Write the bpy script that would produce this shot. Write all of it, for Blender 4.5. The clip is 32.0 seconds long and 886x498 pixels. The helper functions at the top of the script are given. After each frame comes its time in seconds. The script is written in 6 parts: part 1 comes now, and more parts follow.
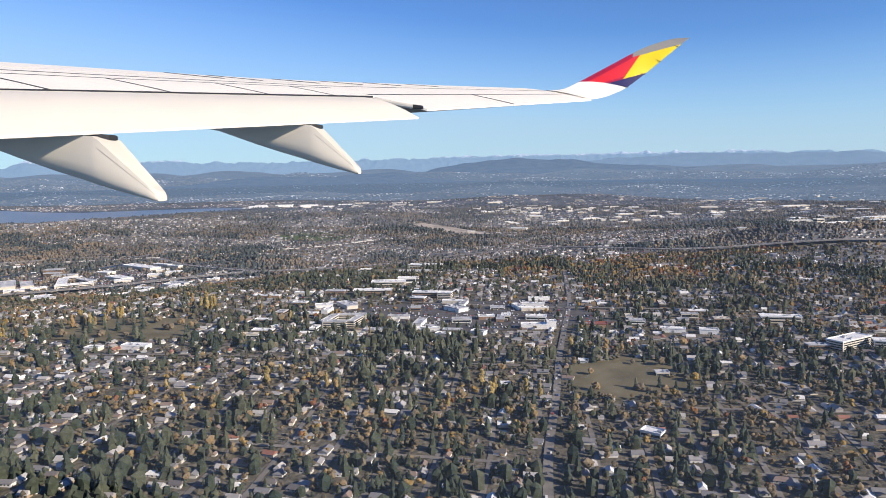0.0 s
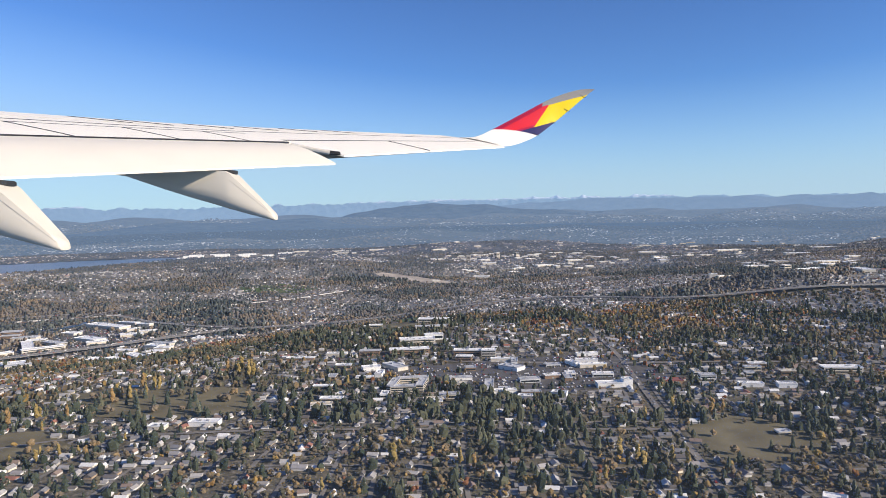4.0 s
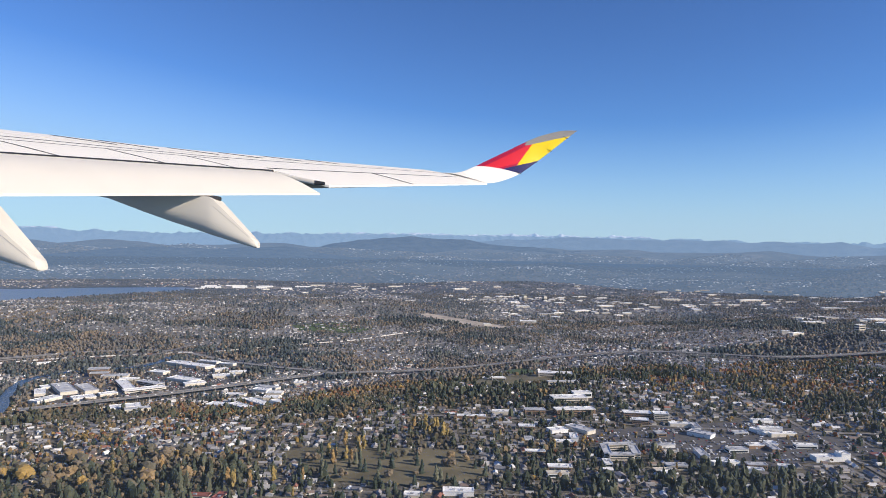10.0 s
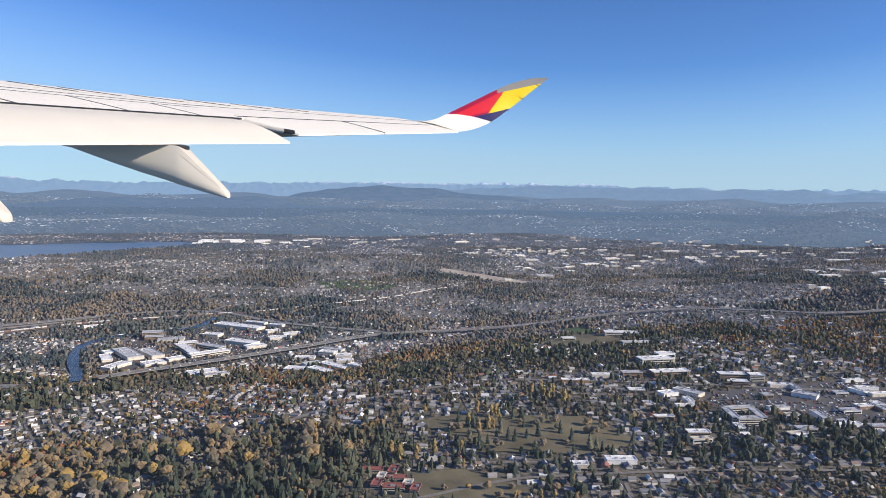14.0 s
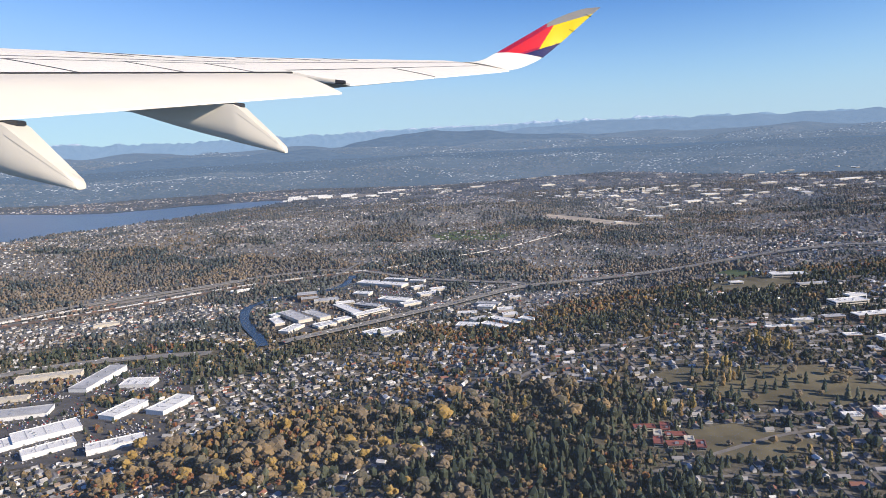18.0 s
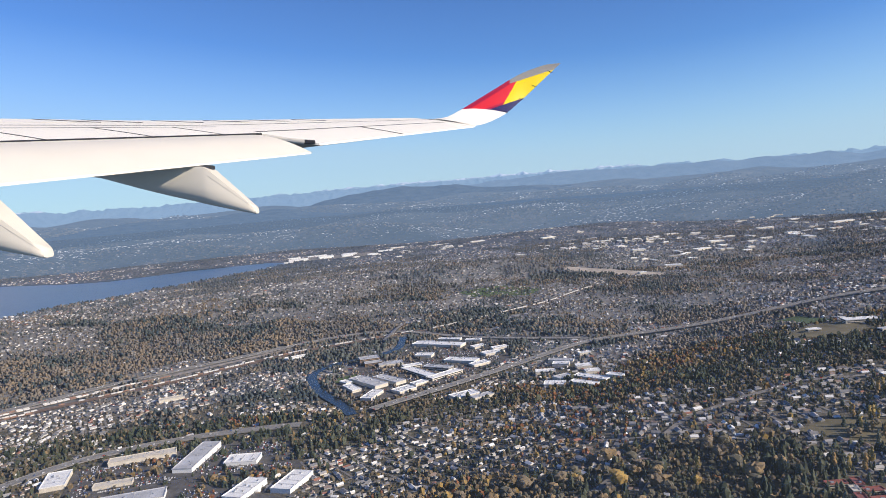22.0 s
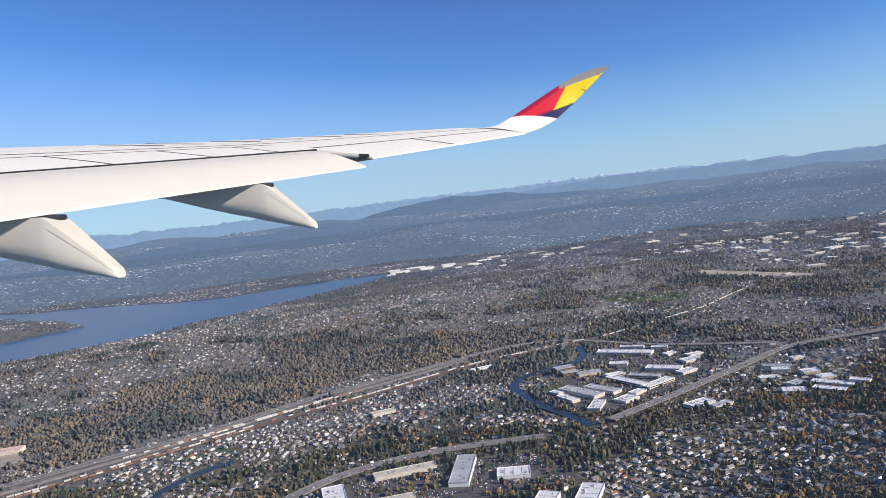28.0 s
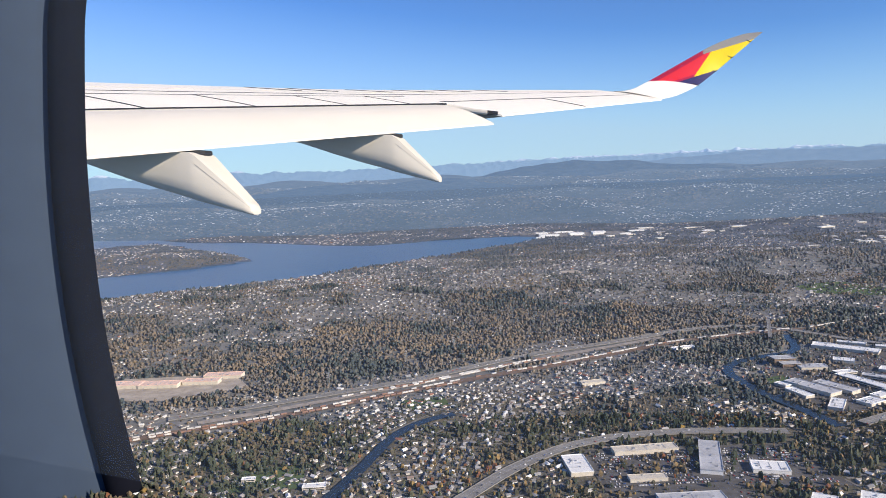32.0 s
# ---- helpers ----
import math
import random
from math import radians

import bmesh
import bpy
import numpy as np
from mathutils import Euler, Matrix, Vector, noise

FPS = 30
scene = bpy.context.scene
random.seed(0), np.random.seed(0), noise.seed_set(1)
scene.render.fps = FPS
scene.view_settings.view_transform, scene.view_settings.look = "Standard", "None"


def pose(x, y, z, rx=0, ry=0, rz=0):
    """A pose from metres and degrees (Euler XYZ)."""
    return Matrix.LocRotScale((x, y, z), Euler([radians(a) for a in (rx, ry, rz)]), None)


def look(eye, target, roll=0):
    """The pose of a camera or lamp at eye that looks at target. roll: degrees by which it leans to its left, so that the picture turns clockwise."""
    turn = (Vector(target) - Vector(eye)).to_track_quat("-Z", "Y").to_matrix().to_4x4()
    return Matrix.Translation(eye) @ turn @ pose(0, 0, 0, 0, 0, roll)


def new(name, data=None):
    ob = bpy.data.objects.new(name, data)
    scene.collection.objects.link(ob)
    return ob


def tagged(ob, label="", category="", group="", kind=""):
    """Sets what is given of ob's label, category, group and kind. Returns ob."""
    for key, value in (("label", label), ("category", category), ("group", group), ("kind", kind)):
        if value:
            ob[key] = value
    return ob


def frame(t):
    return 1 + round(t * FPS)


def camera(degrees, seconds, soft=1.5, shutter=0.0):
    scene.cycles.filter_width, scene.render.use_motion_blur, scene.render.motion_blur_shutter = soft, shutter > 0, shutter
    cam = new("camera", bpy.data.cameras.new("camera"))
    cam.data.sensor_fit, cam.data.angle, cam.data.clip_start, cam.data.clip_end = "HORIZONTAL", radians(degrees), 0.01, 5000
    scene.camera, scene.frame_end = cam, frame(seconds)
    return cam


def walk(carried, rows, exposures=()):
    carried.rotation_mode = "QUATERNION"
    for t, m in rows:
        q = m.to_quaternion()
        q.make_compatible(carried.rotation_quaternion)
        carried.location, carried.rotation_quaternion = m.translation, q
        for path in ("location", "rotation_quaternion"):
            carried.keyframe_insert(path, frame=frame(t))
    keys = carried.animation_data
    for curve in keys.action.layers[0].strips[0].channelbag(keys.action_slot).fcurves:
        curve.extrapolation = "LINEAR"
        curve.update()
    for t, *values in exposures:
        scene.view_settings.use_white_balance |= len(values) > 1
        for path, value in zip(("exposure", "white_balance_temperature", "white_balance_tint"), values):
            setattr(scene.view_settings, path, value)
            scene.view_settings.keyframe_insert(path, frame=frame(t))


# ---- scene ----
cam = camera(63.8, 32.0, soft=0.88)
# The land is laid out in kilometres at K metres each, under the wing at its full size: the wing
# travels with the viewer, so in a scene that stands still it has to be far off by the land's measure.
K = 0.25
METRES, EYE, TILT, LEAN, TURN = 2.5 * K, 0.40 * K, -7.1, 1.0, 0.0
ROWS = [
    (0.0, 0.0, 0.0, 0.0, 0.0, 0.45, -0.0),
    (0.5, -0.0142, 0.0026, 0.0015, -2.57, 1.07, -0.32),
    (1.0, -0.0281, 0.0056, 0.0028, -5.68, 1.98, -0.86),
    (1.5, -0.0412, 0.0084, 0.0041, -7.55, 2.61, -1.41),
    (2.0, -0.0554, 0.0111, 0.0053, -7.82, 3.16, -1.95),
    (2.5, -0.0705, 0.0139, 0.0067, -6.79, 3.57, -2.13),
    (3.0, -0.0848, 0.016, 0.0083, -6.13, 3.97, -1.78),
    (3.5, -0.0992, 0.0184, 0.0101, -6.3, 4.2, -0.6),
    (5.5, -0.1566, 0.0261, 0.0162, -7.29, 3.12, 4.45),
    (6.0, -0.1712, 0.0284, 0.018, -6.74, 3.16, 3.84),
    (6.5, -0.1849, 0.0305, 0.0197, -6.08, 3.49, 2.79),
    (7.0, -0.2004, 0.0333, 0.0217, -4.97, 4.46, 0.18),
    (7.5, -0.2151, 0.0351, 0.0235, -4.27, 5.45, -0.97),
    (8.0, -0.2298, 0.037, 0.0256, -5.8, 5.84, 0.19),
    (8.5, -0.2435, 0.0397, 0.0274, -7.89, 6.21, 0.58),
    (9.0, -0.2581, 0.0419, 0.0294, -9.12, 6.48, 0.41),
    (9.5, -0.274, 0.0444, 0.0315, -9.22, 6.64, -0.26),
    (10.0, -0.2889, 0.0465, 0.0332, -8.77, 6.72, -0.87),
    (10.5, -0.3037, 0.0491, 0.0353, -8.17, 6.68, -1.34),
    (11.0, -0.3178, 0.0503, 0.0371, -8.06, 6.66, -1.32),
    (11.5, -0.3325, 0.0539, 0.0391, -8.49, 6.59, -0.58),
    (12.0, -0.3484, 0.0565, 0.0414, -9.41, 6.41, 0.45),
    (12.5, -0.3631, 0.0594, 0.0433, -10.3, 6.04, 0.87),
    (13.0, -0.3786, 0.0601, 0.0453, -10.91, 5.28, 0.45),
    (13.5, -0.3925, 0.063, 0.0468, -11.16, 4.17, -0.23),
    (15.5, -0.4544, 0.0732, 0.0533, -9.79, -2.14, 0.64),
    (16.0, -0.4687, 0.0762, 0.0551, -5.62, -2.75, 1.39),
    (16.5, -0.4851, 0.0786, 0.0578, -3.33, 0.19, 2.05),
    (17.0, -0.5005, 0.0808, 0.0596, -3.21, 0.42, 2.15),
    (17.5, -0.516, 0.0823, 0.0617, -4.51, -1.11, 2.34),
    (18.0, -0.5303, 0.0857, 0.0631, -6.68, -1.81, 2.66),
    (18.5, -0.5456, 0.0886, 0.0651, -8.54, -1.74, 3.07),
    (19.0, -0.5622, 0.0908, 0.0671, -9.63, -1.42, 3.6),
    (19.5, -0.5777, 0.0934, 0.0691, -10.19, -0.88, 4.03),
    (20.0, -0.5932, 0.0961, 0.0712, -10.17, -0.36, 4.35),
    (20.5, -0.6081, 0.0978, 0.0729, -10.02, 0.26, 4.58),
    (21.0, -0.6239, 0.1004, 0.0747, -9.78, 0.83, 4.81),
    (21.5, -0.6409, 0.1028, 0.0764, -9.5, 1.54, 4.97),
    (22.0, -0.6567, 0.1054, 0.078, -9.07, 2.4, 4.77),
    (22.5, -0.6726, 0.1082, 0.08, -8.44, 3.41, 4.22),
    (23.0, -0.6874, 0.1106, 0.0816, -7.5, 4.27, 3.56),
    (23.5, -0.7032, 0.1135, 0.083, -6.3, 4.7, 3.18),
    (24.0, -0.7202, 0.1168, 0.0844, -5.2, 4.59, 3.37),
    (24.5, -0.7364, 0.1196, 0.0858, -4.56, 4.29, 3.95),
    (25.0, -0.7524, 0.1223, 0.0873, -4.22, 4.17, 4.66),
    (25.5, -0.7674, 0.1246, 0.089, -4.13, 4.27, 5.14),
    (27.5, -0.8327, 0.1354, 0.0952, -4.74, 3.54, 6.48),
    (28.0, -0.849, 0.1379, 0.0969, -4.86, 3.56, 6.39),
    (28.5, -0.8661, 0.141, 0.0988, -4.78, 3.9, 5.46),
    (29.0, -0.8826, 0.1433, 0.1004, -4.47, 4.37, 3.65),
    (29.5, -0.8989, 0.1455, 0.102, -3.66, 4.51, 1.57),
    (30.0, -0.9141, 0.1482, 0.1039, -2.43, 4.14, -0.11),
    (30.5, -0.9301, 0.1499, 0.1058, -0.61, 3.42, -0.81),
    (31.0, -0.9479, 0.1534, 0.1076, 1.59, 2.31, -0.52),
    (31.5, -0.9642, 0.1549, 0.1094, 3.25, 1.59, 0.34),
    (32.0, -0.9806, 0.1566, 0.1117, 4.2, 0.84, 0.98),
]
walk(cam, [(t, pose(0, 0, EYE, TILT, LEAN, TURN) @ pose(METRES * x, METRES * y, METRES * z, 90 + pitch, roll, yaw)) for t, x, y, z, yaw, pitch, roll in ROWS],
     [(0.0, 0.08, 6600, 10), (3.0, 0.05, 6600, 10), (7.0, 0.0, 6520, 10), (13.5, -0.02, 6420, 10), (15.5, 0.1, 6600, 10), (19.0, 0.1, 6580, 10), (22.5, 0.0, 6480, 10),
      (24.0, -0.06, 6360, 10), (28.0, -0.07, 6330, 10), (30.0, -0.03, 6380, 10), (31.0, 0.02, 6450, 10), (32.0, 0.08, 6500, 10)])

# ---- light ----
SUN_AZ, SUN_EL = 119.0, 25.0          # degrees clockwise from +y, and above the horizon
world = bpy.data.worlds.new("sky")
scene.world = world
world.use_nodes = True
_n = world.node_tree.nodes
_sky = _n.new("ShaderNodeTexSky")
_sky.sky_type, _sky.sun_disc = "NISHITA", False
_sky.sun_elevation, _sky.sun_rotation = radians(SUN_EL), radians(SUN_AZ)
_sky.air_density, _sky.dust_density, _sky.ozone_density, _sky.altitude = 1.0, 0.0, 3.0, 800
# a clear autumn sky: deeper and bluer than the model's own
_down, _deep, _lift = _n.new("ShaderNodeVectorMath"), _n.new("ShaderNodeGamma"), _n.new("ShaderNodeVectorMath")
_down.operation = _lift.operation = "MULTIPLY"
_down.inputs[1].default_value = (0.1, 0.1, 0.1)
_deep.inputs[1].default_value = 1.28
_lift.inputs[1].default_value = (10.1, 13.9, 17.2)
for _a, _b in ((_sky.outputs[0], _down.inputs[0]), (_down.outputs[0], _deep.inputs[0]), (_deep.outputs[0], _lift.inputs[0])):
    world.node_tree.links.new(_a, _b)
_rgb, _join = _n.new("ShaderNodeSeparateXYZ"), _n.new("ShaderNodeCombineXYZ")
world.node_tree.links.new(_lift.outputs[0], _rgb.inputs[0])


def _sum(op, a, b):
    n = _n.new("ShaderNodeMath")
    n.operation = op
    for s, v in zip(n.inputs, (a, b)):
        if isinstance(v, float):
            s.default_value = v
        else:
            world.node_tree.links.new(v, s)
    return n.outputs[0]


# a clear northern horizon is pale blue, not yellow: red held back, blue scattered in
_r, _g, _b = _rgb.outputs
_soft = _sum("DIVIDE", _sum("MULTIPLY", _r, 1.03), _sum("ADD", _sum("MULTIPLY", _r, 0.04), 1.0))
for _i, _v in enumerate((_soft, _sum("SUBTRACT", _g, _sum("MULTIPLY", _soft, 0.14)), _sum("ADD", _b, _sum("MULTIPLY", _soft, 0.26)))):
    world.node_tree.links.new(_v, _join.inputs[_i])
# the thin haze that levels the sky low over the horizon
_low, _haze = _n.new("ShaderNodeMapRange"), _n.new("ShaderNodeMix")
for _k, _v in (("From Min", 3.4), ("From Max", 7.5), ("To Min", 0.0), ("To Max", 0.78)):
    _low.inputs[_k].default_value = _v
_haze.data_type = "RGBA"
_haze.inputs[7].default_value = (4.6, 6.5, 8.2, 1)
world.node_tree.links.new(_g, _low.inputs[0])
world.node_tree.links.new(_low.outputs[0], _haze.inputs[0])
world.node_tree.links.new(_join.outputs[0], _haze.inputs[6])
world.node_tree.links.new(_haze.outputs[2], _n["Background"].inputs[0])
_n["Background"].inputs[1].default_value = 0.096
sun_data = bpy.data.lights.new("sun", "SUN")
sun_data.energy, sun_data.angle, sun_data.color = 6.0, radians(0.53), (1.0, 0.87, 0.71)
sun = new("sun", sun_data)
_a, _e = radians(SUN_AZ), radians(SUN_EL)
sun.matrix_world = look((math.sin(_a) * math.cos(_e) * 50, math.cos(_a) * math.cos(_e) * 50, math.sin(_e) * 50), (0, 0, 0))

# ---- materials ----


class Mat:
    """A node material with a few shortcuts."""

    def __init__(self, name, rough=0.8, metal=0.0, spec=0.3):
        self.m = bpy.data.materials.new(name)
        self.m.use_nodes = True
        self.t = self.m.node_tree
        self.b = self.t.nodes["Principled BSDF"]
        self.b.inputs["Roughness"].default_value = rough
        self.b.inputs["Metallic"].default_value = metal
        self.b.inputs["Specular IOR Level"].default_value = spec

    def node(self, kind, **kw):
        n = self.t.nodes.new(kind)
        for k, v in kw.items():
            n.inputs[k].default_value = v
        return n

    def link(self, a, b):
        self.t.links.new(a, b)

    def place(self):
        return self.node("ShaderNodeNewGeometry").outputs["Position"]

    def noise(self, scale, detail=4.0, rough=0.55, vec=None):
        n = self.node("ShaderNodeTexNoise", Scale=scale, Detail=detail, Roughness=rough)
        self.link(vec or self.place(), n.inputs["Vector"])
        return n.outputs["Fac"]

    def ramp(self, fac, stops, constant=False):
        r = self.t.nodes.new("ShaderNodeValToRGB")
        r.color_ramp.interpolation = "CONSTANT" if constant else "LINEAR"
        el = r.color_ramp.elements
        while len(el) < len(stops):
            el.new(0.5)
        for e, (p, c) in zip(el, stops):
            e.position, e.color = p, (*c, 1)
        self.link(fac, r.inputs[0])
        return r.outputs[0]

    def mix(self, fac, a, b, blend="MIX"):
        n = self.t.nodes.new("ShaderNodeMix")
        n.data_type, n.blend_type = "RGBA", blend
        for sock, v in ((n.inputs[0], fac), (n.inputs[6], a), (n.inputs[7], b)):
            if isinstance(v, (int, float)):
                sock.default_value = v
            elif isinstance(v, tuple):
                sock.default_value = (*v, 1)
            else:
                self.link(v, sock)
        return n.outputs[2]

    def colour(self, c):
        if isinstance(c, tuple):
            self.b.inputs["Base Color"].default_value = (*c, 1)
        else:
            self.link(c, self.b.inputs["Base Color"])
        return self

    def bump(self, fac, strength, distance):
        n = self.node("ShaderNodeBump", Strength=strength, Distance=distance)
        self.link(fac, n.inputs["Height"])
        self.link(n.outputs[0], self.b.inputs["Normal"])
        return self

    def glow(self, c, strength):
        if isinstance(c, tuple):
            self.b.inputs["Emission Color"].default_value = (*c, 1)
        else:
            self.link(c, self.b.inputs["Emission Color"])
        self.b.inputs["Emission Strength"].default_value = strength
        return self

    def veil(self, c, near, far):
        """Haze put in as surface emission, growing from near to far."""
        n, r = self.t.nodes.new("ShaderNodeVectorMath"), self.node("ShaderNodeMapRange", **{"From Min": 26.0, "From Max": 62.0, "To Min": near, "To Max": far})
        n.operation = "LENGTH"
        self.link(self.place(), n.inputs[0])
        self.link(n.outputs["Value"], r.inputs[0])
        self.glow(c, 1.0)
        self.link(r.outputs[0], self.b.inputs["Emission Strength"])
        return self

    def rand(self, island=False):
        if island:
            return self.node("ShaderNodeNewGeometry").outputs["Random Per Island"]
        return self.node("ShaderNodeObjectInfo").outputs["Random"]

    def attr(self, name):
        n = self.t.nodes.new("ShaderNodeAttribute")
        n.attribute_name = name
        return n.outputs["Fac"]


def plain(name, c, rough=0.8, metal=0.0, vary=0.12, scale=400.0, spec=0.3):
    m = Mat(name, rough, metal, spec)
    lo, hi = tuple(v * (1 - vary) for v in c), tuple(min(1, v * (1 + vary)) for v in c)
    m.colour(m.ramp(m.noise(scale), [(0.3, lo), (0.7, hi)]))
    return m.m


def ground_material():
    m = Mat("suburban_ground", 0.95, spec=0.1)
    big = m.noise(9.0, 5)
    mid = m.noise(60.0, 4)
    fine = m.noise(520.0, 3)
    grass = m.ramp(mid, [(0.3, (0.062, 0.070, 0.045)), (0.5, (0.115, 0.107, 0.075)), (0.7, (0.21, 0.18, 0.125))])
    yard = m.ramp(fine, [(0.3, (0.082, 0.077, 0.062)), (0.55, (0.15, 0.136, 0.11)), (0.75, (0.28, 0.25, 0.21))])
    c = m.mix(m.ramp(big, [(0.4, (0, 0, 0)), (0.6, (1, 1, 1))]), grass, yard)
    m.colour(m.mix(0.5, c, yard))
    m.bump(fine, 0.4, 0.002)
    return m.m


# Blue-grey haze is mixed into this ground's base colour; a lower warm adds more.
def outskirts_material(name="haze_toned_suburban_ground", warm=1.0):
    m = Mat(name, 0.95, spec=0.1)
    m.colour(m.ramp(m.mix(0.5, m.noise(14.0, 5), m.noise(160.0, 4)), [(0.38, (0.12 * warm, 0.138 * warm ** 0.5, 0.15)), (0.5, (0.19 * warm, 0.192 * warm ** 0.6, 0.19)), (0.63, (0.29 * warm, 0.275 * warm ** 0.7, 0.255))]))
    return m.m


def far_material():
    """The distant plain and foothills, with the air's haze painted in as emission."""
    m = Mat("haze_glow_distance", 1.0, spec=0.0)
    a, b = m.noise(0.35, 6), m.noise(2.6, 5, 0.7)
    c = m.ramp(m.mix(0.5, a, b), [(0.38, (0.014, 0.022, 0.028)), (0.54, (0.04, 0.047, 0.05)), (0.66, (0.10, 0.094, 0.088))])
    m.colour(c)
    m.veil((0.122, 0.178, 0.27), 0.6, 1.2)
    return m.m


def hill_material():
    m = Mat("haze_glow_wooded_hill", 1.0, spec=0.0)
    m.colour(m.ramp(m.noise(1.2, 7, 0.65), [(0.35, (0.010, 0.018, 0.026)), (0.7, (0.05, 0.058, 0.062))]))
    # blue emission stands in for the haze before the hill
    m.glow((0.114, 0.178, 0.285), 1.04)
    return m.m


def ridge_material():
    m = Mat("haze_glow_forested_ridge", 1.0, spec=0.0)
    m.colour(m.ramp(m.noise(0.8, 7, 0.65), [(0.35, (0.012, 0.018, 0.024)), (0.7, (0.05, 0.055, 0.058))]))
    # lighter haze, put in by making the ridge emit
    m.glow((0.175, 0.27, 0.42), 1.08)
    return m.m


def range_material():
    m = Mat("haze_glow_mountain_range", 1.0, spec=0.0)
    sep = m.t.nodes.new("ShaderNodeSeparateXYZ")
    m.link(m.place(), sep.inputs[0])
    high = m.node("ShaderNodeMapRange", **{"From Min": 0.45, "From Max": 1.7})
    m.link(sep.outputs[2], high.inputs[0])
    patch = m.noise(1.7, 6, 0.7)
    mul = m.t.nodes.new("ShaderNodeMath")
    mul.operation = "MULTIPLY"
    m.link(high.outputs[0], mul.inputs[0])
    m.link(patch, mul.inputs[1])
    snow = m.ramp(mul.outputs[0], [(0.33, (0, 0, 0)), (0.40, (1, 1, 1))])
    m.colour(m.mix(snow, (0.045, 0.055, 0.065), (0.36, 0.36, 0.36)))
    # the range glows pale blue in place of real haze; the snow is colour
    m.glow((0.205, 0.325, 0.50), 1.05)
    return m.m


def leaf_material(name, stops):
    m = Mat(name, 0.9, spec=0.1)
    c = m.ramp(m.attr("tint"), stops)
    f = m.noise(900.0, 3)
    m.colour(m.mix(0.6, c, m.ramp(f, [(0.3, (0.25, 0.25, 0.25)), (0.7, (1, 1, 1))]), "MULTIPLY"))
    return m.m


def tinted(name, stops, rough=0.8):
    m = Mat(name, rough)
    c = m.ramp(m.attr("tint"), stops, True)
    m.colour(m.mix(0.35, c, m.ramp(m.noise(700.0, 3), [(0.3, (0.5, 0.5, 0.5)), (0.7, (1, 1, 1))]), "MULTIPLY"))
    return m.m


def by_object(name, stops, rough=0.8):
    m = Mat(name, rough)
    c = m.ramp(m.rand(), stops, True)
    m.colour(m.mix(0.35, c, m.ramp(m.noise(700.0, 3), [(0.3, (0.5, 0.5, 0.5)), (0.7, (1, 1, 1))]), "MULTIPLY"))
    return m.m


def water_material():
    m = Mat("lake_water", 0.3, spec=0.35)
    m.colour(m.ramp(m.noise(6.0), [(0.3, (0.026, 0.092, 0.185)), (0.7, (0.036, 0.108, 0.212))]))
    m.bump(m.noise(900.0, 3), 0.15, 0.0004)
    return m.m


def paint(name, c, rough=0.35, dirt=0.06):
    m = Mat(name, rough, spec=0.25)
    lo = tuple(v * (1 - dirt) for v in c)
    m.colour(m.mix(m.ramp(m.noise(1.3, 6, 0.7), [(0.45, (0, 0, 0)), (0.75, (1, 1, 1))]), c, lo))
    m.b.inputs["Coat Weight"].default_value = 0.05
    return m.m


M_GROUND, M_FAR, M_HILL, M_RANGE = ground_material(), far_material(), hill_material(), range_material()
M_RIDGE, M_WATER = ridge_material(), water_material()
M_RIVER = plain("river_water", (0.022, 0.032, 0.042), 0.25, vary=0.2, spec=0.3)
CONIFER = [(0.0, (0.042, 0.058, 0.045)), (0.5, (0.076, 0.091, 0.065)), (1.0, (0.128, 0.133, 0.088))]
AUTUMN = [(0.0, (0.08, 0.09, 0.06)), (0.3, (0.13, 0.118, 0.084)), (0.55, (0.195, 0.155, 0.105)), (0.78, (0.27, 0.195, 0.105)),
          (0.93, (0.34, 0.23, 0.075)), (1.0, (0.24, 0.11, 0.06))]
M_CONIFER = leaf_material("conifer_needles", CONIFER)
M_AUTUMN = leaf_material("autumn_leaves", AUTUMN)
# Leaf colours greyed and blued with distance: haze painted into the base colour.
M_FARCON = leaf_material("haze_toned_conifer_woods", [(0.0, (0.09, 0.118, 0.14)), (0.5, (0.12, 0.145, 0.162)), (1.0, (0.16, 0.175, 0.178))])
M_VALCON = leaf_material("haze_toned_valley_conifers", [(0.0, (0.064, 0.086, 0.096)), (0.5, (0.09, 0.112, 0.116)), (1.0, (0.135, 0.15, 0.138))])
M_VALDEC = leaf_material("haze_toned_valley_broadleaf", [(0.0, (0.13, 0.142, 0.146)), (0.35, (0.19, 0.176, 0.16)), (0.7, (0.24, 0.205, 0.168)), (1.0, (0.29, 0.23, 0.165))])
M_FARDEC = leaf_material("haze_toned_mixed_woods", [(0.0, (0.15, 0.165, 0.178)), (0.5, (0.20, 0.197, 0.192)), (1.0, (0.27, 0.235, 0.20))])
M_HAZECON = leaf_material("haze_toned_remote_conifers", [(0.0, (0.10, 0.138, 0.185)), (0.5, (0.125, 0.16, 0.205)), (1.0, (0.15, 0.18, 0.215))])
M_HAZEDEC = leaf_material("haze_toned_remote_woods", [(0.0, (0.135, 0.165, 0.205)), (0.5, (0.165, 0.19, 0.22)), (1.0, (0.205, 0.213, 0.222))])
M_BARK = plain("bark", (0.07, 0.055, 0.04), 0.95)
WALLS = [(0.0, (0.56, 0.55, 0.52)), (0.3, (0.74, 0.73, 0.71)), (0.56, (0.46, 0.44, 0.40)), (0.70, (0.40, 0.31, 0.22)), (0.80, (0.32, 0.36, 0.39)), (0.88, (0.76, 0.70, 0.58))]
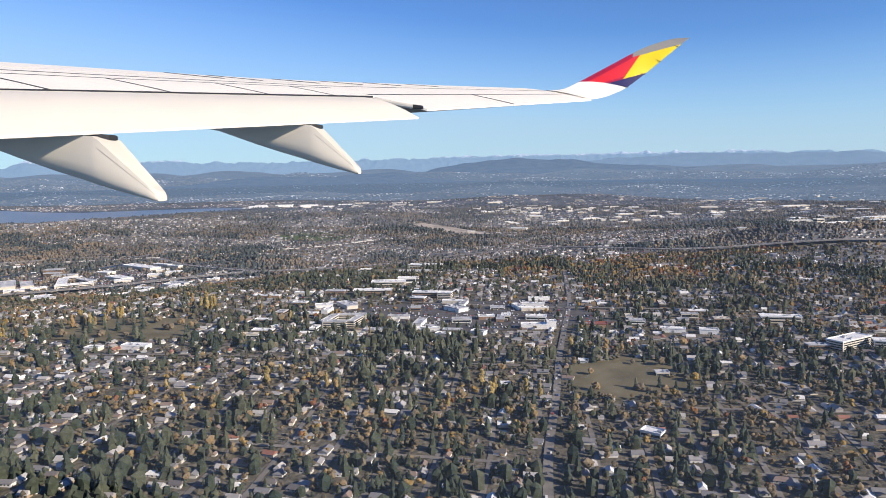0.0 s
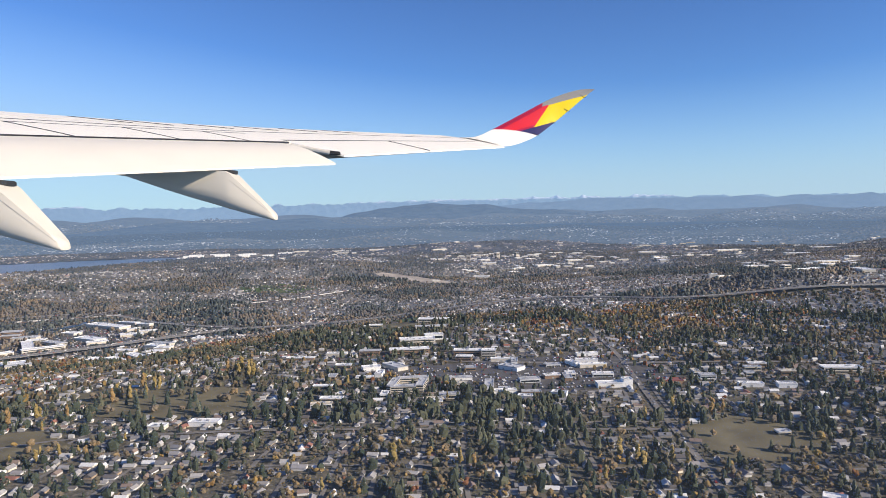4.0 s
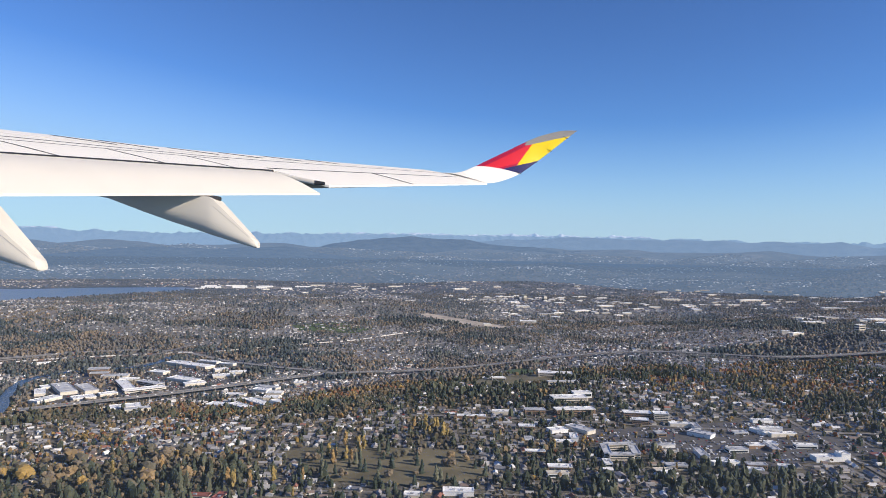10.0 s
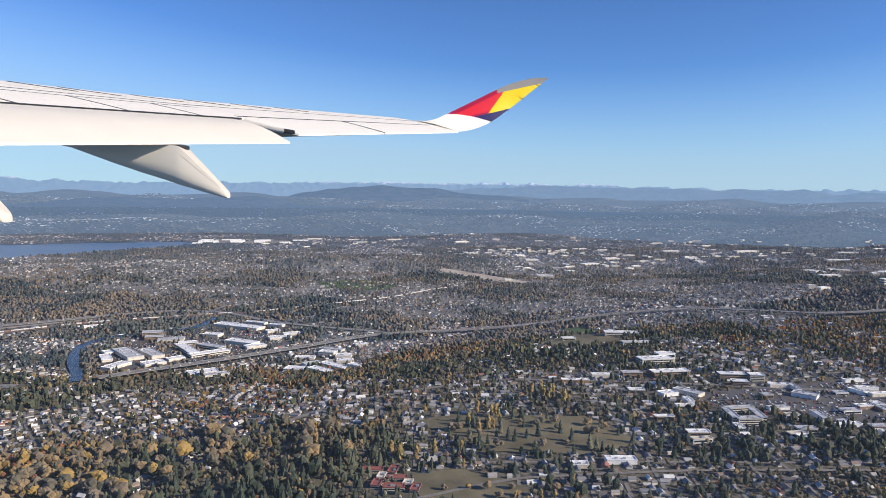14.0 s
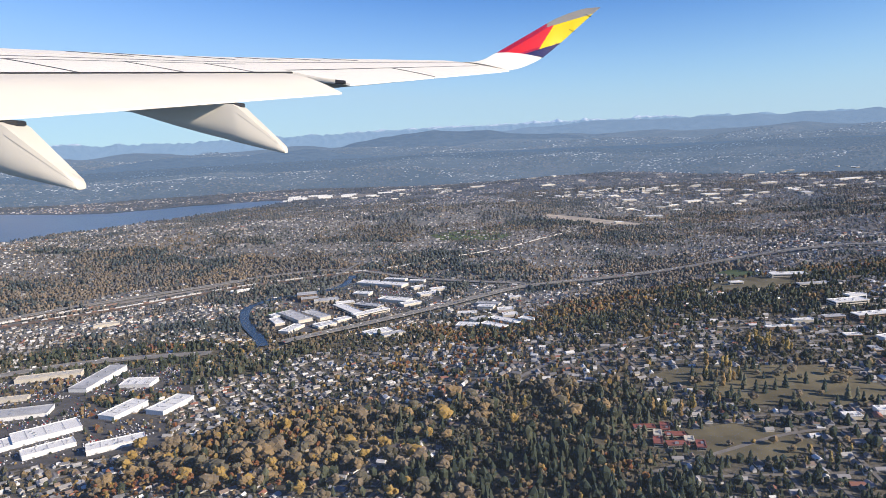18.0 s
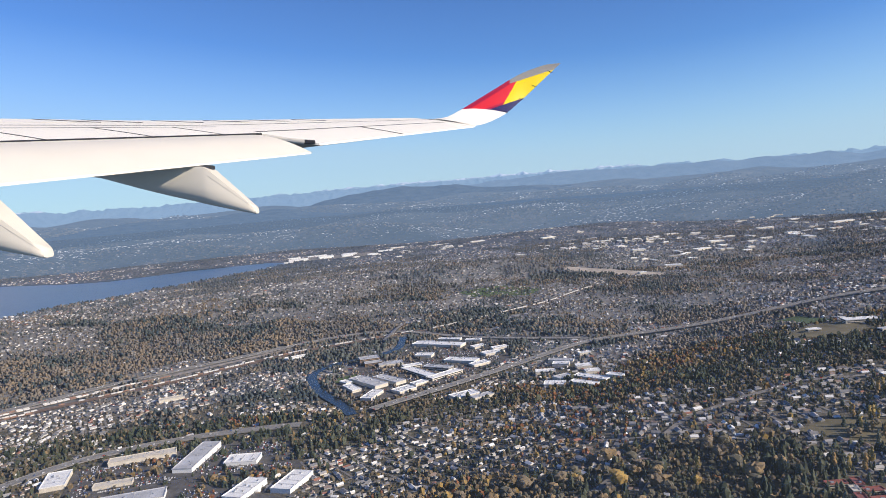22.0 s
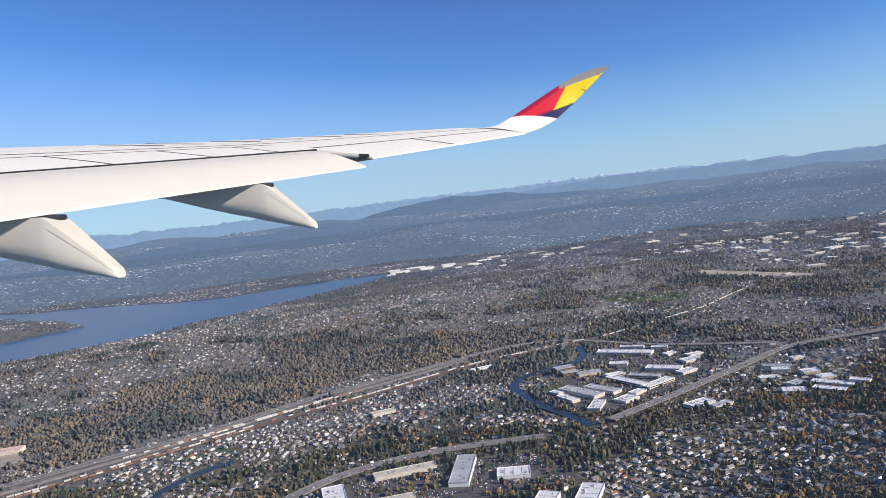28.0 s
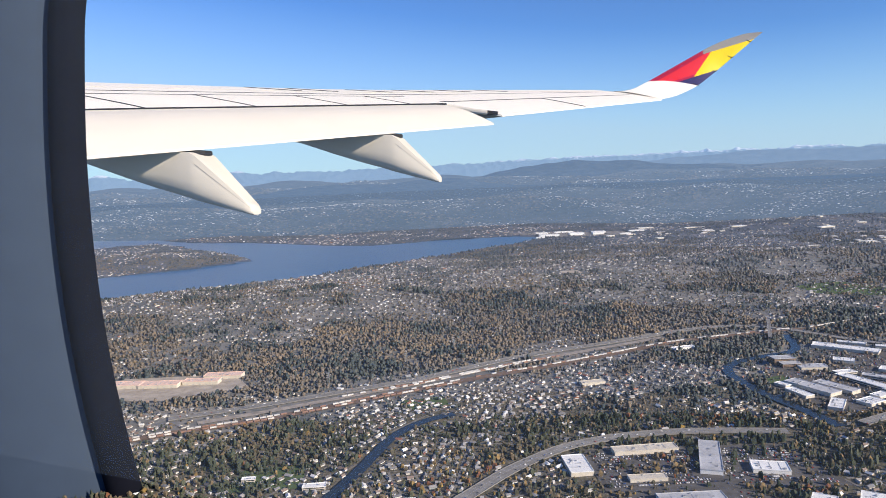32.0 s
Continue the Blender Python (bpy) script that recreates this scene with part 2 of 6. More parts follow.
ROOFS = [(0.0, (0.22, 0.22, 0.23)), (0.25, (0.34, 0.34, 0.35)), (0.48, (0.40, 0.39, 0.39)), (0.60, (0.16, 0.15, 0.15)), (0.72, (0.24, 0.20, 0.17)), (0.90, (0.62, 0.62, 0.61)), (0.97, (0.30, 0.14, 0.10))]
M_WALLS, M_ROOFS = tinted("house_siding", WALLS), tinted("house_shingles", ROOFS)
NEAR_ROOFS = [(0.0, (0.22, 0.22, 0.23)), (0.25, (0.34, 0.33, 0.33)), (0.42, (0.46, 0.45, 0.44)), (0.56, (0.15, 0.14, 0.14)), (0.70, (0.26, 0.20, 0.17)), (0.84, (0.76, 0.76, 0.75)), (0.96, (0.32, 0.15, 0.11))]
M_WALL1, M_ROOF1 = by_object("painted_siding", WALLS), by_object("asphalt_shingles", NEAR_ROOFS)
M_ROOFS_NEAR = tinted("weathered_shingles", NEAR_ROOFS)
M_WHITE = plain("white_roof_membrane", (0.82, 0.82, 0.80), 0.6, vary=0.08, scale=120.0)
M_CREAM = plain("cream_wall_panels", (0.62, 0.57, 0.48), 0.8)
M_GREYROOF = plain("grey_flat_roof", (0.47, 0.48, 0.50), 0.8, vary=0.2, scale=150.0)
M_BRICK = plain("brown_brick_wall", (0.28, 0.19, 0.13), 0.9, vary=0.2)
M_REDROOF = plain("red_metal_roof", (0.29, 0.11, 0.09), 0.6)
M_GLASS = plain("dark_window_glass", (0.03, 0.04, 0.05), 0.15, spec=0.6)
M_ASPHALT = plain("asphalt", (0.11, 0.105, 0.102), 0.9, vary=0.25, scale=250.0)
M_CONCRETE = plain("freeway_concrete", (0.25, 0.24, 0.225), 0.9, vary=0.2, scale=200.0)
M_STREET = plain("worn_street", (0.21, 0.195, 0.175), 0.9, vary=0.25, scale=250.0)
M_BALLAST = plain("rust_brown_ballast", (0.19, 0.135, 0.105), 0.95, vary=0.3, scale=200.0)
M_LAWN = plain("dry_lawn", (0.16, 0.14, 0.085), 0.95, vary=0.35, scale=60.0)
M_TURF = plain("green_turf", (0.085, 0.125, 0.055), 0.95, vary=0.2, scale=90.0)
M_DIRT = plain("bare_earth", (0.42, 0.37, 0.31), 0.95, vary=0.3, scale=90.0)
M_LINE = plain("lane_paint", (0.42, 0.42, 0.40), 0.7)
M_CARS = tinted("car_paint", [(0.0, (0.7, 0.7, 0.7)), (0.4, (0.08, 0.08, 0.09)), (0.6, (0.35, 0.36, 0.38)), (0.8, (0.3, 0.05, 0.04)), (0.9, (0.06, 0.1, 0.25))], 0.35)
M_STEEL = plain("galvanised_steel", (0.45, 0.46, 0.47), 0.5, 0.6)

# ---- mesh helpers ----


def part(name, bm, material, parent=None, label=""):
    """Links a bmesh as one mesh object, under parent where there is one."""
    me = bpy.data.meshes.new(name)
    bm.to_mesh(me)
    bm.free()
    for mt in material if isinstance(material, (list, tuple)) else (material,):
        me.materials.append(mt)
    ob = new(name, me)
    if parent:
        ob.parent = parent
    if label:
        tagged(ob, label)
    return ob


def arrays(name, verts, faces, material, smooth=False, tint=None):
    """One mesh object from numpy arrays of points and triangles (or quads), with a tint for each point."""
    me = bpy.data.meshes.new(name)
    n, k = faces.shape
    me.vertices.add(len(verts))
    me.vertices.foreach_set("co", np.ascontiguousarray(verts, dtype=np.float32).ravel())
    me.loops.add(n * k)
    me.loops.foreach_set("vertex_index", np.ascontiguousarray(faces, dtype=np.int32).ravel())
    me.polygons.add(n)
    me.polygons.foreach_set("loop_start", np.arange(0, n * k, k, dtype=np.int32))
    me.polygons.foreach_set("use_smooth", np.full(n, smooth))
    if tint is not None:
        me.attributes.new("tint", "FLOAT", "POINT").data.foreach_set("value", np.ascontiguousarray(tint, dtype=np.float32))
    me.update(calc_edges=True)
    me.validate()
    me.materials.append(material)
    return new(name, me)


def cuboid(bm, sx, sy, sz, at=(0, 0, 0), turn=0.0, taper=1.0):
    """A box that stands on at."""
    c, s = math.cos(turn), math.sin(turn)
    vs = []
    for z, g in ((0, 1.0), (sz, taper)):
        for x, y in ((-1, -1), (1, -1), (1, 1), (-1, 1)):
            px, py = x * sx / 2 * g, y * sy / 2 * g
            vs.append(bm.verts.new((at[0] + px * c - py * s, at[1] + px * s + py * c, at[2] + z)))
    for f in ((3, 2, 1, 0), (4, 5, 6, 7), (0, 1, 5, 4), (1, 2, 6, 5), (2, 3, 7, 6), (3, 0, 4, 7)):
        bm.faces.new([vs[i] for i in f])
    return vs


# ---- the land's form, in kilometres ----
MID = (-1.2, 0.2)


def smooth(v, lo, hi):
    t = np.clip((v - lo) / (hi - lo), 0, 1)
    return t * t * (3 - 2 * t)


def segment(x, y, ax, ay, bx, by):
    t = np.clip(((x - ax) * (bx - ax) + (y - ay) * (by - ay)) / ((bx - ax) ** 2 + (by - ay) ** 2), 0, 1)
    return np.hypot(x - ax - t * (bx - ax), y - ay - t * (by - ay))


def polyline(x, y, pts):
    d = np.full(np.shape(x), 1e9)
    for (ax, ay), (bx, by) in zip(pts[:-1], pts[1:]):
        d = np.minimum(d, segment(x, y, ax, ay, bx, by))
    return d


def inside(x, y, poly):
    r = np.zeros(np.shape(x), bool)
    for (ax, ay), (bx, by) in zip(poly, poly[1:] + poly[:1]):
        hit = ((ay > y) != (by > y)) & (x < (bx - ax) * (y - ay) / (by - ay + 1e-12) + ax)
        r ^= hit
    return r


def grain(x, y, scale, seed):
    """A blotchy random field between 0 and 1, with blotches of about that scale."""
    table = np.random.RandomState(seed).uniform(0, 1, (256, 256))
    a = 0.6 + seed * 0.37
    u, v = (x * math.cos(a) - y * math.sin(a)) / scale + 57.3, (x * math.sin(a) + y * math.cos(a)) / scale + 91.7
    i, j = np.floor(u).astype(int), np.floor(v).astype(int)
    p, q = u - i, v - j
    p, q = p * p * (3 - 2 * p), q * q * (3 - 2 * q)
    w = table[i % 256, j % 256] * (1 - p) + table[(i + 1) % 256, j % 256] * p
    e = table[i % 256, (j + 1) % 256] * (1 - p) + table[(i + 1) % 256, (j + 1) % 256] * p
    return w * (1 - q) + e * q


LAKE = [(-9.5, 2.4), (-5.6, 3.6), (-4.6, 4.3), (-4.1, 4.75), (-3.4, 5.6), (-2.8, 6.25), (-2.25, 6.95), (-1.95, 7.42),
        (-2.25, 7.62), (-3.0, 7.5), (-3.4, 7.3), (-3.75, 7.22), (-4.1, 7.35), (-4.5, 7.6), (-5.2, 8.02), (-5.8, 8.2), (-6.6, 8.8), (-9.5, 9.6)]
ISLE = [(-4.52, 6.3), (-4.72, 6.08), (-5.0, 5.76), (-5.45, 5.42), (-6.2, 5.15), (-7.5, 4.8), (-8.5, 5.6), (-7.2, 7.6), (-6.3, 8.3), (-5.75, 7.75), (-5.3, 7.1), (-4.75, 6.55)]
RIVER = [(-3.0, 1.2), (-2.84, 1.75), (-2.78, 1.95), (-2.73, 2.18), (-2.66, 2.29), (-2.58, 2.335)]
RIVER_B = [(-1.615, 2.19), (-1.635, 2.28), (-1.69, 2.42), (-1.723, 2.56), (-1.735, 2.70), (-1.68, 2.79), (-1.56, 2.86), (-1.43, 2.90), (-1.39, 3.0), (-1.37, 3.15)]
RAIL = [(-4.6, 1.5), (-3.31, 2.24), (-3.1, 2.34), (-2.72, 2.56), (-2.5, 2.70), (-2.25, 2.83), (-1.86, 3.05), (-1.75, 3.10), (-1.52, 3.185), (-1.27, 3.26), (-0.96, 3.40), (-0.6, 3.62), (-0.2, 3.95)]
RAIL_B = [(-3.3, 2.30), (-2.72, 2.62), (-2.52, 2.76), (-2.27, 2.92), (-2.0, 3.06), (-1.83, 3.15)]
FWY_N = [(-3.4, 2.33), (-2.72, 2.66), (-2.42, 2.90), (-2.2, 3.02), (-1.93, 3.14), (-1.75, 3.24), (-1.6, 3.31), (-1.48, 3.33), (-1.34, 3.27), (-1.22, 3.13), (-1.10, 2.98), (-0.93, 2.86), (-0.75, 2.76)]
FWY_L = [(-2.8, 1.45), (-2.55, 1.80), (-2.44, 1.95), (-2.3, 2.08), (-2.15, 2.15), (-2.0, 2.178), (-1.84, 2.175), (-1.75, 2.165)]
FWY_M = [(-1.56, 2.19), (-1.37, 2.30), (-1.16, 2.435), (-1.05, 2.50), (-0.92, 2.58), (-0.79, 2.655), (-0.66, 2.68), (-0.52, 2.67), (-0.28, 2.66), (0.1, 2.64), (0.42, 2.58), (0.75, 2.36), (1.23, 2.27), (2.0, 2.3), (3.4, 2.6)]
ROAD_A = [(0.06, 0.4), (0.105, 0.72), (0.143, 0.9), (0.175, 1.08), (0.222, 1.30), (0.27, 1.52), (0.34, 2.0)]
ROAD_B = [(-1.25, 1.35), (-0.95, 1.62), (-0.6, 1.72), (-0.2, 1.62), (0.2, 1.48), (0.7, 1.36), (1.3, 1.2)]
ROAD_C = [(-0.98, 1.08), (-0.72, 1.16), (-0.45, 1.14), (-0.1, 1.08), (0.16, 1.03)]
PARK = [(-0.82, 1.44), (-0.74, 1.47), (-0.50, 1.41), (-0.46, 1.27), (-0.56, 1.22), (-0.72, 1.27)]
FIELD_S = [(-0.86, 1.20), (-0.78, 1.21), (-0.70, 1.12), (-0.78, 1.07), (-0.86, 1.11)]
PARK_E = [(0.184, 1.03), (0.256, 1.08), (0.323, 1.062), (0.353, 0.94), (0.298, 0.895), (0.217, 0.886), (0.168, 0.921)]
TURF = [(-0.19, 2.44), (-0.09, 2.46), (-0.08, 2.30), (-0.16, 2.26)]
SCHOOLYARD = [(-0.36, 2.14), (-0.2, 2.26), (-0.06, 2.24), (-0.1, 2.08), (-0.26, 2.04)]
QUARRY = [(-0.14, 4.62), (0.08, 4.42), (0.28, 4.12), (0.22, 4.06), (0.0, 4.22), (-0.2, 4.52)]
FIELD_N = [(-2.09, 4.50), (-1.99, 4.50), (-1.97, 4.42), (-2.09, 4.41)]
YARD_W = [(-3.86, 2.5), (-3.75, 2.75), (-3.38, 2.8), (-3.26, 2.62), (-3.5, 2.5)]


def height(x, y):
    """The ground above the lake, in kilometres."""
    d = (x + 1.2) * 0.62 - (y - 1.75) * 0.78
    z = 0.1 / (1 + np.exp(-np.clip((d - 0.05) / 0.15, -60, 60)))
    z = z * smooth(y, -6.0, 0.0)
    z = z + 0.080 * np.exp(-(segment(x, y, -4.2, 3.9, -0.6, 5.0) / 0.65) ** 2)
    z = z + 0.06 * np.exp(-(segment(x, y, 1.3, 2.5, 2.2, 2.7) / 0.3) ** 2)
    z = z + 0.05 * np.exp(-(segment(x, y, -7.2, 6.4, -5.3, 6.5) / 0.5) ** 2)
    z = z + 0.06 * np.exp(-(segment(x, y, 0.6, 7.6, 1.6, 8.0) / 0.7) ** 2)
    z = z + 0.004 * (np.sin(x * 5.1 + 1.3 * np.sin(y * 3.3)) * np.cos(y * 4.3 + x)) * smooth(np.minimum(polyline(x, y, RIVER), polyline(x, y, RIVER_B)), 0.03, 0.2)
    wet = inside(x, y, LAKE) & ~inside(x, y, ISLE)
    return np.where(wet, -0.012, z)


def up(x, y, metres=0.0):
    """A point of the land in the scene: kilometres across, metres above the ground."""
    return (x * K, y * K, (float(height(np.float64(x), np.float64(y))) + metres / 1000) * K)


def rim(az):
    """How far the near land reaches, in kilometres from MID, by the bearing."""
    return 9.0 + 1.0 * (1 - smooth(az, -30, -20)) - 0.7 * smooth(az, -8, 6)


# ---- ground: one sheet to the foot of the mountains ----


def beyond(x, y, rr):
    """The height of the plain past the near land, in metres."""
    z = np.interp(rr, [2.0, 3.2, 6, 13, 30, 36, 45, 58, 70, 150], [-0.02, -0.3, -1.3, -2.9, -3.3, -3.0, -1.75, -0.55, -0.4, -0.4])
    z = z + 0.4 * (grain(x, y, 7.0, 51) - 0.5) * smooth(rr, 31, 38) + 0.22 * (grain(x, y, 2.6, 52) - 0.5) * smooth(rr, 31, 38)
    return z + (0.16 * np.sin(x * 0.5 + np.sin(y * 0.45) * 2) + 0.12 * np.sin(y * 0.9 + 1.5 * np.sin(x * 0.31))) * smooth(rr, 34, 42)


def build_ground():
    az = np.concatenate([np.arange(-180, -50, 6.0), np.arange(-50, 62, 0.6), np.arange(62, 180, 6.0)])
    near = np.concatenate([np.linspace(0.0, 0.6, 10), 0.6 * (14.9 / 0.6) ** np.linspace(0.004, 0.955, 230)])
    far = np.array([3.0, 4.2, 6.0, 9, 13, 18, 24, 30, 34, 37, 40, 41.5, 43, 44.5, 46, 47.5, 49, 50.5, 52, 53.5, 55, 56.5, 58, 60, 62, 68, 76, 90, 140])
    a = np.radians(az)
    rows = []
    edge = rim(az)
    for f in near / near[-1]:
        r = f * edge
        x, y = MID[0] + r * np.sin(a), MID[1] + r * np.cos(a)
        rows.append(np.stack([x * K, y * K, height(x, y) * K], 1))
    for r in far:
        start = edge * K
        rr = start + (r - 2.9) * (1 if r > 10 else 0.75) + 0.25
        x, y = MID[0] * K + rr * np.sin(a), MID[1] * K + rr * np.cos(a)
        z = beyond(x, y, rr)
        rows.append(np.stack([x, y, z], 1))
    v = np.array(rows)
    nr, na = v.shape[:2]
    i, j = np.meshgrid(np.arange(nr - 1), np.arange(na), indexing="ij")
    k = (j + 1) % na
    faces = np.stack([i * na + j, i * na + k, (i + 1) * na + k, (i + 1) * na + j], -1).reshape(-1, 4)[:, ::-1]
    ob = arrays("ground", v.reshape(-1, 3), faces, M_GROUND, True)
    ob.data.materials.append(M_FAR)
    # farther rings take ground colours with haze painted in
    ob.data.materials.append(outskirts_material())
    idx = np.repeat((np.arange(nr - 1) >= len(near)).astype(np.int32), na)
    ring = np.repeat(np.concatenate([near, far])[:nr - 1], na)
    ob.data.materials.append(outskirts_material("haze_toned_outskirts", 0.72))
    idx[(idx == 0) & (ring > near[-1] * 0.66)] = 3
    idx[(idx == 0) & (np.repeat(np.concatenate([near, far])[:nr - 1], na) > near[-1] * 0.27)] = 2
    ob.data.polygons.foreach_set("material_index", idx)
    tagged(ob, "suburban ground with dry grass and yards, running out to a hazy plain", "ground", kind="structure")


build_ground()


def relief(name, label, r0, r1, crest, material, rough, seed, lift=0.0, dense=0.16, fall=0.5):
    """A chain of hills or mountains: a polar height field below a crest line given in degrees above the eye."""
    az = np.arange(-58, 74, dense)
    rr = np.linspace(r0, r1, 26)
    a = np.radians(az)
    A, Rr = np.meshgrid(a, rr)
    x, y = MID[0] * K + Rr * np.sin(A), MID[1] * K + Rr * np.cos(A)
    n = np.zeros_like(x)
    fr, am = rough, 1.0
    for o in range(6):
        for q in range(2):
            p = seed + 1.7 * o + q * 2.3
            n += am * (1 - 2 * np.abs(np.sin(x * fr * math.cos(p) + y * fr * math.sin(p) + 2.1 * np.sin(x * fr * 0.53 + p * 3) + 1.7 * np.sin(y * fr * 0.41 - p))))
        fr, am = fr * 1.95, am * fall
    n = n / 4.0
    s = (Rr - r0) / (r1 - r0)
    top = np.interp(az, *zip(*crest))[None, :]
    base = -1.0
    crest_z = np.tan(np.radians(top)) * Rr + 0.13
    bump = np.where(s < 0.7, smooth(s, 0, 0.7), 1 - 0.9 * smooth(s, 0.7, 1))
    z = base + (crest_z - base) * bump + lift * n * (0.25 + bump)
    v = np.stack([x, y, z], -1)
    nr, na = x.shape
    i, j = np.meshgrid(np.arange(nr - 1), np.arange(na - 1), indexing="ij")
    faces = np.stack([i * na + j, i * na + j + 1, (i + 1) * na + j + 1, (i + 1) * na + j], -1).reshape(-1, 4)[:, ::-1]
    ob = arrays(name, v.reshape(-1, 3), faces, material, True)
    return tagged(ob, label, "hills", kind="structure")


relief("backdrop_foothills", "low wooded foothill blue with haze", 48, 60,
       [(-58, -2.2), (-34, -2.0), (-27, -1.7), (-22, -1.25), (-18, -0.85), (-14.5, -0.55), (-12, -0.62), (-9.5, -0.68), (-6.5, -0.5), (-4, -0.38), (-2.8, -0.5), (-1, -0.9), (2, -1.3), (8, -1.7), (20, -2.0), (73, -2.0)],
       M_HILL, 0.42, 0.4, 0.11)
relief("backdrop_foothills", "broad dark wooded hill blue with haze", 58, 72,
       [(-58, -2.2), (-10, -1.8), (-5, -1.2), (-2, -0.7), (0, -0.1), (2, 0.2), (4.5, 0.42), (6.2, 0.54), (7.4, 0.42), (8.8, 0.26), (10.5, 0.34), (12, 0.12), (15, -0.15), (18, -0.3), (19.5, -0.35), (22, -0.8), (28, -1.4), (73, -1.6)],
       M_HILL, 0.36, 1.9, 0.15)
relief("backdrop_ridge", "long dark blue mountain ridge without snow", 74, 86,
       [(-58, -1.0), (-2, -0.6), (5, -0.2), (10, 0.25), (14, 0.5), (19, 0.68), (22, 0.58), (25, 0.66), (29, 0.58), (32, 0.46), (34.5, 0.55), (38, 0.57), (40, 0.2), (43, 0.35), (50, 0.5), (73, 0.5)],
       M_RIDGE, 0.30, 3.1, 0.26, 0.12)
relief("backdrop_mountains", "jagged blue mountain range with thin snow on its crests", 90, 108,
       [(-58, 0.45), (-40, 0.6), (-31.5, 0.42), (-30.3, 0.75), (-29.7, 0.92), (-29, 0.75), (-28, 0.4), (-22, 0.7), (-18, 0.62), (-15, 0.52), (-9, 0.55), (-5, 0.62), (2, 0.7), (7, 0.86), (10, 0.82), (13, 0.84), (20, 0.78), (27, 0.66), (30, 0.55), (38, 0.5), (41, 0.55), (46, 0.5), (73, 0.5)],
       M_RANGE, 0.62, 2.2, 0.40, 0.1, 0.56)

# ---- water, roads and open ground ----


def sheet(name, poly, metres, material, label, category, flat=None, kind="structure"):
    """A flat piece of ground cover over a polygon, draped on the land."""
    bm = bmesh.new()
    f = bm.faces.new([bm.verts.new((x * K, y * K, 0)) for x, y in poly])
    if f.calc_area() and f.normal.z < 0:
        f.normal_flip()
    if flat is None:
        xs, ys = [p[0] for p in poly], [p[1] for p in poly]
        step = max(max(xs) - min(xs), max(ys) - min(ys)) / 12
        for axis, lo, hi in ((0, min(xs), max(xs)), (1, min(ys), max(ys))):
            c = lo + step
            while c < hi:
                no = (1, 0, 0) if axis == 0 else (0, 1, 0)
                co = (c * K, 0, 0) if axis == 0 else (0, c * K, 0)
                bmesh.ops.bisect_plane(bm, geom=bm.verts[:] + bm.edges[:] + bm.faces[:], plane_co=co, plane_no=no)
                c += step
    bmesh.ops.triangulate(bm, faces=bm.faces[:])
    for v in bm.verts:
        v.co.z = flat * K if flat is not None else up(v.co.x / K, v.co.y / K, metres)[2]
    bm.normal_update()
    for f in bm.faces:
        if f.normal.z < 0:
            f.normal_flip()
    return tagged(part(name, bm, material), label, category, kind=kind)


def dense(pts, step=0.03):
    out = [pts[0]]
    for (ax, ay), (bx, by) in zip(pts[:-1], pts[1:]):
        n = max(1, int(math.hypot(bx - ax, by - ay) / step))
        out += [(ax + (bx - ax) * i / n, ay + (by - ay) * i / n) for i in range(1, n + 1)]
    for _ in range(3):
        out = [out[0]] + [((a[0] + 2 * b[0] + c[0]) / 4, (a[1] + 2 * b[1] + c[1]) / 4) for a, b, c in zip(out, out[1:], out[2:])] + [out[-1]]
    return out


def ribbon(bm, pts, width, metres, shift=0.0, flat=None):
    """A strip of road along pts: width, shift and height in metres."""
    prev = None
    for i, (x, y) in enumerate(pts):
        a, b = pts[max(0, i - 1)], pts[min(len(pts) - 1, i + 1)]
        dx, dy = b[0] - a[0], b[1] - a[1]
        n = math.hypot(dx, dy) or 1
        nx, ny = -dy / n, dx / n
        z = flat * K if flat is not None else up(x, y, metres)[2]
        row = [bm.verts.new(((x + nx * s / 1000) * K, (y + ny * s / 1000) * K, z)) for s in (shift - width / 2, shift + width / 2)]
        if prev:
            bm.faces.new((prev[1], prev[0], row[0], row[1]))
        prev = row


def road(name, pts, width, metres, material, label, category="road", lanes=(), flat=None):
    bm = bmesh.new()
    ribbon(bm, dense(pts), width, metres, 0, flat)
    ob = tagged(part(name, bm, material), label, category, kind="structure")
    for s, w in lanes:
        bm = bmesh.new()
        ribbon(bm, dense(pts), w, metres + 0.6, s, None if flat is None else flat + 0.0006)
        part("lane_line", bm, M_LINE, ob)
    return ob


sheet("lake", LAKE, 0, M_WATER, "wide calm blue lake", "lake", -0.006)
for name, pts, w in (("river_lower", RIVER, 30), ("river_bend", RIVER_B, 32)):
    road(name, pts, w, 3.0, M_RIVER, "slow dark blue river between wooded banks", "river")
road("rail_yard_east", RAIL_B, 30, 2.2, plain("pale_gravel", (0.34, 0.30, 0.26), 0.95, vary=0.3, scale=150.0), "pale gravel railway siding", "railway")
road("rail_yard", RAIL[:10], 40, 2.0, M_BALLAST, "rust-brown railway bed beside the freeway", "railway")
road("railway_line", RAIL[9:], 13, 2.0, M_BALLAST, "single railway line through the woods", "railway")
road("freeway_north", FWY_N, 34, 3.5, M_CONCRETE, "pale concrete freeway on the valley's far side", lanes=((0, 0.8), (-8, 0.4), (8, 0.4)))
road("freeway_lower", FWY_L, 34, 4.0, M_CONCRETE, "curving grey freeway above the shopping centre", lanes=((0, 0.8), (-8, 0.4), (8, 0.4)))
road("freeway_main", FWY_M, 30, 11.0, M_CONCRETE, "grey freeway viaduct across the valley", lanes=((0, 0.8), (-7, 0.4), (7, 0.4)))
road("arterial_road", ROAD_A, 10, 1.4, M_STREET, "straight suburban arterial road")
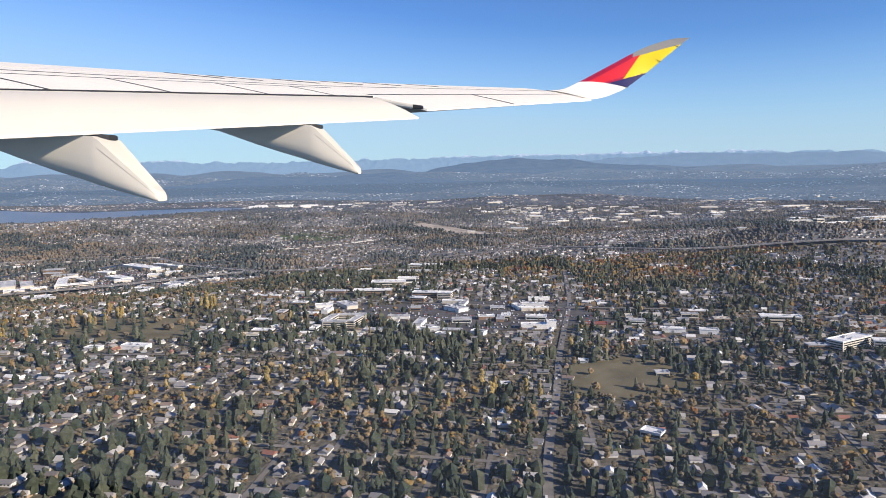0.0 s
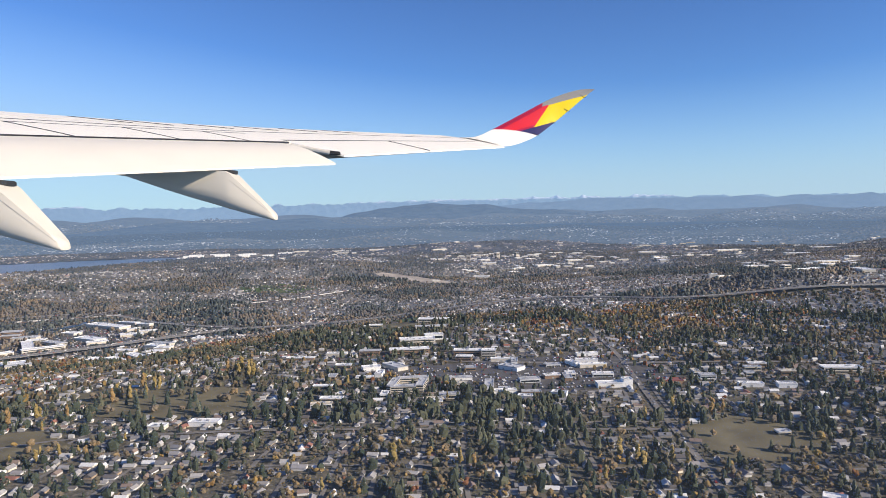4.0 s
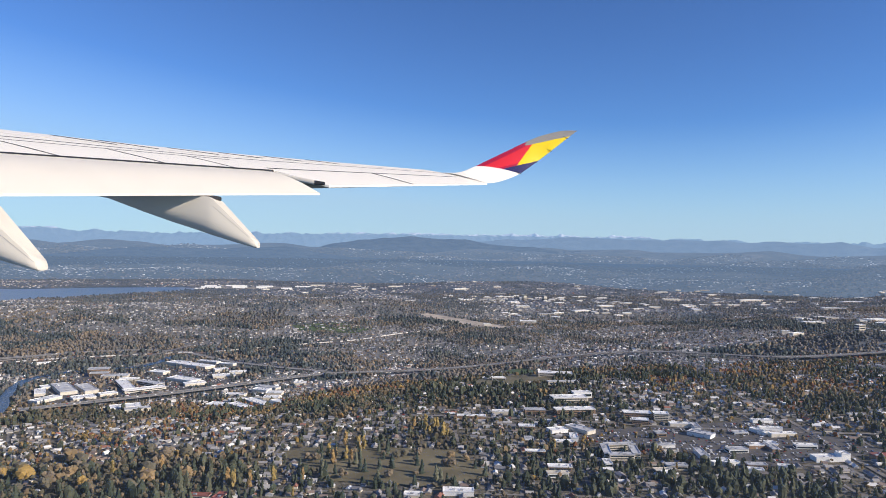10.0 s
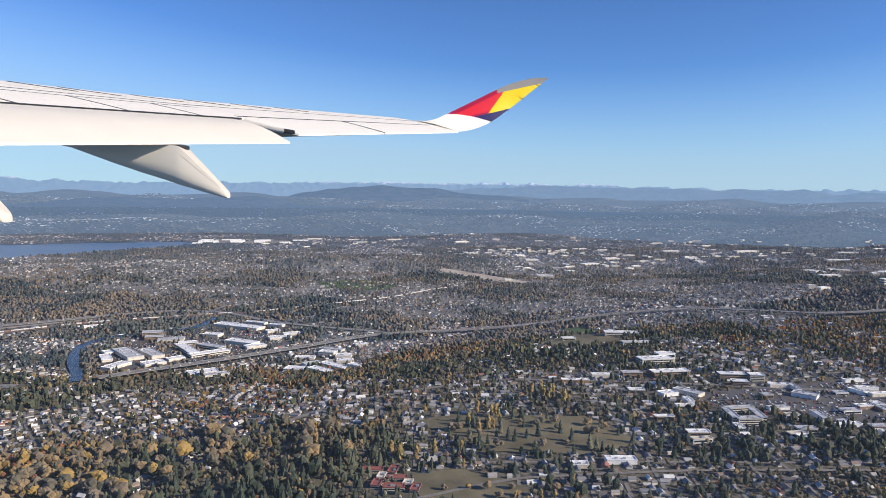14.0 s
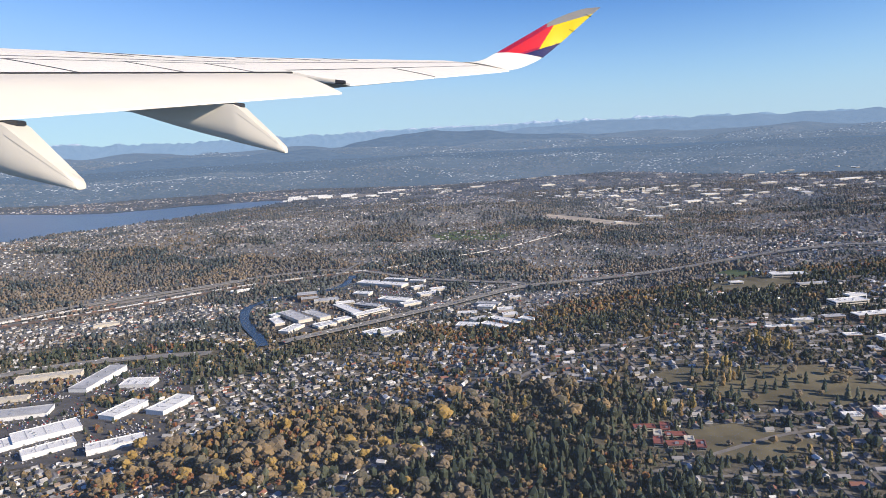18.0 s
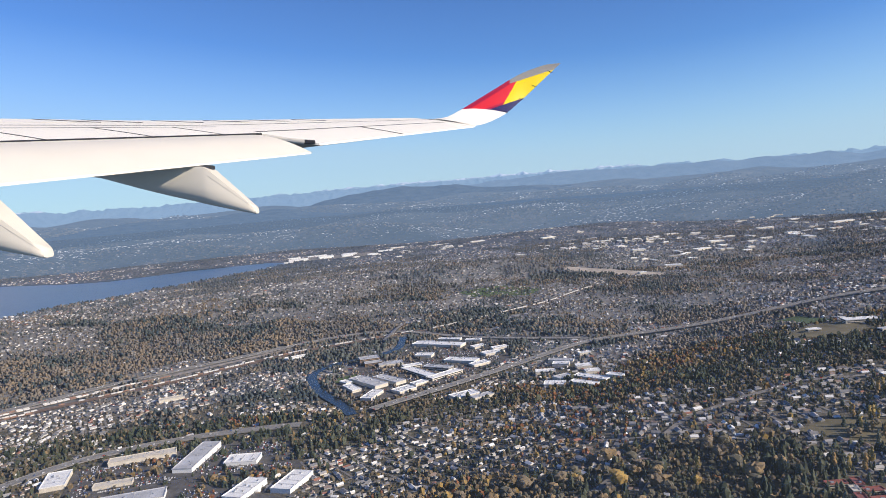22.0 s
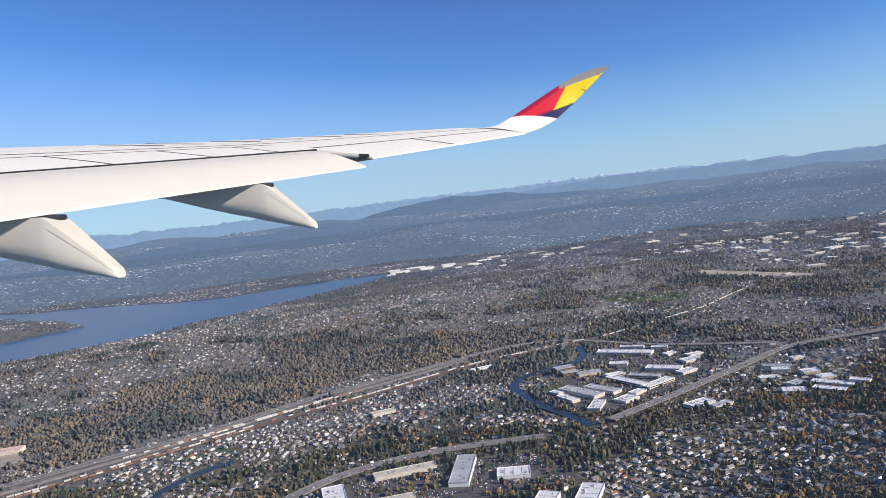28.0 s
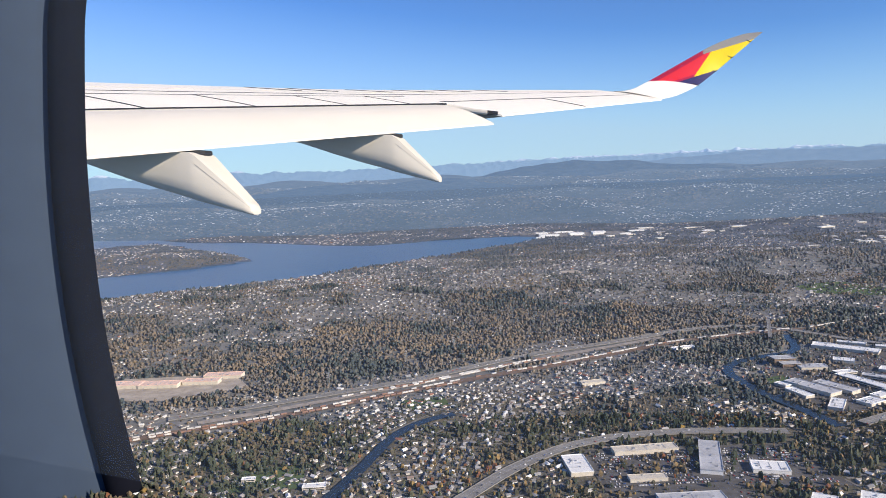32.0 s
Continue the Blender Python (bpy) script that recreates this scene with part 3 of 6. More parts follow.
road("arterial_road", ROAD_B, 13, 1.4, M_STREET, "main street through the town centre")
road("arterial_road", ROAD_C, 8, 1.4, M_STREET, "narrow pale street beside the park")
road("access_road", [(-3.62, 2.18), (-3.5, 2.36), (-3.33, 2.5), (-3.3, 2.62)], 14, 1.6, M_CONCRETE, "pale ramp road to the depot")
road("access_road", [(-1.42, 2.3), (-1.36, 2.5), (-1.2, 2.75), (-1.2, 3.0), (-1.3, 3.2)], 12, 1.5, M_STREET, "business park street")
sheet("park_lawn", PARK, 1.0, M_LAWN, "dry brown park lawn with scattered trees", "lawn")
sheet("school_field", FIELD_S, 1.0, M_LAWN, "dry grass school field", "field")
sheet("park_lawn", PARK_E, 1.0, M_LAWN, "dry grass park between houses", "lawn")
sheet("sports_field", TURF, 1.0, M_TURF, "green sports field", "field")
sheet("sports_field", SCHOOLYARD, 1.0, M_LAWN, "brown school playing field", "field")
sheet("quarry", QUARRY, 1.0, M_DIRT, "bare tan earth of a hillside clearing", "quarry")
sheet("clearing", FIELD_N, 1.0, M_DIRT, "pale dry clearing on the wooded ridge", "clearing")
sheet("depot_yard", YARD_W, 1.0, M_DIRT, "bare earth yard round the depot", "yard")
sheet("lawn", [(-1.68, 2.6), (-1.58, 2.63), (-1.55, 2.55), (-1.64, 2.53)], 1.0, M_TURF, "green riverside lawn", "lawn")
sheet("lawn", [(-2.76, 2.46), (-2.62, 2.5), (-2.6, 2.42), (-2.7, 2.38)], 1.0, M_TURF, "green riverside lawn", "lawn")
sheet("golf_course", [(-0.95, 4.1), (-0.7, 4.2), (-0.5, 4.0), (-0.62, 3.85), (-0.9, 3.95)], 1.0, M_TURF, "green golf course among trees", "course")
sheet("lawn", [(-0.98, 2.12), (-0.9, 2.16), (-0.87, 2.1), (-0.95, 2.07)], 1.0, M_TURF, "small green lawn", "lawn")
sheet("lawn", [(-3.05, 1.98), (-2.9, 2.02), (-2.9, 1.88), (-3.05, 1.86)], 1.0, M_TURF, "green lawn by the river", "lawn")
sheet("parking_lot", [(-2.27, 2.06), (-1.78, 2.1), (-1.74, 1.86), (-2.24, 1.84)], 1.0, M_ASPHALT, "asphalt car park of a shopping centre", "lot")
sheet("parking_lot", [(-2.2, 1.84), (-1.98, 1.86), (-1.74, 1.66), (-1.7, 1.5), (-2.0, 1.5), (-2.2, 1.62)], 1.0, M_ASPHALT, "asphalt yard between warehouses", "lot")
sheet("parking_lot", [(-1.66, 2.56), (-1.5, 2.82), (-1.2, 3.0), (-1.02, 2.86), (-1.06, 2.62), (-1.3, 2.42), (-1.5, 2.30), (-1.6, 2.34)], 1.0, M_ASPHALT, "asphalt yards of a business park", "lot")
sheet("parking_lot", [(-0.3, 1.54), (0.25, 1.58), (0.32, 1.32), (0.0, 1.26), (-0.16, 1.37)], 1.0, M_ASPHALT, "asphalt car parks of the town centre", "lot")
sheet("parking_lot", [(-2.4, 7.85), (-1.2, 7.7), (-1.1, 7.3), (-1.85, 7.35), (-2.1, 7.62)], 1.0, M_CONCRETE, "pale apron round the aircraft works", "lot")
sheet("parking_lot", [(-3.05, 1.8), (-2.6, 1.76), (-2.62, 1.66), (-3.05, 1.66)], 1.0, M_ASPHALT, "car park beside low offices", "lot")

# ---- where things may stand: a raster of the land ----
CELL = 0.008
X0, Y0 = -8.6, 0.2
NX, NY = int(20.0 / CELL), int(14.6 / CELL)
GX, GY = np.meshgrid(X0 + (np.arange(NX) + 0.5) * CELL, Y0 + (np.arange(NY) + 0.5) * CELL)
taken = np.zeros((NY, NX), bool)


def window(x0, x1, y0, y1):
    i0, i1 = max(0, int((x0 - X0) / CELL)), min(NX, int((x1 - X0) / CELL) + 2)
    j0, j1 = max(0, int((y0 - Y0) / CELL)), min(NY, int((y1 - Y0) / CELL) + 2)
    return slice(j0, j1), slice(i0, i1)


def claim_line(pts, half):
    for (ax, ay), (bx, by) in zip(pts[:-1], pts[1:]):
        s = window(min(ax, bx) - half, max(ax, bx) + half, min(ay, by) - half, max(ay, by) + half)
        taken[s] |= segment(GX[s], GY[s], ax, ay, bx, by) < half


def claim_poly(poly):
    xs, ys = [p[0] for p in poly], [p[1] for p in poly]
    s = window(min(xs), max(xs), min(ys), max(ys))
    taken[s] |= inside(GX[s], GY[s], poly)


for pts, half in ((RIVER, 0.019), (RIVER_B, 0.020), (RAIL[:10], 0.03), (RAIL[9:], 0.012), (FWY_N, 0.03), (FWY_L, 0.027), (FWY_M, 0.019), (RAIL_B, 0.025), (ROAD_A, 0.010), (ROAD_B, 0.012), (ROAD_C, 0.008)):
    claim_line(dense(pts), half)
lake_cells = inside(GX, GY, LAKE) & ~inside(GX, GY, ISLE)
taken |= lake_cells
for poly in (TURF, SCHOOLYARD, FIELD_S, QUARRY, FIELD_N, YARD_W, PARK, PARK_E):
    claim_poly(poly)


def free(x, y):
    i, j = ((x - X0) / CELL).astype(int), ((y - Y0) / CELL).astype(int)
    ok = (i >= 0) & (i < NX) & (j >= 0) & (j < NY)
    return ok & ~taken[np.clip(j, 0, NY - 1), np.clip(i, 0, NX - 1)]


def in_view(x, y):
    """The wedge of land that lies before the window anywhere along the way."""
    right = x < 0.05 + 0.95 * (y + 0.1)
    left = x > -2.5 - 0.68 * (y - 0.3)
    az = np.degrees(np.arctan2(x - MID[0], y - MID[1]))
    return right & left & (np.hypot(x - MID[0], y - MID[1]) < rim(az) - 0.02)


def waves(x, y, scale, seed):
    """A soft random field between 0 and 1."""
    r = np.random.RandomState(seed)
    v = np.zeros(np.shape(x))
    for _ in range(9):
        a, f, p = r.uniform(0, 6.283), r.uniform(0.5, 1.8) / scale, r.uniform(0, 6.283)
        v = v + np.sin((x * math.cos(a) + y * math.sin(a)) * f * 6.283 + p)
    return np.clip(0.5 + v / 8.5, 0, 1)


# ---- large buildings ----


def building(name, x, y, length, depth, tall, bearing, wall=None, roof=None, label="", units=3, windows=0):
    """A flat-roofed block: wall, roof with a parapet, roof units and rows of windows. Metres; bearing clockwise from +y."""
    if name in ("civic_building", "shop_building", "hospital_wing", "school_wing"):
        length, depth, tall = 0.78 * length, 0.8 * depth, 0.85 * tall
    root = tagged(new(name), label or "long low building with a flat white roof", "building")
    root.location = up(x, y, -0.5)
    root.rotation_euler = (0, 0, -radians(bearing))
    g = K / 1000
    tall += 0.5
    wx, wy = depth * g, length * g
    bm = bmesh.new()
    cuboid(bm, wx, wy, tall * g)
    part("wall", bm, wall or M_CREAM, root)
    bm = bmesh.new()
    cuboid(bm, wx * 1.01, wy * 1.01, 0.7 * g, (0, 0, tall * g))
    for sx, sy, ax, ay in ((wx, 1.2 * g, 0, wy / 2), (wx, 1.2 * g, 0, -wy / 2), (1.2 * g, wy, wx / 2, 0), (1.2 * g, wy, -wx / 2, 0)):
        cuboid(bm, sx * 1.015, sy * 1.015, 1.3 * g, (ax, ay, (tall + 0.6) * g))
    part("roof", bm, roof or M_WHITE, root)
    r = random.Random(int(x * 977 + y * 3571))
    area = length * depth
    for k in range(units + (3 if area > 2600 else 0)):
        bm = bmesh.new()
        s = r.uniform(1.8, 4.5)
        cuboid(bm, s * g, s * 1.4 * g, 2.0 * g, (r.uniform(-0.35, 0.35) * wx, r.uniform(-0.4, 0.4) * wy, (tall + 0.7) * g), 0, 0.9)
        part("roof_unit", bm, M_STEEL, root)
    for k in range(3 if area > 2200 and not windows else 0):
        bm = bmesh.new()
        cuboid(bm, wx * 0.8, 1.4 * g, 0.5 * g, (0, (k - 1) * wy * 0.27 + r.uniform(-0.04, 0.04) * wy, (tall + 0.7) * g))
        part("skylight", bm, M_GREYROOF, root)
    if not windows and tall > 6:
        for k in range(int(min(5, length // 24))):
            bm = bmesh.new()
            cuboid(bm, 0.5 * g, 4.2 * g, 4.0 * g, (wx / 2, (k + 0.5) / int(min(5, length // 24)) * wy * 0.9 - wy * 0.45, 0.6 * g))
            part("loading_door", bm, M_STEEL, root)
    for k in range(windows):
        for side in (-1, 1):
            bm = bmesh.new()
            h = tall / windows
            cuboid(bm, 0.4 * g, wy * 0.92, h * 0.45 * g, (side * wx / 2, 0, (k + 0.35) * h * g))
            cuboid(bm, wx * 0.92, 0.4 * g, h * 0.45 * g, (0, side * wy / 2, (k + 0.35) * h * g))
            part("window_band", bm, M_GLASS, root)
    a = radians(bearing)
    ux, uy = math.sin(a) * length / 2000, math.cos(a) * length / 2000
    claim_line([(x - ux, y - uy), (x + ux, y + uy)], depth / 2000 + 0.006)
    return root


W, G = M_WHITE, M_GREYROOF
# the aircraft works at the lake's end
for x, y, length, depth, tall in ((-1.93, 7.42, 250, 120, 20), (-1.66, 7.47, 190, 110, 27), (-1.45, 7.50, 140, 110, 24), (-1.42, 7.66, 180, 100, 16), (-1.98, 7.72, 160, 60, 12), (-1.2, 7.4, 140, 70, 12), (-1.75, 7.82, 260, 50, 12), (-2.02, 7.30, 110, 40, 12), (-1.05, 7.62, 200, 60, 12)):
    building("factory_hall", x, y, 0.75 * length, 0.75 * depth, 0.85 * tall, 84, W, W, "huge white assembly hall at the lake's end", 3, 0)
# the business park in the river bend
building("warehouse", -1.257, 2.923, 205, 50, 10, 126, M_CREAM, W, "long warehouse with a bright white roof", 5, 0)
building("warehouse", -1.333, 2.772, 62, 40, 9, 115, M_CREAM, W, "low warehouse with a pale flat roof", 3, 0)
building("warehouse", -1.223, 2.643, 115, 46, 9, 126, M_CREAM, W, "low warehouse with a pale flat roof", 3, 0)
building("warehouse", -1.1, 2.702, 76, 40, 8, 75, M_CREAM, W, "low warehouse with a pale flat roof", 3, 0)
building("warehouse", -1.175, 2.576, 68, 34, 8, 66, M_CREAM, W, "low warehouse with a pale flat roof", 3, 0)
building("warehouse", -1.127, 2.815, 50, 30, 8, 70, M_CREAM, W, "low warehouse with a pale flat roof", 3, 0)
building("warehouse", -1.2, 3.0, 90, 26, 8, 120, M_CREAM, W, "low warehouse with a pale flat roof", 3, 0)
building("warehouse", -1.3, 2.99, 70, 24, 8, 120, M_CREAM, W, "low warehouse with a pale flat roof", 3, 0)
building("warehouse", -1.12, 2.93, 60, 26, 8, 115, M_CREAM, W, "low warehouse with a pale flat roof", 3, 0)
building("warehouse", -1.06, 2.76, 60, 28, 8, 80, M_CREAM, W, "low warehouse with a pale flat roof", 3, 0)
building("warehouse", -1.552, 2.494, 150, 48, 10, 150, M_CREAM, G, "broad warehouse with a grey roof", 5, 0)
building("warehouse", -1.485, 2.495, 120, 40, 10, 148, M_CREAM, G, "broad warehouse with a grey roof", 4, 0)
building("warehouse", -1.453, 2.366, 62, 44, 8, 60, M_CREAM, W, "low warehouse with a pale flat roof", 3, 0)
building("warehouse", -1.55, 2.346, 84, 36, 8, 30, M_CREAM, W, "low warehouse with a pale flat roof", 3, 0)
building("warehouse", -1.605, 2.451, 80, 30, 8, 160, M_CREAM, W, "low warehouse with a pale flat roof", 3, 0)
building("warehouse", -1.62, 2.53, 40, 26, 7, 150, M_CREAM, W, "low warehouse with a pale flat roof", 3, 0)
building("warehouse", -1.4, 2.42, 50, 30, 8, 60, M_CREAM, W, "low warehouse with a pale flat roof", 3, 0)
building("warehouse", -1.461, 2.705, 84, 40, 8, 89, M_CREAM, G, "low warehouse with a pale flat roof", 3, 0)
building("warehouse", -1.296, 2.226, 80, 44, 8, 70, M_CREAM, W, "low warehouse with a pale flat roof", 3, 0)
building("warehouse", -1.254, 2.187, 66, 26, 8, 69, M_CREAM, G, "low warehouse with a pale flat roof", 3, 0)
building("warehouse", -1.014, 2.363, 60, 28, 7, 102, M_CREAM, W, "low warehouse with a pale flat roof", 3, 0)
building("warehouse", -0.943, 2.422, 52, 34, 8, 115, M_CREAM, W, "low warehouse with a pale flat roof", 3, 0)
building("warehouse", -0.897, 2.346, 48, 34, 8, 99, M_CREAM, W, "low warehouse with a pale flat roof", 3, 0)
building("warehouse", -0.9, 2.264, 44, 32, 8, 97, M_CREAM, W, "low warehouse with a pale flat roof", 3, 0)
building("warehouse", -0.93, 2.19, 105, 32, 8, 140, M_CREAM, W, "low warehouse with a pale flat roof", 3, 0)
building("warehouse", -0.972, 2.141, 80, 30, 8, 140, M_CREAM, W, "low warehouse with a pale flat roof", 3, 0)
building("warehouse", -1.039, 2.196, 60, 40, 8, 113, M_CREAM, W, "low warehouse with a pale flat roof", 3, 0)
building("warehouse", -0.993, 2.257, 52, 34, 8, 71, M_CREAM, G, "low warehouse with a pale flat roof", 3, 0)
building("warehouse", -0.929, 2.463, 80, 30, 8, 120, M_CREAM, G, "low warehouse with a pale flat roof", 3, 0)
building("warehouse", -0.829, 2.517, 40, 22, 7, 90, M_CREAM, W, "low warehouse with a pale flat roof", 3, 0)
building("warehouse", -0.87, 2.16, 50, 26, 7, 140, M_CREAM, W, "low warehouse with a pale flat roof", 3, 0)
# the U-shaped block
building("office_wing", -1.385, 2.545, 165, 34, 10, 155, M_CREAM, W, "wing of a white U-shaped office block", 3, 2)
building("office_wing", -1.31, 2.482, 125, 34, 10, 60, M_CREAM, W, "wing of a white U-shaped office block", 3, 2)
building("office_wing", -1.315, 2.58, 100, 32, 10, 130, M_CREAM, G, "wing of a white U-shaped office block", 3, 2)
building("office_wing", -1.395, 2.635, 62, 30, 10, 80, M_CREAM, W, "wing of a white U-shaped office block", 2, 2)
building("office_block", -1.531, 2.765, 68, 40, 22, 84, M_BRICK, G, "terraced brown office block by the river", 2, 5)
building("office_block", -1.52, 2.73, 60, 30, 12, 84, M_BRICK, G, "lower terrace of a brown office block", 1, 3)
# the shopping centre and warehouses by the lower freeway
building("store", -1.985, 2.0, 170, 46, 12, 14, W, G, "long shed with a grey ridged roof and white ends", 2, 0)
building("store", -1.875, 1.945, 75, 50, 9, 100, W, W, "low store with a white flat roof", 3, 0)
building("store", -2.285, 1.965, 95, 50, 9, 172, M_CREAM, W, "white-roofed store with a stained roof", 3, 0)
building("store", -2.12, 2.05, 150, 34, 10, 82, M_CREAM, M_CREAM, "long cream arcade of shops", 3, 0)
building("store", -2.145, 1.895, 80, 24, 7, 85, M_CREAM, M_CREAM, "small store with a cream roof", 3, 0)
building("store", -2.08, 1.79, 130, 50, 9, 85, W, G, "store with a wide grey roof", 3, 0)
building("store", -1.85, 1.75, 95, 44, 10, 28, W, W, "low warehouse with a bright white roof", 3, 0)
building("store", -1.755, 1.755, 95, 46, 10, 28, W, W, "low warehouse with a bright white roof", 3, 0)
building("store", -1.8, 1.545, 100, 34, 10, 70, W, W, "low warehouse with a bright white roof", 3, 0)
building("store", -1.97, 1.66, 120, 60, 10, 60, W, W, "low warehouse with a bright white roof", 3, 0)
building("store", -2.06, 1.6, 120, 50, 9, 60, W, W, "low warehouse with a bright white roof", 3, 0)
building("store", -1.93, 1.57, 90, 34, 9, 60, W, W, "low warehouse with a bright white roof", 3, 0)
building("store", -2.15, 1.66, 90, 60, 9, 60, W, W, "low warehouse with a bright white roof", 3, 0)
# the apartment block of the town centre
building("apartment_wing", -0.187, 1.397, 58, 14, 12, 90, M_CREAM, G, "rear wing of a grey-roofed apartment block", 2, 3)
building("apartment_wing", -0.211, 1.331, 46, 16, 12, 95, M_CREAM, G, "front wing of a grey-roofed apartment block", 2, 3)
building("apartment_wing", -0.175, 1.356, 53, 14, 12, 14, M_CREAM, G, "side wing of a grey-roofed apartment block", 2, 3)
building("apartment_wing", -0.226, 1.365, 62, 14, 12, 14, M_CREAM, G, "side wing of a grey-roofed apartment block", 2, 3)
# schools and the civic building
building("civic_building", -0.059, 2.197, 130, 44, 12, 104, M_CREAM, W, "long white school building", 3, 2)
building("civic_building", -0.089, 2.034, 110, 26, 9, 92, M_CREAM, G, "school wing with a grey roof", 2, 1)
building("civic_building", -0.145, 1.815, 112, 46, 12, 90, M_CREAM, W, "school hall with a white roof", 4, 2)
building("civic_building", -0.1, 1.85, 60, 30, 15, 90, W, W, "school hall with a white roof", 2, 1)
building("civic_building", -0.174, 1.69, 118, 34, 13, 90, M_BRICK, W, "brick school with white roofs", 4, 3)
building("civic_building", -0.265, 1.7, 60, 24, 11, 96, M_BRICK, G, "brown terraced apartment row", 2, 3)
building("civic_building", -0.045, 1.64, 78, 30, 14, 103, M_BRICK, W, "brown and white civic building", 3, 3)
building("civic_building", 0.0, 1.615, 30, 40, 17, 14, M_CREAM, W, "tall cream end block of the civic building", 1, 4)
building("civic_building", -0.061, 1.585, 44, 26, 12, 108, M_BRICK, W, "front block of the civic building", 1, 3)
building("civic_building", -0.24, 2.17, 50, 24, 8, 96, M_CREAM, W, "pale low annex of a school", 1, 1)
# shops of the town centre
building("shop_building", -0.265, 1.531, 48, 30, 8, 80, W, W, "low store with a white flat roof", 3, 0)
building("shop_building", -0.215, 1.535, 78, 32, 9, 150, M_CREAM, G, "low store with a grey flat roof", 3, 0)
building("shop_building", -0.249, 1.476, 46, 18, 8, 12, W, W, "low store with a white flat roof", 3, 0)
building("shop_building", 0.022, 1.478, 62, 34, 9, 140, W, G, "low store with a grey flat roof", 3, 0)
building("shop_building", 0.04, 1.535, 56, 16, 8, 14, W, G, "low store with a grey flat roof", 3, 0)
building("shop_building", -0.05, 1.344, 66, 20, 9, 12, W, G, "low store with a grey flat roof", 3, 0)
building("shop_building", -0.035, 1.29, 62, 18, 7, 90, W, W, "low store with a white flat roof", 3, 0)
building("shop_building", 0.153, 1.482, 50, 18, 8, 165, W, W, "low store with a white flat roof", 3, 0)
building("shop_building", 0.187, 1.497, 60, 16, 8, 102, W, W, "low store with a white flat roof", 3, 0)
building("shop_building", 0.185, 1.452, 72, 16, 8, 90, M_CREAM, W, "low store with a white flat roof", 3, 0)
building("shop_building", 0.016, 1.556, 58, 18, 8, 100, M_CREAM, W, "low store with a white flat roof", 3, 0)
building("shop_building", -0.094, 1.408, 56, 16, 7, 92, W, G, "low store with a grey flat roof", 3, 0)
building("shop_building", 0.081, 1.385, 40, 22, 8, 90, M_BRICK, W, "brown row of small shops", 3, 0)
building("shop_building", 0.108, 1.372, 52, 18, 7, 8, M_BRICK, G, "low store with a grey flat roof", 3, 0)
building("shop_building", 0.059, 1.255, 34, 20, 7, 118, W, W, "low store with a white flat roof", 3, 0)
building("shop_building", -0.005, 1.244, 32, 18, 7, 112, W, W, "low store with a white flat roof", 3, 0)
building("shop_building", 0.163, 1.293, 60, 26, 9, 95, W, W, "low store with a white flat roof", 3, 0)
building("shop_building", 0.195, 1.29, 22, 24, 15, 95, W, W, "tall white corner store", 3, 0)
building("shop_building", 0.275, 1.285, 56, 26, 8, 96, M_BRICK, M_REDROOF, "store with a brick-red roof", 3, 0)
building("shop_building", 0.208, 1.56, 60, 16, 7, 93, W, W, "low store with a white flat roof", 3, 0)
building("shop_building", 0.457, 1.212, 40, 22, 8, 104, W, W, "low store with a white flat roof", 3, 0)
building("shop_building", 0.4, 1.23, 54, 20, 7, 104, W, W, "low store with a white flat roof", 3, 0)
building("shop_building", -0.42, 1.66, 80, 18, 8, 100, M_BRICK, W, "brown row of small shops", 3, 0)
building("shop_building", -0.34, 1.7, 60, 20, 8, 100, M_CREAM, W, "cream row of small shops", 3, 0)
building("shop_building", 0.306, 0.985, 24, 16, 5, 92, M_CREAM, G, "park pavilion with a grey roof", 1, 1)
building("shop_building", 0.229, 0.765, 30, 20, 7, 127, W, W, "large house with a white roof", 1, 1)
building("shop_building", -0.53, 1.19, 60, 24, 7, 100, W, W, "chapel with a white flat roof", 3, 0)
building("shop_building", -0.6, 1.185, 34, 20, 6, 100, M_CREAM, W, "small hall with a white roof", 3, 0)
# small shops and offices between them
_shops = random.Random(23)
for _ in range(34):
    _x, _y = _shops.uniform(-0.36, 0.52), _shops.uniform(1.24, 1.6)
    if free(np.array([_x]), np.array([_y]))[0]:
        building("shop_building", _x, _y, _shops.uniform(24, 52), _shops.uniform(14, 24), _shops.uniform(5, 9), _shops.choice((10, 100, 100, 92)), _shops.choice((W, M_CREAM, M_BRICK)), _shops.choice((W, G, G, M_CREAM)), "small flat-roofed shop beside a car park", 2, 1)
# the large cream complex
building("hospital_wing", 0.618, 1.292, 90, 30, 12, 103, M_CREAM, W, "long white-roofed clinic building", 3, 2)
building("hospital_wing", 0.645, 1.115, 100, 34, 17, 60, M_CREAM, W, "tall cream block with a white roof", 4, 4)
building("hospital_wing", 0.7, 1.095, 66, 30, 17, 110, M_CREAM, W, "tall cream block with a white roof", 3, 4)
building("hospital_wing", 0.735, 1.05, 60, 30, 14, 100, M_CREAM, W, "cream block with a white roof", 3, 3)
building("hospital_wing", 0.589, 1.105, 44, 20, 8, 92, M_BRICK, G, "low store with a grey flat roof", 2, 1)
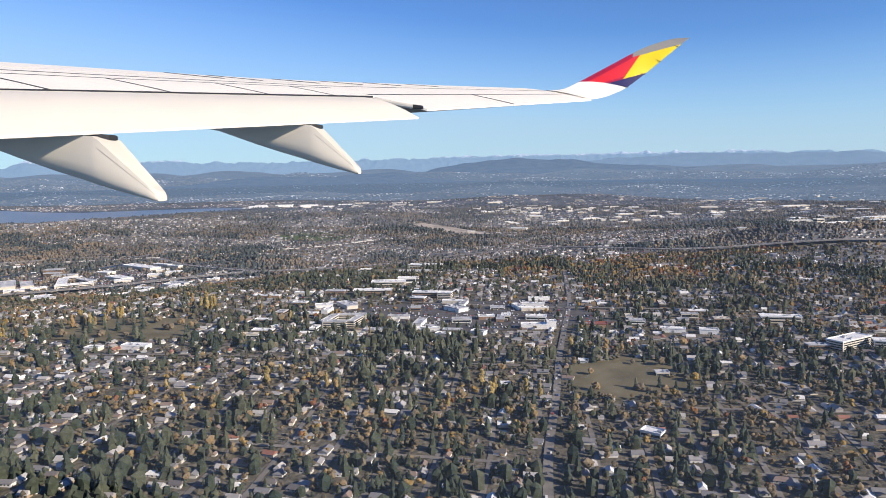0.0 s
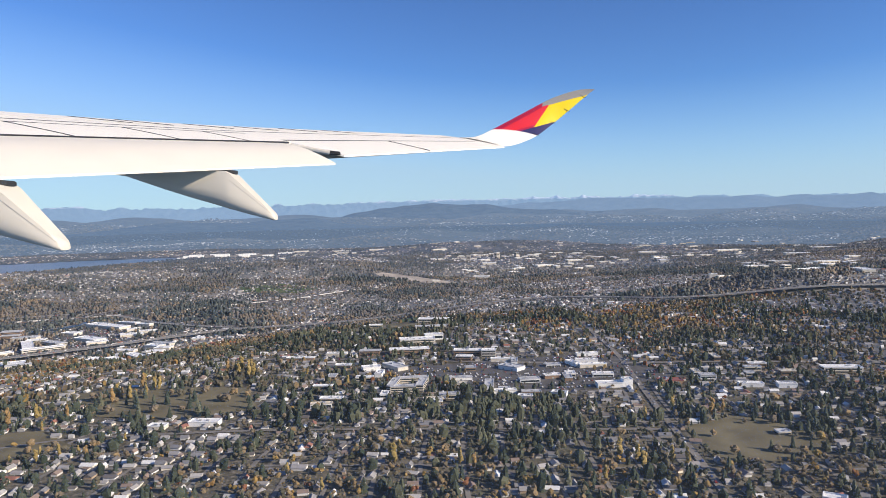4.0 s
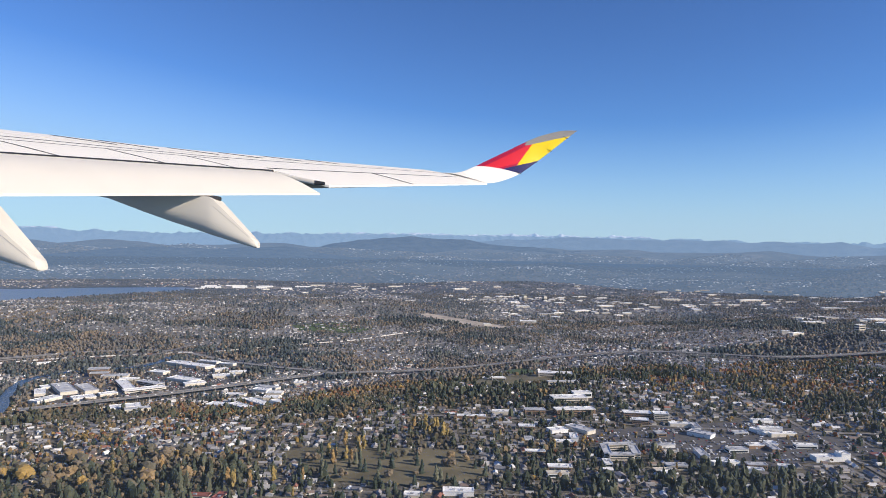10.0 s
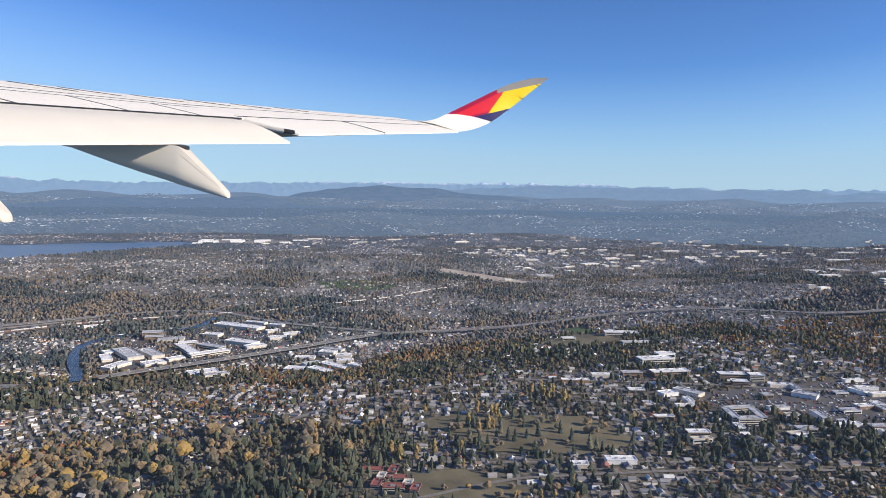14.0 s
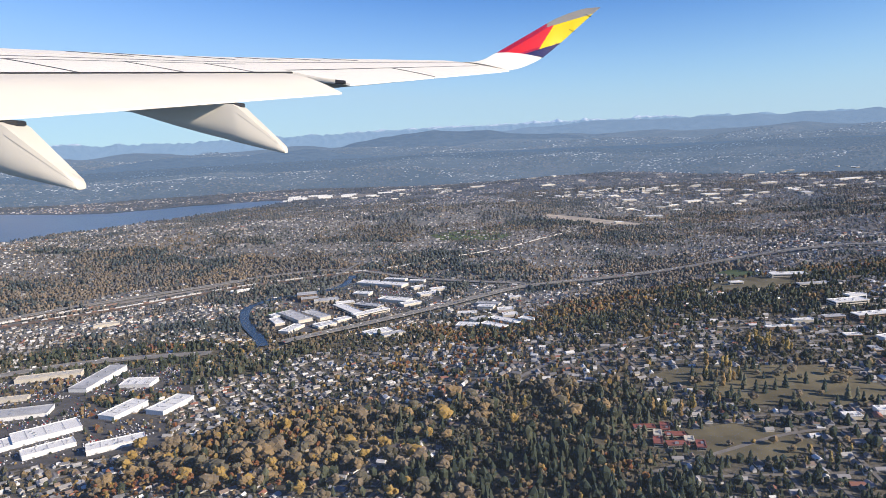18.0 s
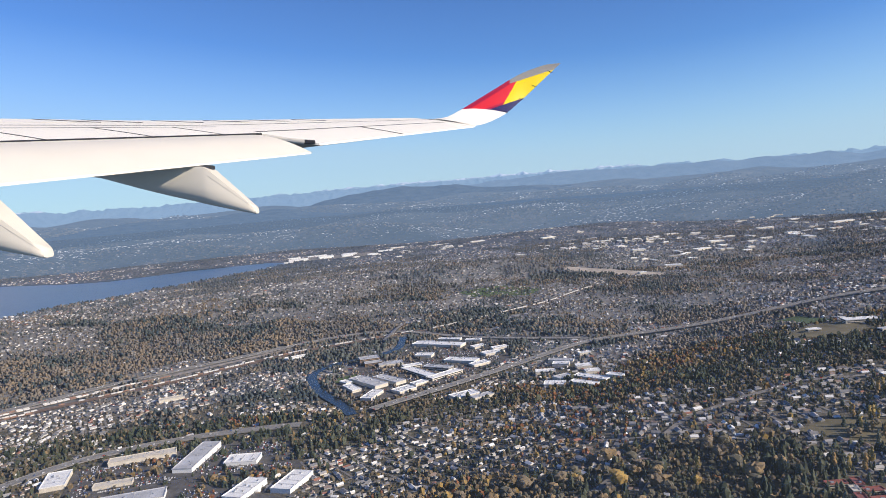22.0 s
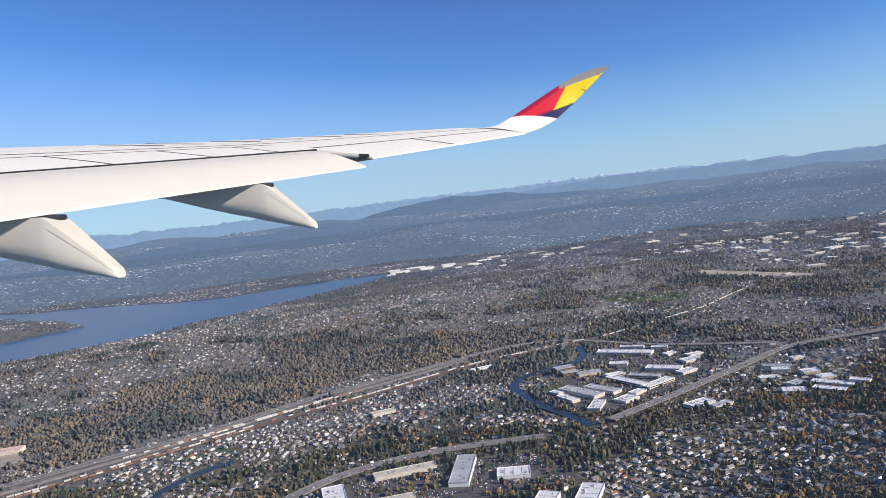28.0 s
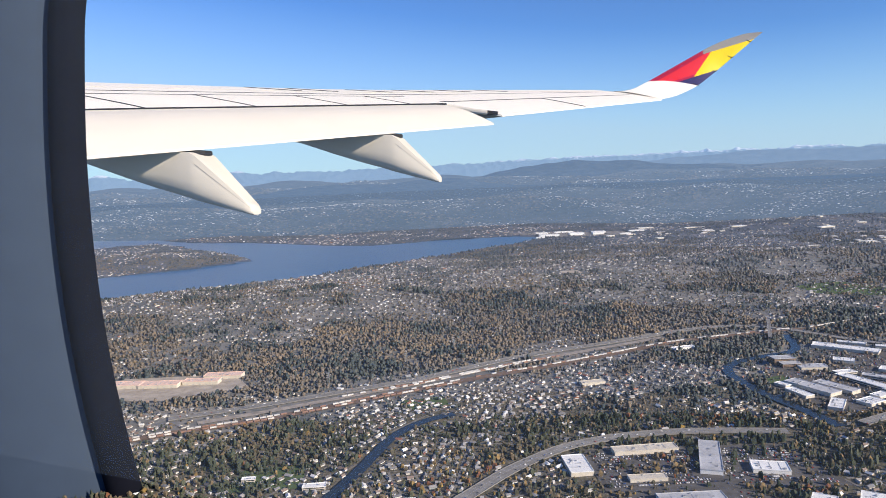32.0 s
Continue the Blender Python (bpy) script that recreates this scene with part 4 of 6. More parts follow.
# a school with red roofs
for x, y, length, depth, bearing, roof in ((-0.915, 1.222, 40, 16, 100, M_REDROOF), (-0.885, 1.215, 34, 16, 20, M_REDROOF), (-0.905, 1.195, 26, 14, 20, M_CREAM), (-0.882, 1.185, 36, 16, 100, M_REDROOF),
                                           (-0.915, 1.17, 30, 16, 20, M_REDROOF), (-0.892, 1.155, 40, 18, 100, M_REDROOF), (-0.87, 1.165, 22, 16, 20, M_CREAM), (-0.862, 1.145, 30, 16, 20, M_REDROOF)):
    building("school_wing", x, y, length, depth, 5, bearing, M_CREAM, roof, "school wing with a dark red roof" if roof is M_REDROOF else "school wing with a pale flat roof", 1, 1)
# far commercial blocks
building("commercial_block", 0.463, 4.388, 100, 54, 10, 104, M_CREAM, W, "distant commercial block with a white roof", 2, 0)
building("commercial_block", 1.53, 2.9, 35, 26, 42, 80, M_CREAM, W, "distant commercial block with a white roof", 2, 4)
building("commercial_block", 1.76, 3.52, 115, 42, 10, 92, M_CREAM, W, "distant commercial block with a white roof", 2, 0)
building("commercial_block", 1.45, 2.62, 130, 36, 9, 70, M_CREAM, W, "distant commercial block with a white roof", 2, 0)
building("commercial_block", 1.62, 2.55, 100, 48, 9, 12, M_CREAM, W, "distant commercial block with a white roof", 2, 0)
building("commercial_block", 1.3, 3.0, 75, 24, 9, 70, M_CREAM, W, "distant commercial block with a white roof", 2, 0)
building("commercial_block", 1.28, 3.05, 35, 22, 16, 104, M_CREAM, W, "distant commercial block with a white roof", 2, 0)
building("commercial_block", 0.37, 6.01, 100, 54, 10, 70, M_CREAM, W, "distant commercial block with a white roof", 2, 0)
building("commercial_block", 0.92, 6.22, 130, 54, 10, 12, M_CREAM, W, "distant commercial block with a white roof", 2, 0)
building("commercial_block", 1.04, 5.07, 140, 60, 10, 70, M_CREAM, W, "distant commercial block with a white roof", 2, 0)
building("commercial_block", 0.7, 5.4, 100, 60, 12, 92, M_CREAM, W, "distant commercial block with a white roof", 2, 0)
building("commercial_block", 1.52, 6.46, 130, 48, 10, 80, M_CREAM, W, "distant commercial block with a white roof", 2, 0)
building("commercial_block", 3.0, 6.09, 250, 60, 12, 80, M_CREAM, W, "distant commercial block with a white roof", 2, 0)
building("commercial_block", 2.64, 4.47, 210, 60, 12, 104, M_CREAM, W, "distant commercial block with a white roof", 2, 0)
building("commercial_block", 0.62, 5.9, 30, 36, 45, 104, M_CREAM, W, "distant commercial block with a white roof", 2, 4)
building("commercial_block", 0.9, 6.1, 30, 36, 45, 70, M_CREAM, W, "distant commercial block with a white roof", 2, 4)
building("commercial_block", 1.05, 6.0, 30, 36, 45, 70, M_CREAM, W, "distant commercial block with a white roof", 2, 4)
building("commercial_block", 0.16, 4.18, 45, 30, 8, 92, M_CREAM, W, "distant commercial block with a white roof", 2, 0)
building("commercial_block", -0.9, 7.9, 150, 42, 10, 80, M_CREAM, W, "distant commercial block with a white roof", 2, 0)
building("commercial_block", -0.5, 7.7, 120, 42, 10, 80, M_CREAM, W, "distant commercial block with a white roof", 2, 0)
building("commercial_block", -0.1, 7.5, 150, 48, 10, 80, M_CREAM, W, "distant commercial block with a white roof", 2, 0)
building("commercial_block", 0.5, 7.0, 150, 48, 10, 70, M_CREAM, W, "distant commercial block with a white roof", 2, 0)
building("commercial_block", 2.0, 5.2, 130, 60, 10, 12, M_CREAM, W, "distant commercial block with a white roof", 2, 0)
building("commercial_block", 1.4, 5.5, 130, 54, 10, 80, M_CREAM, W, "distant commercial block with a white roof", 2, 0)
building("commercial_block", 2.3, 6.2, 150, 54, 12, 92, M_CREAM, W, "distant commercial block with a white roof", 2, 0)
building("commercial_block", 3.4, 5.3, 200, 60, 12, 92, M_CREAM, W, "distant commercial block with a white roof", 2, 0)
building("commercial_block", 1.75, 2.8, 80, 48, 9, 12, M_CREAM, W, "distant commercial block with a white roof", 2, 0)
building("commercial_block", 2.0, 3.0, 100, 48, 9, 12, M_CREAM, W, "distant commercial block with a white roof", 2, 0)
building("commercial_block", 2.2, 3.6, 150, 54, 10, 80, M_CREAM, W, "distant commercial block with a white roof", 2, 0)
_far = random.Random(61)
for cx, cy, sx, sy, n in ((0.8, 6.2, 0.45, 0.22, 42), (2.3, 5.6, 0.7, 0.35, 34), (0.9, 4.9, 0.4, 0.16, 14), (2.6, 7.4, 1.1, 0.3, 22), (-0.5, 7.4, 0.5, 0.2, 16), (2.1, 3.6, 0.35, 0.22, 14), (4.2, 6.4, 0.8, 0.4, 16)):
    for _ in range(n):
        building("commercial_block", cx + _far.gauss(0, sx), cy + _far.gauss(0, sy), _far.uniform(28, 105), _far.uniform(18, 45), _far.uniform(6, 12), _far.choice((0, 92, 92, 84, 60)), M_CREAM, _far.choice((W, W, G)), "distant commercial block with a pale flat roof", 1, _far.choice((0, 0, 2)))
M_SALMON = plain("salmon_roof", (0.80, 0.58, 0.48), 0.7)
# the depot by the railway
building("depot_hall", -3.72, 2.66, 150, 50, 12, 88, M_CREAM, M_SALMON, "depot hall with a salmon-pink roof", 2, 0)
building("depot_hall", -3.58, 2.66, 130, 50, 12, 88, M_CREAM, M_SALMON, "depot hall with a salmon-pink roof", 2, 0)
building("depot_hall", -3.45, 2.69, 120, 40, 12, 88, M_CREAM, M_SALMON, "depot hall with a salmon-pink roof", 2, 0)
building("depot_hall", -3.4, 2.76, 130, 44, 12, 88, M_CREAM, M_SALMON, "depot hall with a salmon-pink roof", 2, 0)
building("depot_hall", -3.78, 2.56, 100, 60, 12, 88, M_CREAM, M_SALMON, "depot hall with a salmon-pink roof", 2, 0)
# offices by the river
building("office_building", -2.98, 1.72, 100, 24, 8, 84, M_CREAM, W, "low pale office building", 2, 2)
building("office_building", -2.78, 1.71, 120, 30, 8, 84, M_CREAM, W, "low pale office building", 2, 2)
building("office_building", -2.66, 1.8, 60, 24, 8, 84, M_CREAM, W, "low pale office building", 2, 2)
building("office_building", -2.86, 1.88, 50, 20, 7, 84, M_CREAM, W, "low pale office building", 2, 2)
building("office_building", -3.02, 1.92, 30, 14, 7, 84, M_CREAM, W, "low pale office building", 2, 2)
building("rail_shed", -1.79, 2.985, 90, 24, 8, 72, W, W, "railway shed with a white roof", 1)
building("community_hall", -2.165, 2.60, 76, 26, 8, 75, M_CREAM, M_CREAM, "community hall with a cream roof", 1)

# ---- bulk geometry for what nobody could count ----


def gather(name, shapes, x, y, size, tall, turn, tint, material, sink=0.0, soft=False):
    """Joins copies of small template shapes (points, triangles) at the given places into one mesh."""
    r = np.random.RandomState(len(x) + len(name))
    which = r.randint(0, len(shapes), len(x))
    z = height(x, y)
    V, F, T, base = [], [], [], 0
    g = K / 1000
    for k, (pv, pf) in enumerate(shapes):
        s = np.nonzero(which == k)[0]
        if not len(s):
            continue
        c, n = np.cos(turn[s])[:, None], np.sin(turn[s])[:, None]
        px, py, pz = pv[None, :, 0] * size[s][:, None], pv[None, :, 1] * size[s][:, None], pv[None, :, 2] * tall[s][:, None]
        v = np.stack([(x[s][:, None] * K + (px * c - py * n) * g), (y[s][:, None] * K + (px * n + py * c) * g), z[s][:, None] * K + (pz - sink) * g], -1)
        V.append(v.reshape(-1, 3))
        F.append((pf[None] + (np.arange(len(s)) * len(pv))[:, None, None] + base).reshape(-1, pf.shape[1]))
        T.append(np.repeat(tint[s], len(pv)))
        base += len(s) * len(pv)
    return arrays(name, np.concatenate(V), np.concatenate(F), material, soft, np.concatenate(T))


def conifer_shape(seed, tiers, sides):
    r = np.random.RandomState(seed)
    V, F = [], []
    for t in range(tiers):
        z0, z1 = 0.06 + 0.86 * t / tiers, min(1.0, 0.06 + 0.86 * (t + 1.7) / tiers)
        rad = 0.5 * (1 - t / tiers) ** 0.5
        b = len(V)
        for i in range(sides):
            a = 6.283 * (i + r.uniform(-0.3, 0.3)) / sides
            q = rad * r.uniform(0.6, 1.12)
            V.append((q * math.cos(a), q * math.sin(a), z0 + r.uniform(-0.05, 0.03)))
        V.append((r.uniform(-0.02, 0.02), r.uniform(-0.02, 0.02), z1))
        F += [(b + i, b + (i + 1) % sides, b + sides) for i in range(sides)]
    return np.array(V), np.array(F)


def clump_shape(seed, clumps, level=1, tall=False):
    """A broad-leaved crown: several uneven clumps of foliage with gaps between."""
    r = np.random.RandomState(seed)
    V, F = [], []
    bm = bmesh.new()
    bmesh.ops.create_icosphere(bm, subdivisions=level, radius=1)
    bm.verts.ensure_lookup_table()
    sv = np.array([v.co[:] for v in bm.verts])
    sf = np.array([[v.index for v in f.verts] for f in bm.faces])
    bm.free()
    for c in range(clumps):
        a = r.uniform(0, 6.283)
        d = 0 if clumps == 1 else r.uniform(0.08, 0.30) * (0.5 if tall else 1)
        z = (0.2 + 0.68 * (c + 0.5) / clumps) if tall else r.uniform(0.38, 0.75)
        if clumps == 1:
            z = 0.55
        s = r.uniform(0.20, 0.32) if clumps > 1 else 0.48
        if tall:
            s = 0.30 * (1 - 0.45 * abs(c / max(1, clumps - 1) - 0.35))
        q = sv * (s * r.uniform(0.65, 1.25, (len(sv), 1)))
        q[:, 2] *= (0.55 if tall else 0.8) * (1.0 if clumps > 1 else 1.1)
        b = len(V) and sum(len(v) for v in V)
        V.append(q + np.array([d * math.cos(a), d * math.sin(a), z]))
        F.append(sf + b)
    return np.concatenate(V), np.concatenate(F)


def dome_shape(seed, sides):
    """A simple uneven crown for trees far off."""
    r = np.random.RandomState(seed)
    V, F = [], []
    for z, q in ((0.12, 0.40), (0.66, 0.44)):
        for i in range(sides):
            a = 6.283 * (i + r.uniform(-0.35, 0.35)) / sides
            s = q * r.uniform(0.7, 1.15)
            V.append((s * math.cos(a), s * math.sin(a), z + r.uniform(-0.1, 0.12)))
    V.append((r.uniform(-0.1, 0.1), r.uniform(-0.1, 0.1), 0.94))
    for i in range(sides):
        k = (i + 1) % sides
        F += [(i, k, sides + k), (i, sides + k, sides + i), (sides + i, sides + k, 2 * sides)]
    return np.array(V), np.array(F)


def scatter(x0, x1, y0, y1, per_ha, seed):
    r = np.random.RandomState(seed)
    n = int((x1 - x0) * (y1 - y0) * 100 * per_ha)
    x, y = r.uniform(x0, x1, n), r.uniform(y0, y1, n)
    k = in_view(x, y) & free(x, y)
    k &= ~paved(x, y) | (r.uniform(0, 1, n) < 0.4)
    return x[k], y[k], r


# ---- houses along the streets ----


PAVED = [[(-2.27, 2.06), (-1.78, 2.1), (-1.74, 1.86), (-2.24, 1.84)], [(-2.2, 1.84), (-1.98, 1.86), (-1.74, 1.66), (-1.7, 1.5), (-2.0, 1.5), (-2.2, 1.62)],
         [(-1.66, 2.56), (-1.5, 2.82), (-1.2, 3.0), (-1.02, 2.86), (-1.06, 2.62), (-1.3, 2.42), (-1.5, 2.30), (-1.6, 2.34)],
         [(-0.3, 1.54), (0.25, 1.58), (0.32, 1.32), (0.0, 1.26), (-0.16, 1.37)], [(-2.4, 7.85), (-1.2, 7.7), (-1.1, 7.3), (-1.85, 7.35), (-2.1, 7.62)]]


def paved(x, y):
    """Whether a place lies on a car park or yard."""
    k = np.zeros(np.shape(x), bool)
    for poly in PAVED:
        k |= inside(x, y, poly)
    return k


def wild(x, y):
    """From built-up ground (below 0.45) to closed woods (above 0.6)."""
    n = 0.44 * grain(x, y, 0.46, 91) + 0.33 * grain(x, y, 0.19, 92) + 0.23 * grain(x, y, 0.08, 93)
    d = (x + 1.2) * 0.62 - (y - 1.75) * 0.78
    slope = np.exp(-((d + 0.10) / 0.10) ** 2) * (y < 3.2)
    bank = np.exp(-(segment(x, y, -3.4, 2.86, -1.5, 3.62) / 0.16) ** 2)
    hill = np.exp(-(segment(x, y, 1.2, 2.45, 2.2, 2.7) / 0.3) ** 2) + np.exp(-(segment(x, y, -0.9, 4.0, 0.1, 4.9) / 0.35) ** 2)
    wood = np.exp(-(segment(x, y, -1.6, 1.45, -1.05, 1.33) / 0.15) ** 2)
    wood = wood + 0.8 * np.exp(-(segment(x, y, -1.75, 1.35, -1.05, 1.0) / 0.10) ** 2)
    mill = np.exp(-(segment(x, y, -2.6, 2.42, -1.85, 2.66) / 0.13) ** 2)
    town = np.exp(-(segment(x, y, -0.4, 1.55, 0.4, 1.45) / 0.17) ** 2) + np.exp(-(segment(x, y, -0.75, 1.75, -1.3, 2.0) / 0.12) ** 2)
    plat = np.exp(-(segment(x, y, -3.4, 3.5, -1.0, 4.5) / 0.28) ** 2)
    w = 0.48 + 2.1 * (n - 0.5) + 0.1 * slope + 0.36 * bank + 0.24 * hill + 0.5 * wood - 0.5 * mill - 0.18 * town - 0.06 * plat - 0.15 * (1 - smooth(y, 1.15, 1.5))
    return np.minimum(w, 0.5 + 0.06 * smooth(y, 1.3, 1.9) + 0.3 * smooth(y, 2.3, 2.8) + 0.5 * np.minimum(wood, 1))


def built_up(x, y):
    """How closely houses stand, 0 to 1."""
    return 1 - 0.97 * smooth(wild(x, y), 0.38, 0.64)


ANGLES = [radians(a) for a in (10, 34, -22, 58)]


def district(x, y):
    """Which of the street grids rules here."""
    a, b = waves(x, y, 1.6, 71), waves(x, y, 1.3, 72)
    return np.where((y < 1.9) & (x > -1.0), 0, np.where(a > 0.55, 1, np.where(b > 0.6, 2, np.where(b < 0.38, 3, 0))))


def lots(y0, y1, gap, lot, seed):
    r = np.random.RandomState(seed)
    u, v = np.meshgrid(np.arange(-8, 17, lot), np.arange(-16, 14, gap))
    out = []
    for k, ang in enumerate(ANGLES):
        for side in (-1, 1):
            bend = 0.25 * gap * np.sin(u * 7 + v * 3 + k)
            uu = u + r.normal(0, lot * 0.3, u.shape)
            vv = v + bend + side * gap * 0.24 + r.normal(0, gap * 0.09, u.shape)
            x, y = uu * math.sin(ang) - vv * math.cos(ang), uu * math.cos(ang) + vv * math.sin(ang)
            q = np.stack([x.ravel(), y.ravel(), np.full(x.size, -ang)], 1)
            q = q[(q[:, 1] > y0) & (q[:, 1] < y1) & in_view(q[:, 0], q[:, 1])]
            out.append(q[district(q[:, 0], q[:, 1]) == k])
    p = np.concatenate(out)
    x, y = p[:, 0], p[:, 1]
    k = (y > y0) & (y < y1) & in_view(x, y) & free(x, y) & ~paved(x, y)
    p = p[k]
    k = r.uniform(0, 1, len(p)) < (0.8 - 0.2 * smooth(p[:, 1], 2.8, 3.3) - 0.26 * smooth(p[:, 1], 6.2, 7.2)) * built_up(p[:, 0], p[:, 1])
    return p[k], r


def house_shape(hip=0.0):
    """Walls of a house with overhanging gable roof: separate templates of unit size."""
    w = np.array([(sx * 0.5, sy * 0.32, z) for z in (0, 0.55) for sx, sy in ((-1, -1), (1, -1), (1, 1), (-1, 1))] + [(-0.5, 0, 0.95), (0.5, 0, 0.95)])
    wf = np.array([(0, 1, 5), (0, 5, 4), (2, 3, 7), (2, 7, 6), (1, 2, 6), (1, 6, 5), (3, 0, 4), (3, 4, 7), (5, 6, 9), (7, 4, 8)])
    h = 0.54 - hip
    q = np.array([(-0.54, -0.37, 0.52), (0.54, -0.37, 0.52), (0.54, 0.37, 0.52), (-0.54, 0.37, 0.52), (-h, 0, 1.0), (h, 0, 1.0)])
    qf = np.array([(0, 1, 5), (0, 5, 4), (2, 3, 4), (2, 4, 5), (1, 2, 5), (3, 0, 4)])
    return (w, wf), (q, qf)


near_lots, rl = lots(0.5, 2.9, 0.054, 0.0165, 3)
mid_lots, rm = lots(2.9, 4.6, 0.076, 0.024, 4)
far_lots, rf = lots(4.6, 13.5, 0.105, 0.038, 6)
order = np.argsort(np.hypot(near_lots[:, 0] - np.clip(near_lots[:, 0], -1.0, 0.3), near_lots[:, 1] - 0.6))
single, rest = near_lots[order[:300]], near_lots[order[300:]]
for nm, pts, r, big in (("houses_near", rest, rl, 1.0), ("houses_valley", mid_lots, rm, 1.05), ("houses_far", far_lots, rf, 1.3)):
    n = len(pts)
    turn = pts[:, 2] + np.where(r.uniform(0, 1, n) < 0.5, 0, math.pi / 2) + r.normal(0, 0.12, n)
    size, tall = r.uniform(10, 15, n) * big * r.choice([0.6, 1.0, 1.0, 1.25], n), r.uniform(4.5, 7.5, n) * big
    (w, wf), (q, qf) = house_shape()
    (_, _), (q2, _) = house_shape(0.22)
    ob = gather(nm, [(w, wf)], pts[:, 0], pts[:, 1], size, tall, turn, r.uniform(0, 1, n), M_WALLS, 0.3)
    tagged(ob, "closely set suburban houses with pale siding", "houses", kind="stuff")
    ob2 = gather(nm.replace("houses", "house_roofs"), [(q, qf)], pts[:, 0], pts[:, 1], size, tall, turn, r.uniform(0, 1, n), M_ROOFS_NEAR if nm == "houses_near" else M_ROOFS, 0.3)
    tagged(ob2, "gabled roofs of suburban houses in greys and browns", "roofs", kind="stuff")

bm = bmesh.new()
streets = []
for k, ang in enumerate(ANGLES):
    for across, us, vs, wide, gap, y0, y1 in ((False, np.arange(-5, 6, 0.03), np.arange(-16, 14, 0.054), 6.0, 0.054, 0.5, 2.9), (False, np.arange(-6, 7, 0.03), np.arange(-16, 14, 0.076), 7.0, 0.076, 2.9, 4.4),
                                              (True, np.arange(-6, 7, 0.03), np.arange(-5, 6, 0.19), 7.0, 0.0, 0.5, 4.4)):
        vs = vs[(vs > -6) & (vs < 6)]
        uu, vv = np.meshgrid(us, vs)
        if across:
            a, b = vv, uu
        else:
            a, b = uu, vv + 0.25 * gap * np.sin(uu * 7 + vv * 3 + k)
        X, Y = a * math.sin(ang) - b * math.cos(ang), a * math.cos(ang) + b * math.sin(ang)
        ok = (Y > y0) & (Y < y1) & in_view(X, Y)
        ok[ok] = ~paved(X[ok], Y[ok]) & free(X[ok], Y[ok]) & (built_up(X[ok], Y[ok]) > 0.3) & (district(X[ok], Y[ok]) == k)
        for i in range(X.shape[0]):
            run = []
            for j in range(X.shape[1] + 1):
                if j < X.shape[1] and ok[i, j]:
                    run.append((X[i, j], Y[i, j]))
                    continue
                if len(run) > 2:
                    ribbon(bm, run, wide, 0.8 if across else 0.7)
                    streets.append(run)
                run = []
tagged(part("residential_streets", bm, M_STREET), "narrow grey residential streets", "streets", kind="structure")
for run in streets:
    claim_line(run, 0.005)

# houses that can be told apart one by one
(w, wf), (q, qf) = house_shape()


def mesh_of(name, v, f, material, sx=1.0, sz=1.0):
    me = bpy.data.meshes.new(name)
    me.from_pydata([(a * sx, b * sx, c * sz) for a, b, c in v], [], [tuple(int(i) for i in t) for t in f])
    me.materials.append(material)
    return me


g = K / 1000
HOUSE_MESHES = []
for sx, sz, hip in ((14, 5.8, 0.0), (12.5, 6.6, 0.0), (16, 5.4, 0.2), (11.5, 7.0, 0.12)):
    (w, wf), (q, qf) = house_shape(hip)
    w2 = w.copy()
    w2[8:, 0] *= (1 - 2 * hip)
    bm = bmesh.new()
    for k in range(3):
        cuboid(bm, 1.5 * g, 0.2 * g, 1.4 * g, ((k - 1) * sx * 0.3 * g, -sx * 0.32 * g, sz * 0.22 * g))
    wins = bpy.data.meshes.new("window_row")
    bm.to_mesh(wins)
    bm.free()
    wins.materials.append(M_GLASS)
    bm = bmesh.new()
    cuboid(bm, 0.9 * g, 0.9 * g, sz * 0.5 * g, (sx * 0.28 * g, sx * 0.08 * g, sz * 0.6 * g))
    chim = bpy.data.meshes.new("chimney")
    bm.to_mesh(chim)
    bm.free()
    chim.materials.append(M_BRICK)
    bm = bmesh.new()
    cuboid(bm, 5.5 * g, 6 * g, 2.8 * g, (sx * 0.62 * g, 0, 0))
    gar = bpy.data.meshes.new("garage")
    bm.to_mesh(gar)
    bm.free()
    gar.materials.append(M_WALL1)
    HOUSE_MESHES.append((mesh_of("wall", w2, wf, M_WALL1, sx * g, sz * g), mesh_of("roof", q, qf, M_ROOF1, sx * g, sz * g), wins, chim, gar))
for i, (x, y, side) in enumerate(single):
    root = new("house")
    root.location = up(x, y, -0.2)
    root.rotation_euler = (0, 0, side + (math.pi / 2 if rl.uniform() < 0.5 else 0) + rl.normal(0, 0.1))
    meshes = HOUSE_MESHES[i % 4]
    for nm, me in zip(("wall", "roof", "window_row", "chimney", "garage"), meshes):
        if nm == "chimney" and i % 3 or nm == "garage" and i % 2:
            continue
        o = new(nm, me)
        o.parent = root
    tagged(root, "detached suburban house with pale siding and a " + ("hipped" if i % 4 > 1 else "gabled") + " shingle roof", "house", "houses of the suburb")

# ---- trees ----
CON_N = [conifer_shape(s, 4, 5) for s in range(7)] + [dome_shape(s + 140, 6) for s in range(4)]
CON_M = [conifer_shape(s + 20, 3, 4) for s in range(4)] + [dome_shape(s + 150, 4) for s in range(4)]
CON_F = [conifer_shape(s + 40, 2, 4) for s in range(3)] + [dome_shape(s + 160, 3) for s in range(3)]
DEC_N = [clump_shape(s, 2) for s in range(8)] + [clump_shape(s + 130, 3) for s in range(4)]
DEC_M = [dome_shape(s + 30, 4) for s in range(8)]
DEC_V = [dome_shape(s + 60, 3) for s in range(6)]
CON_T = [conifer_shape(s + 90, 2, 4) for s in range(4)]
DEC_T = [dome_shape(s + 95, 3) for s in range(6)]


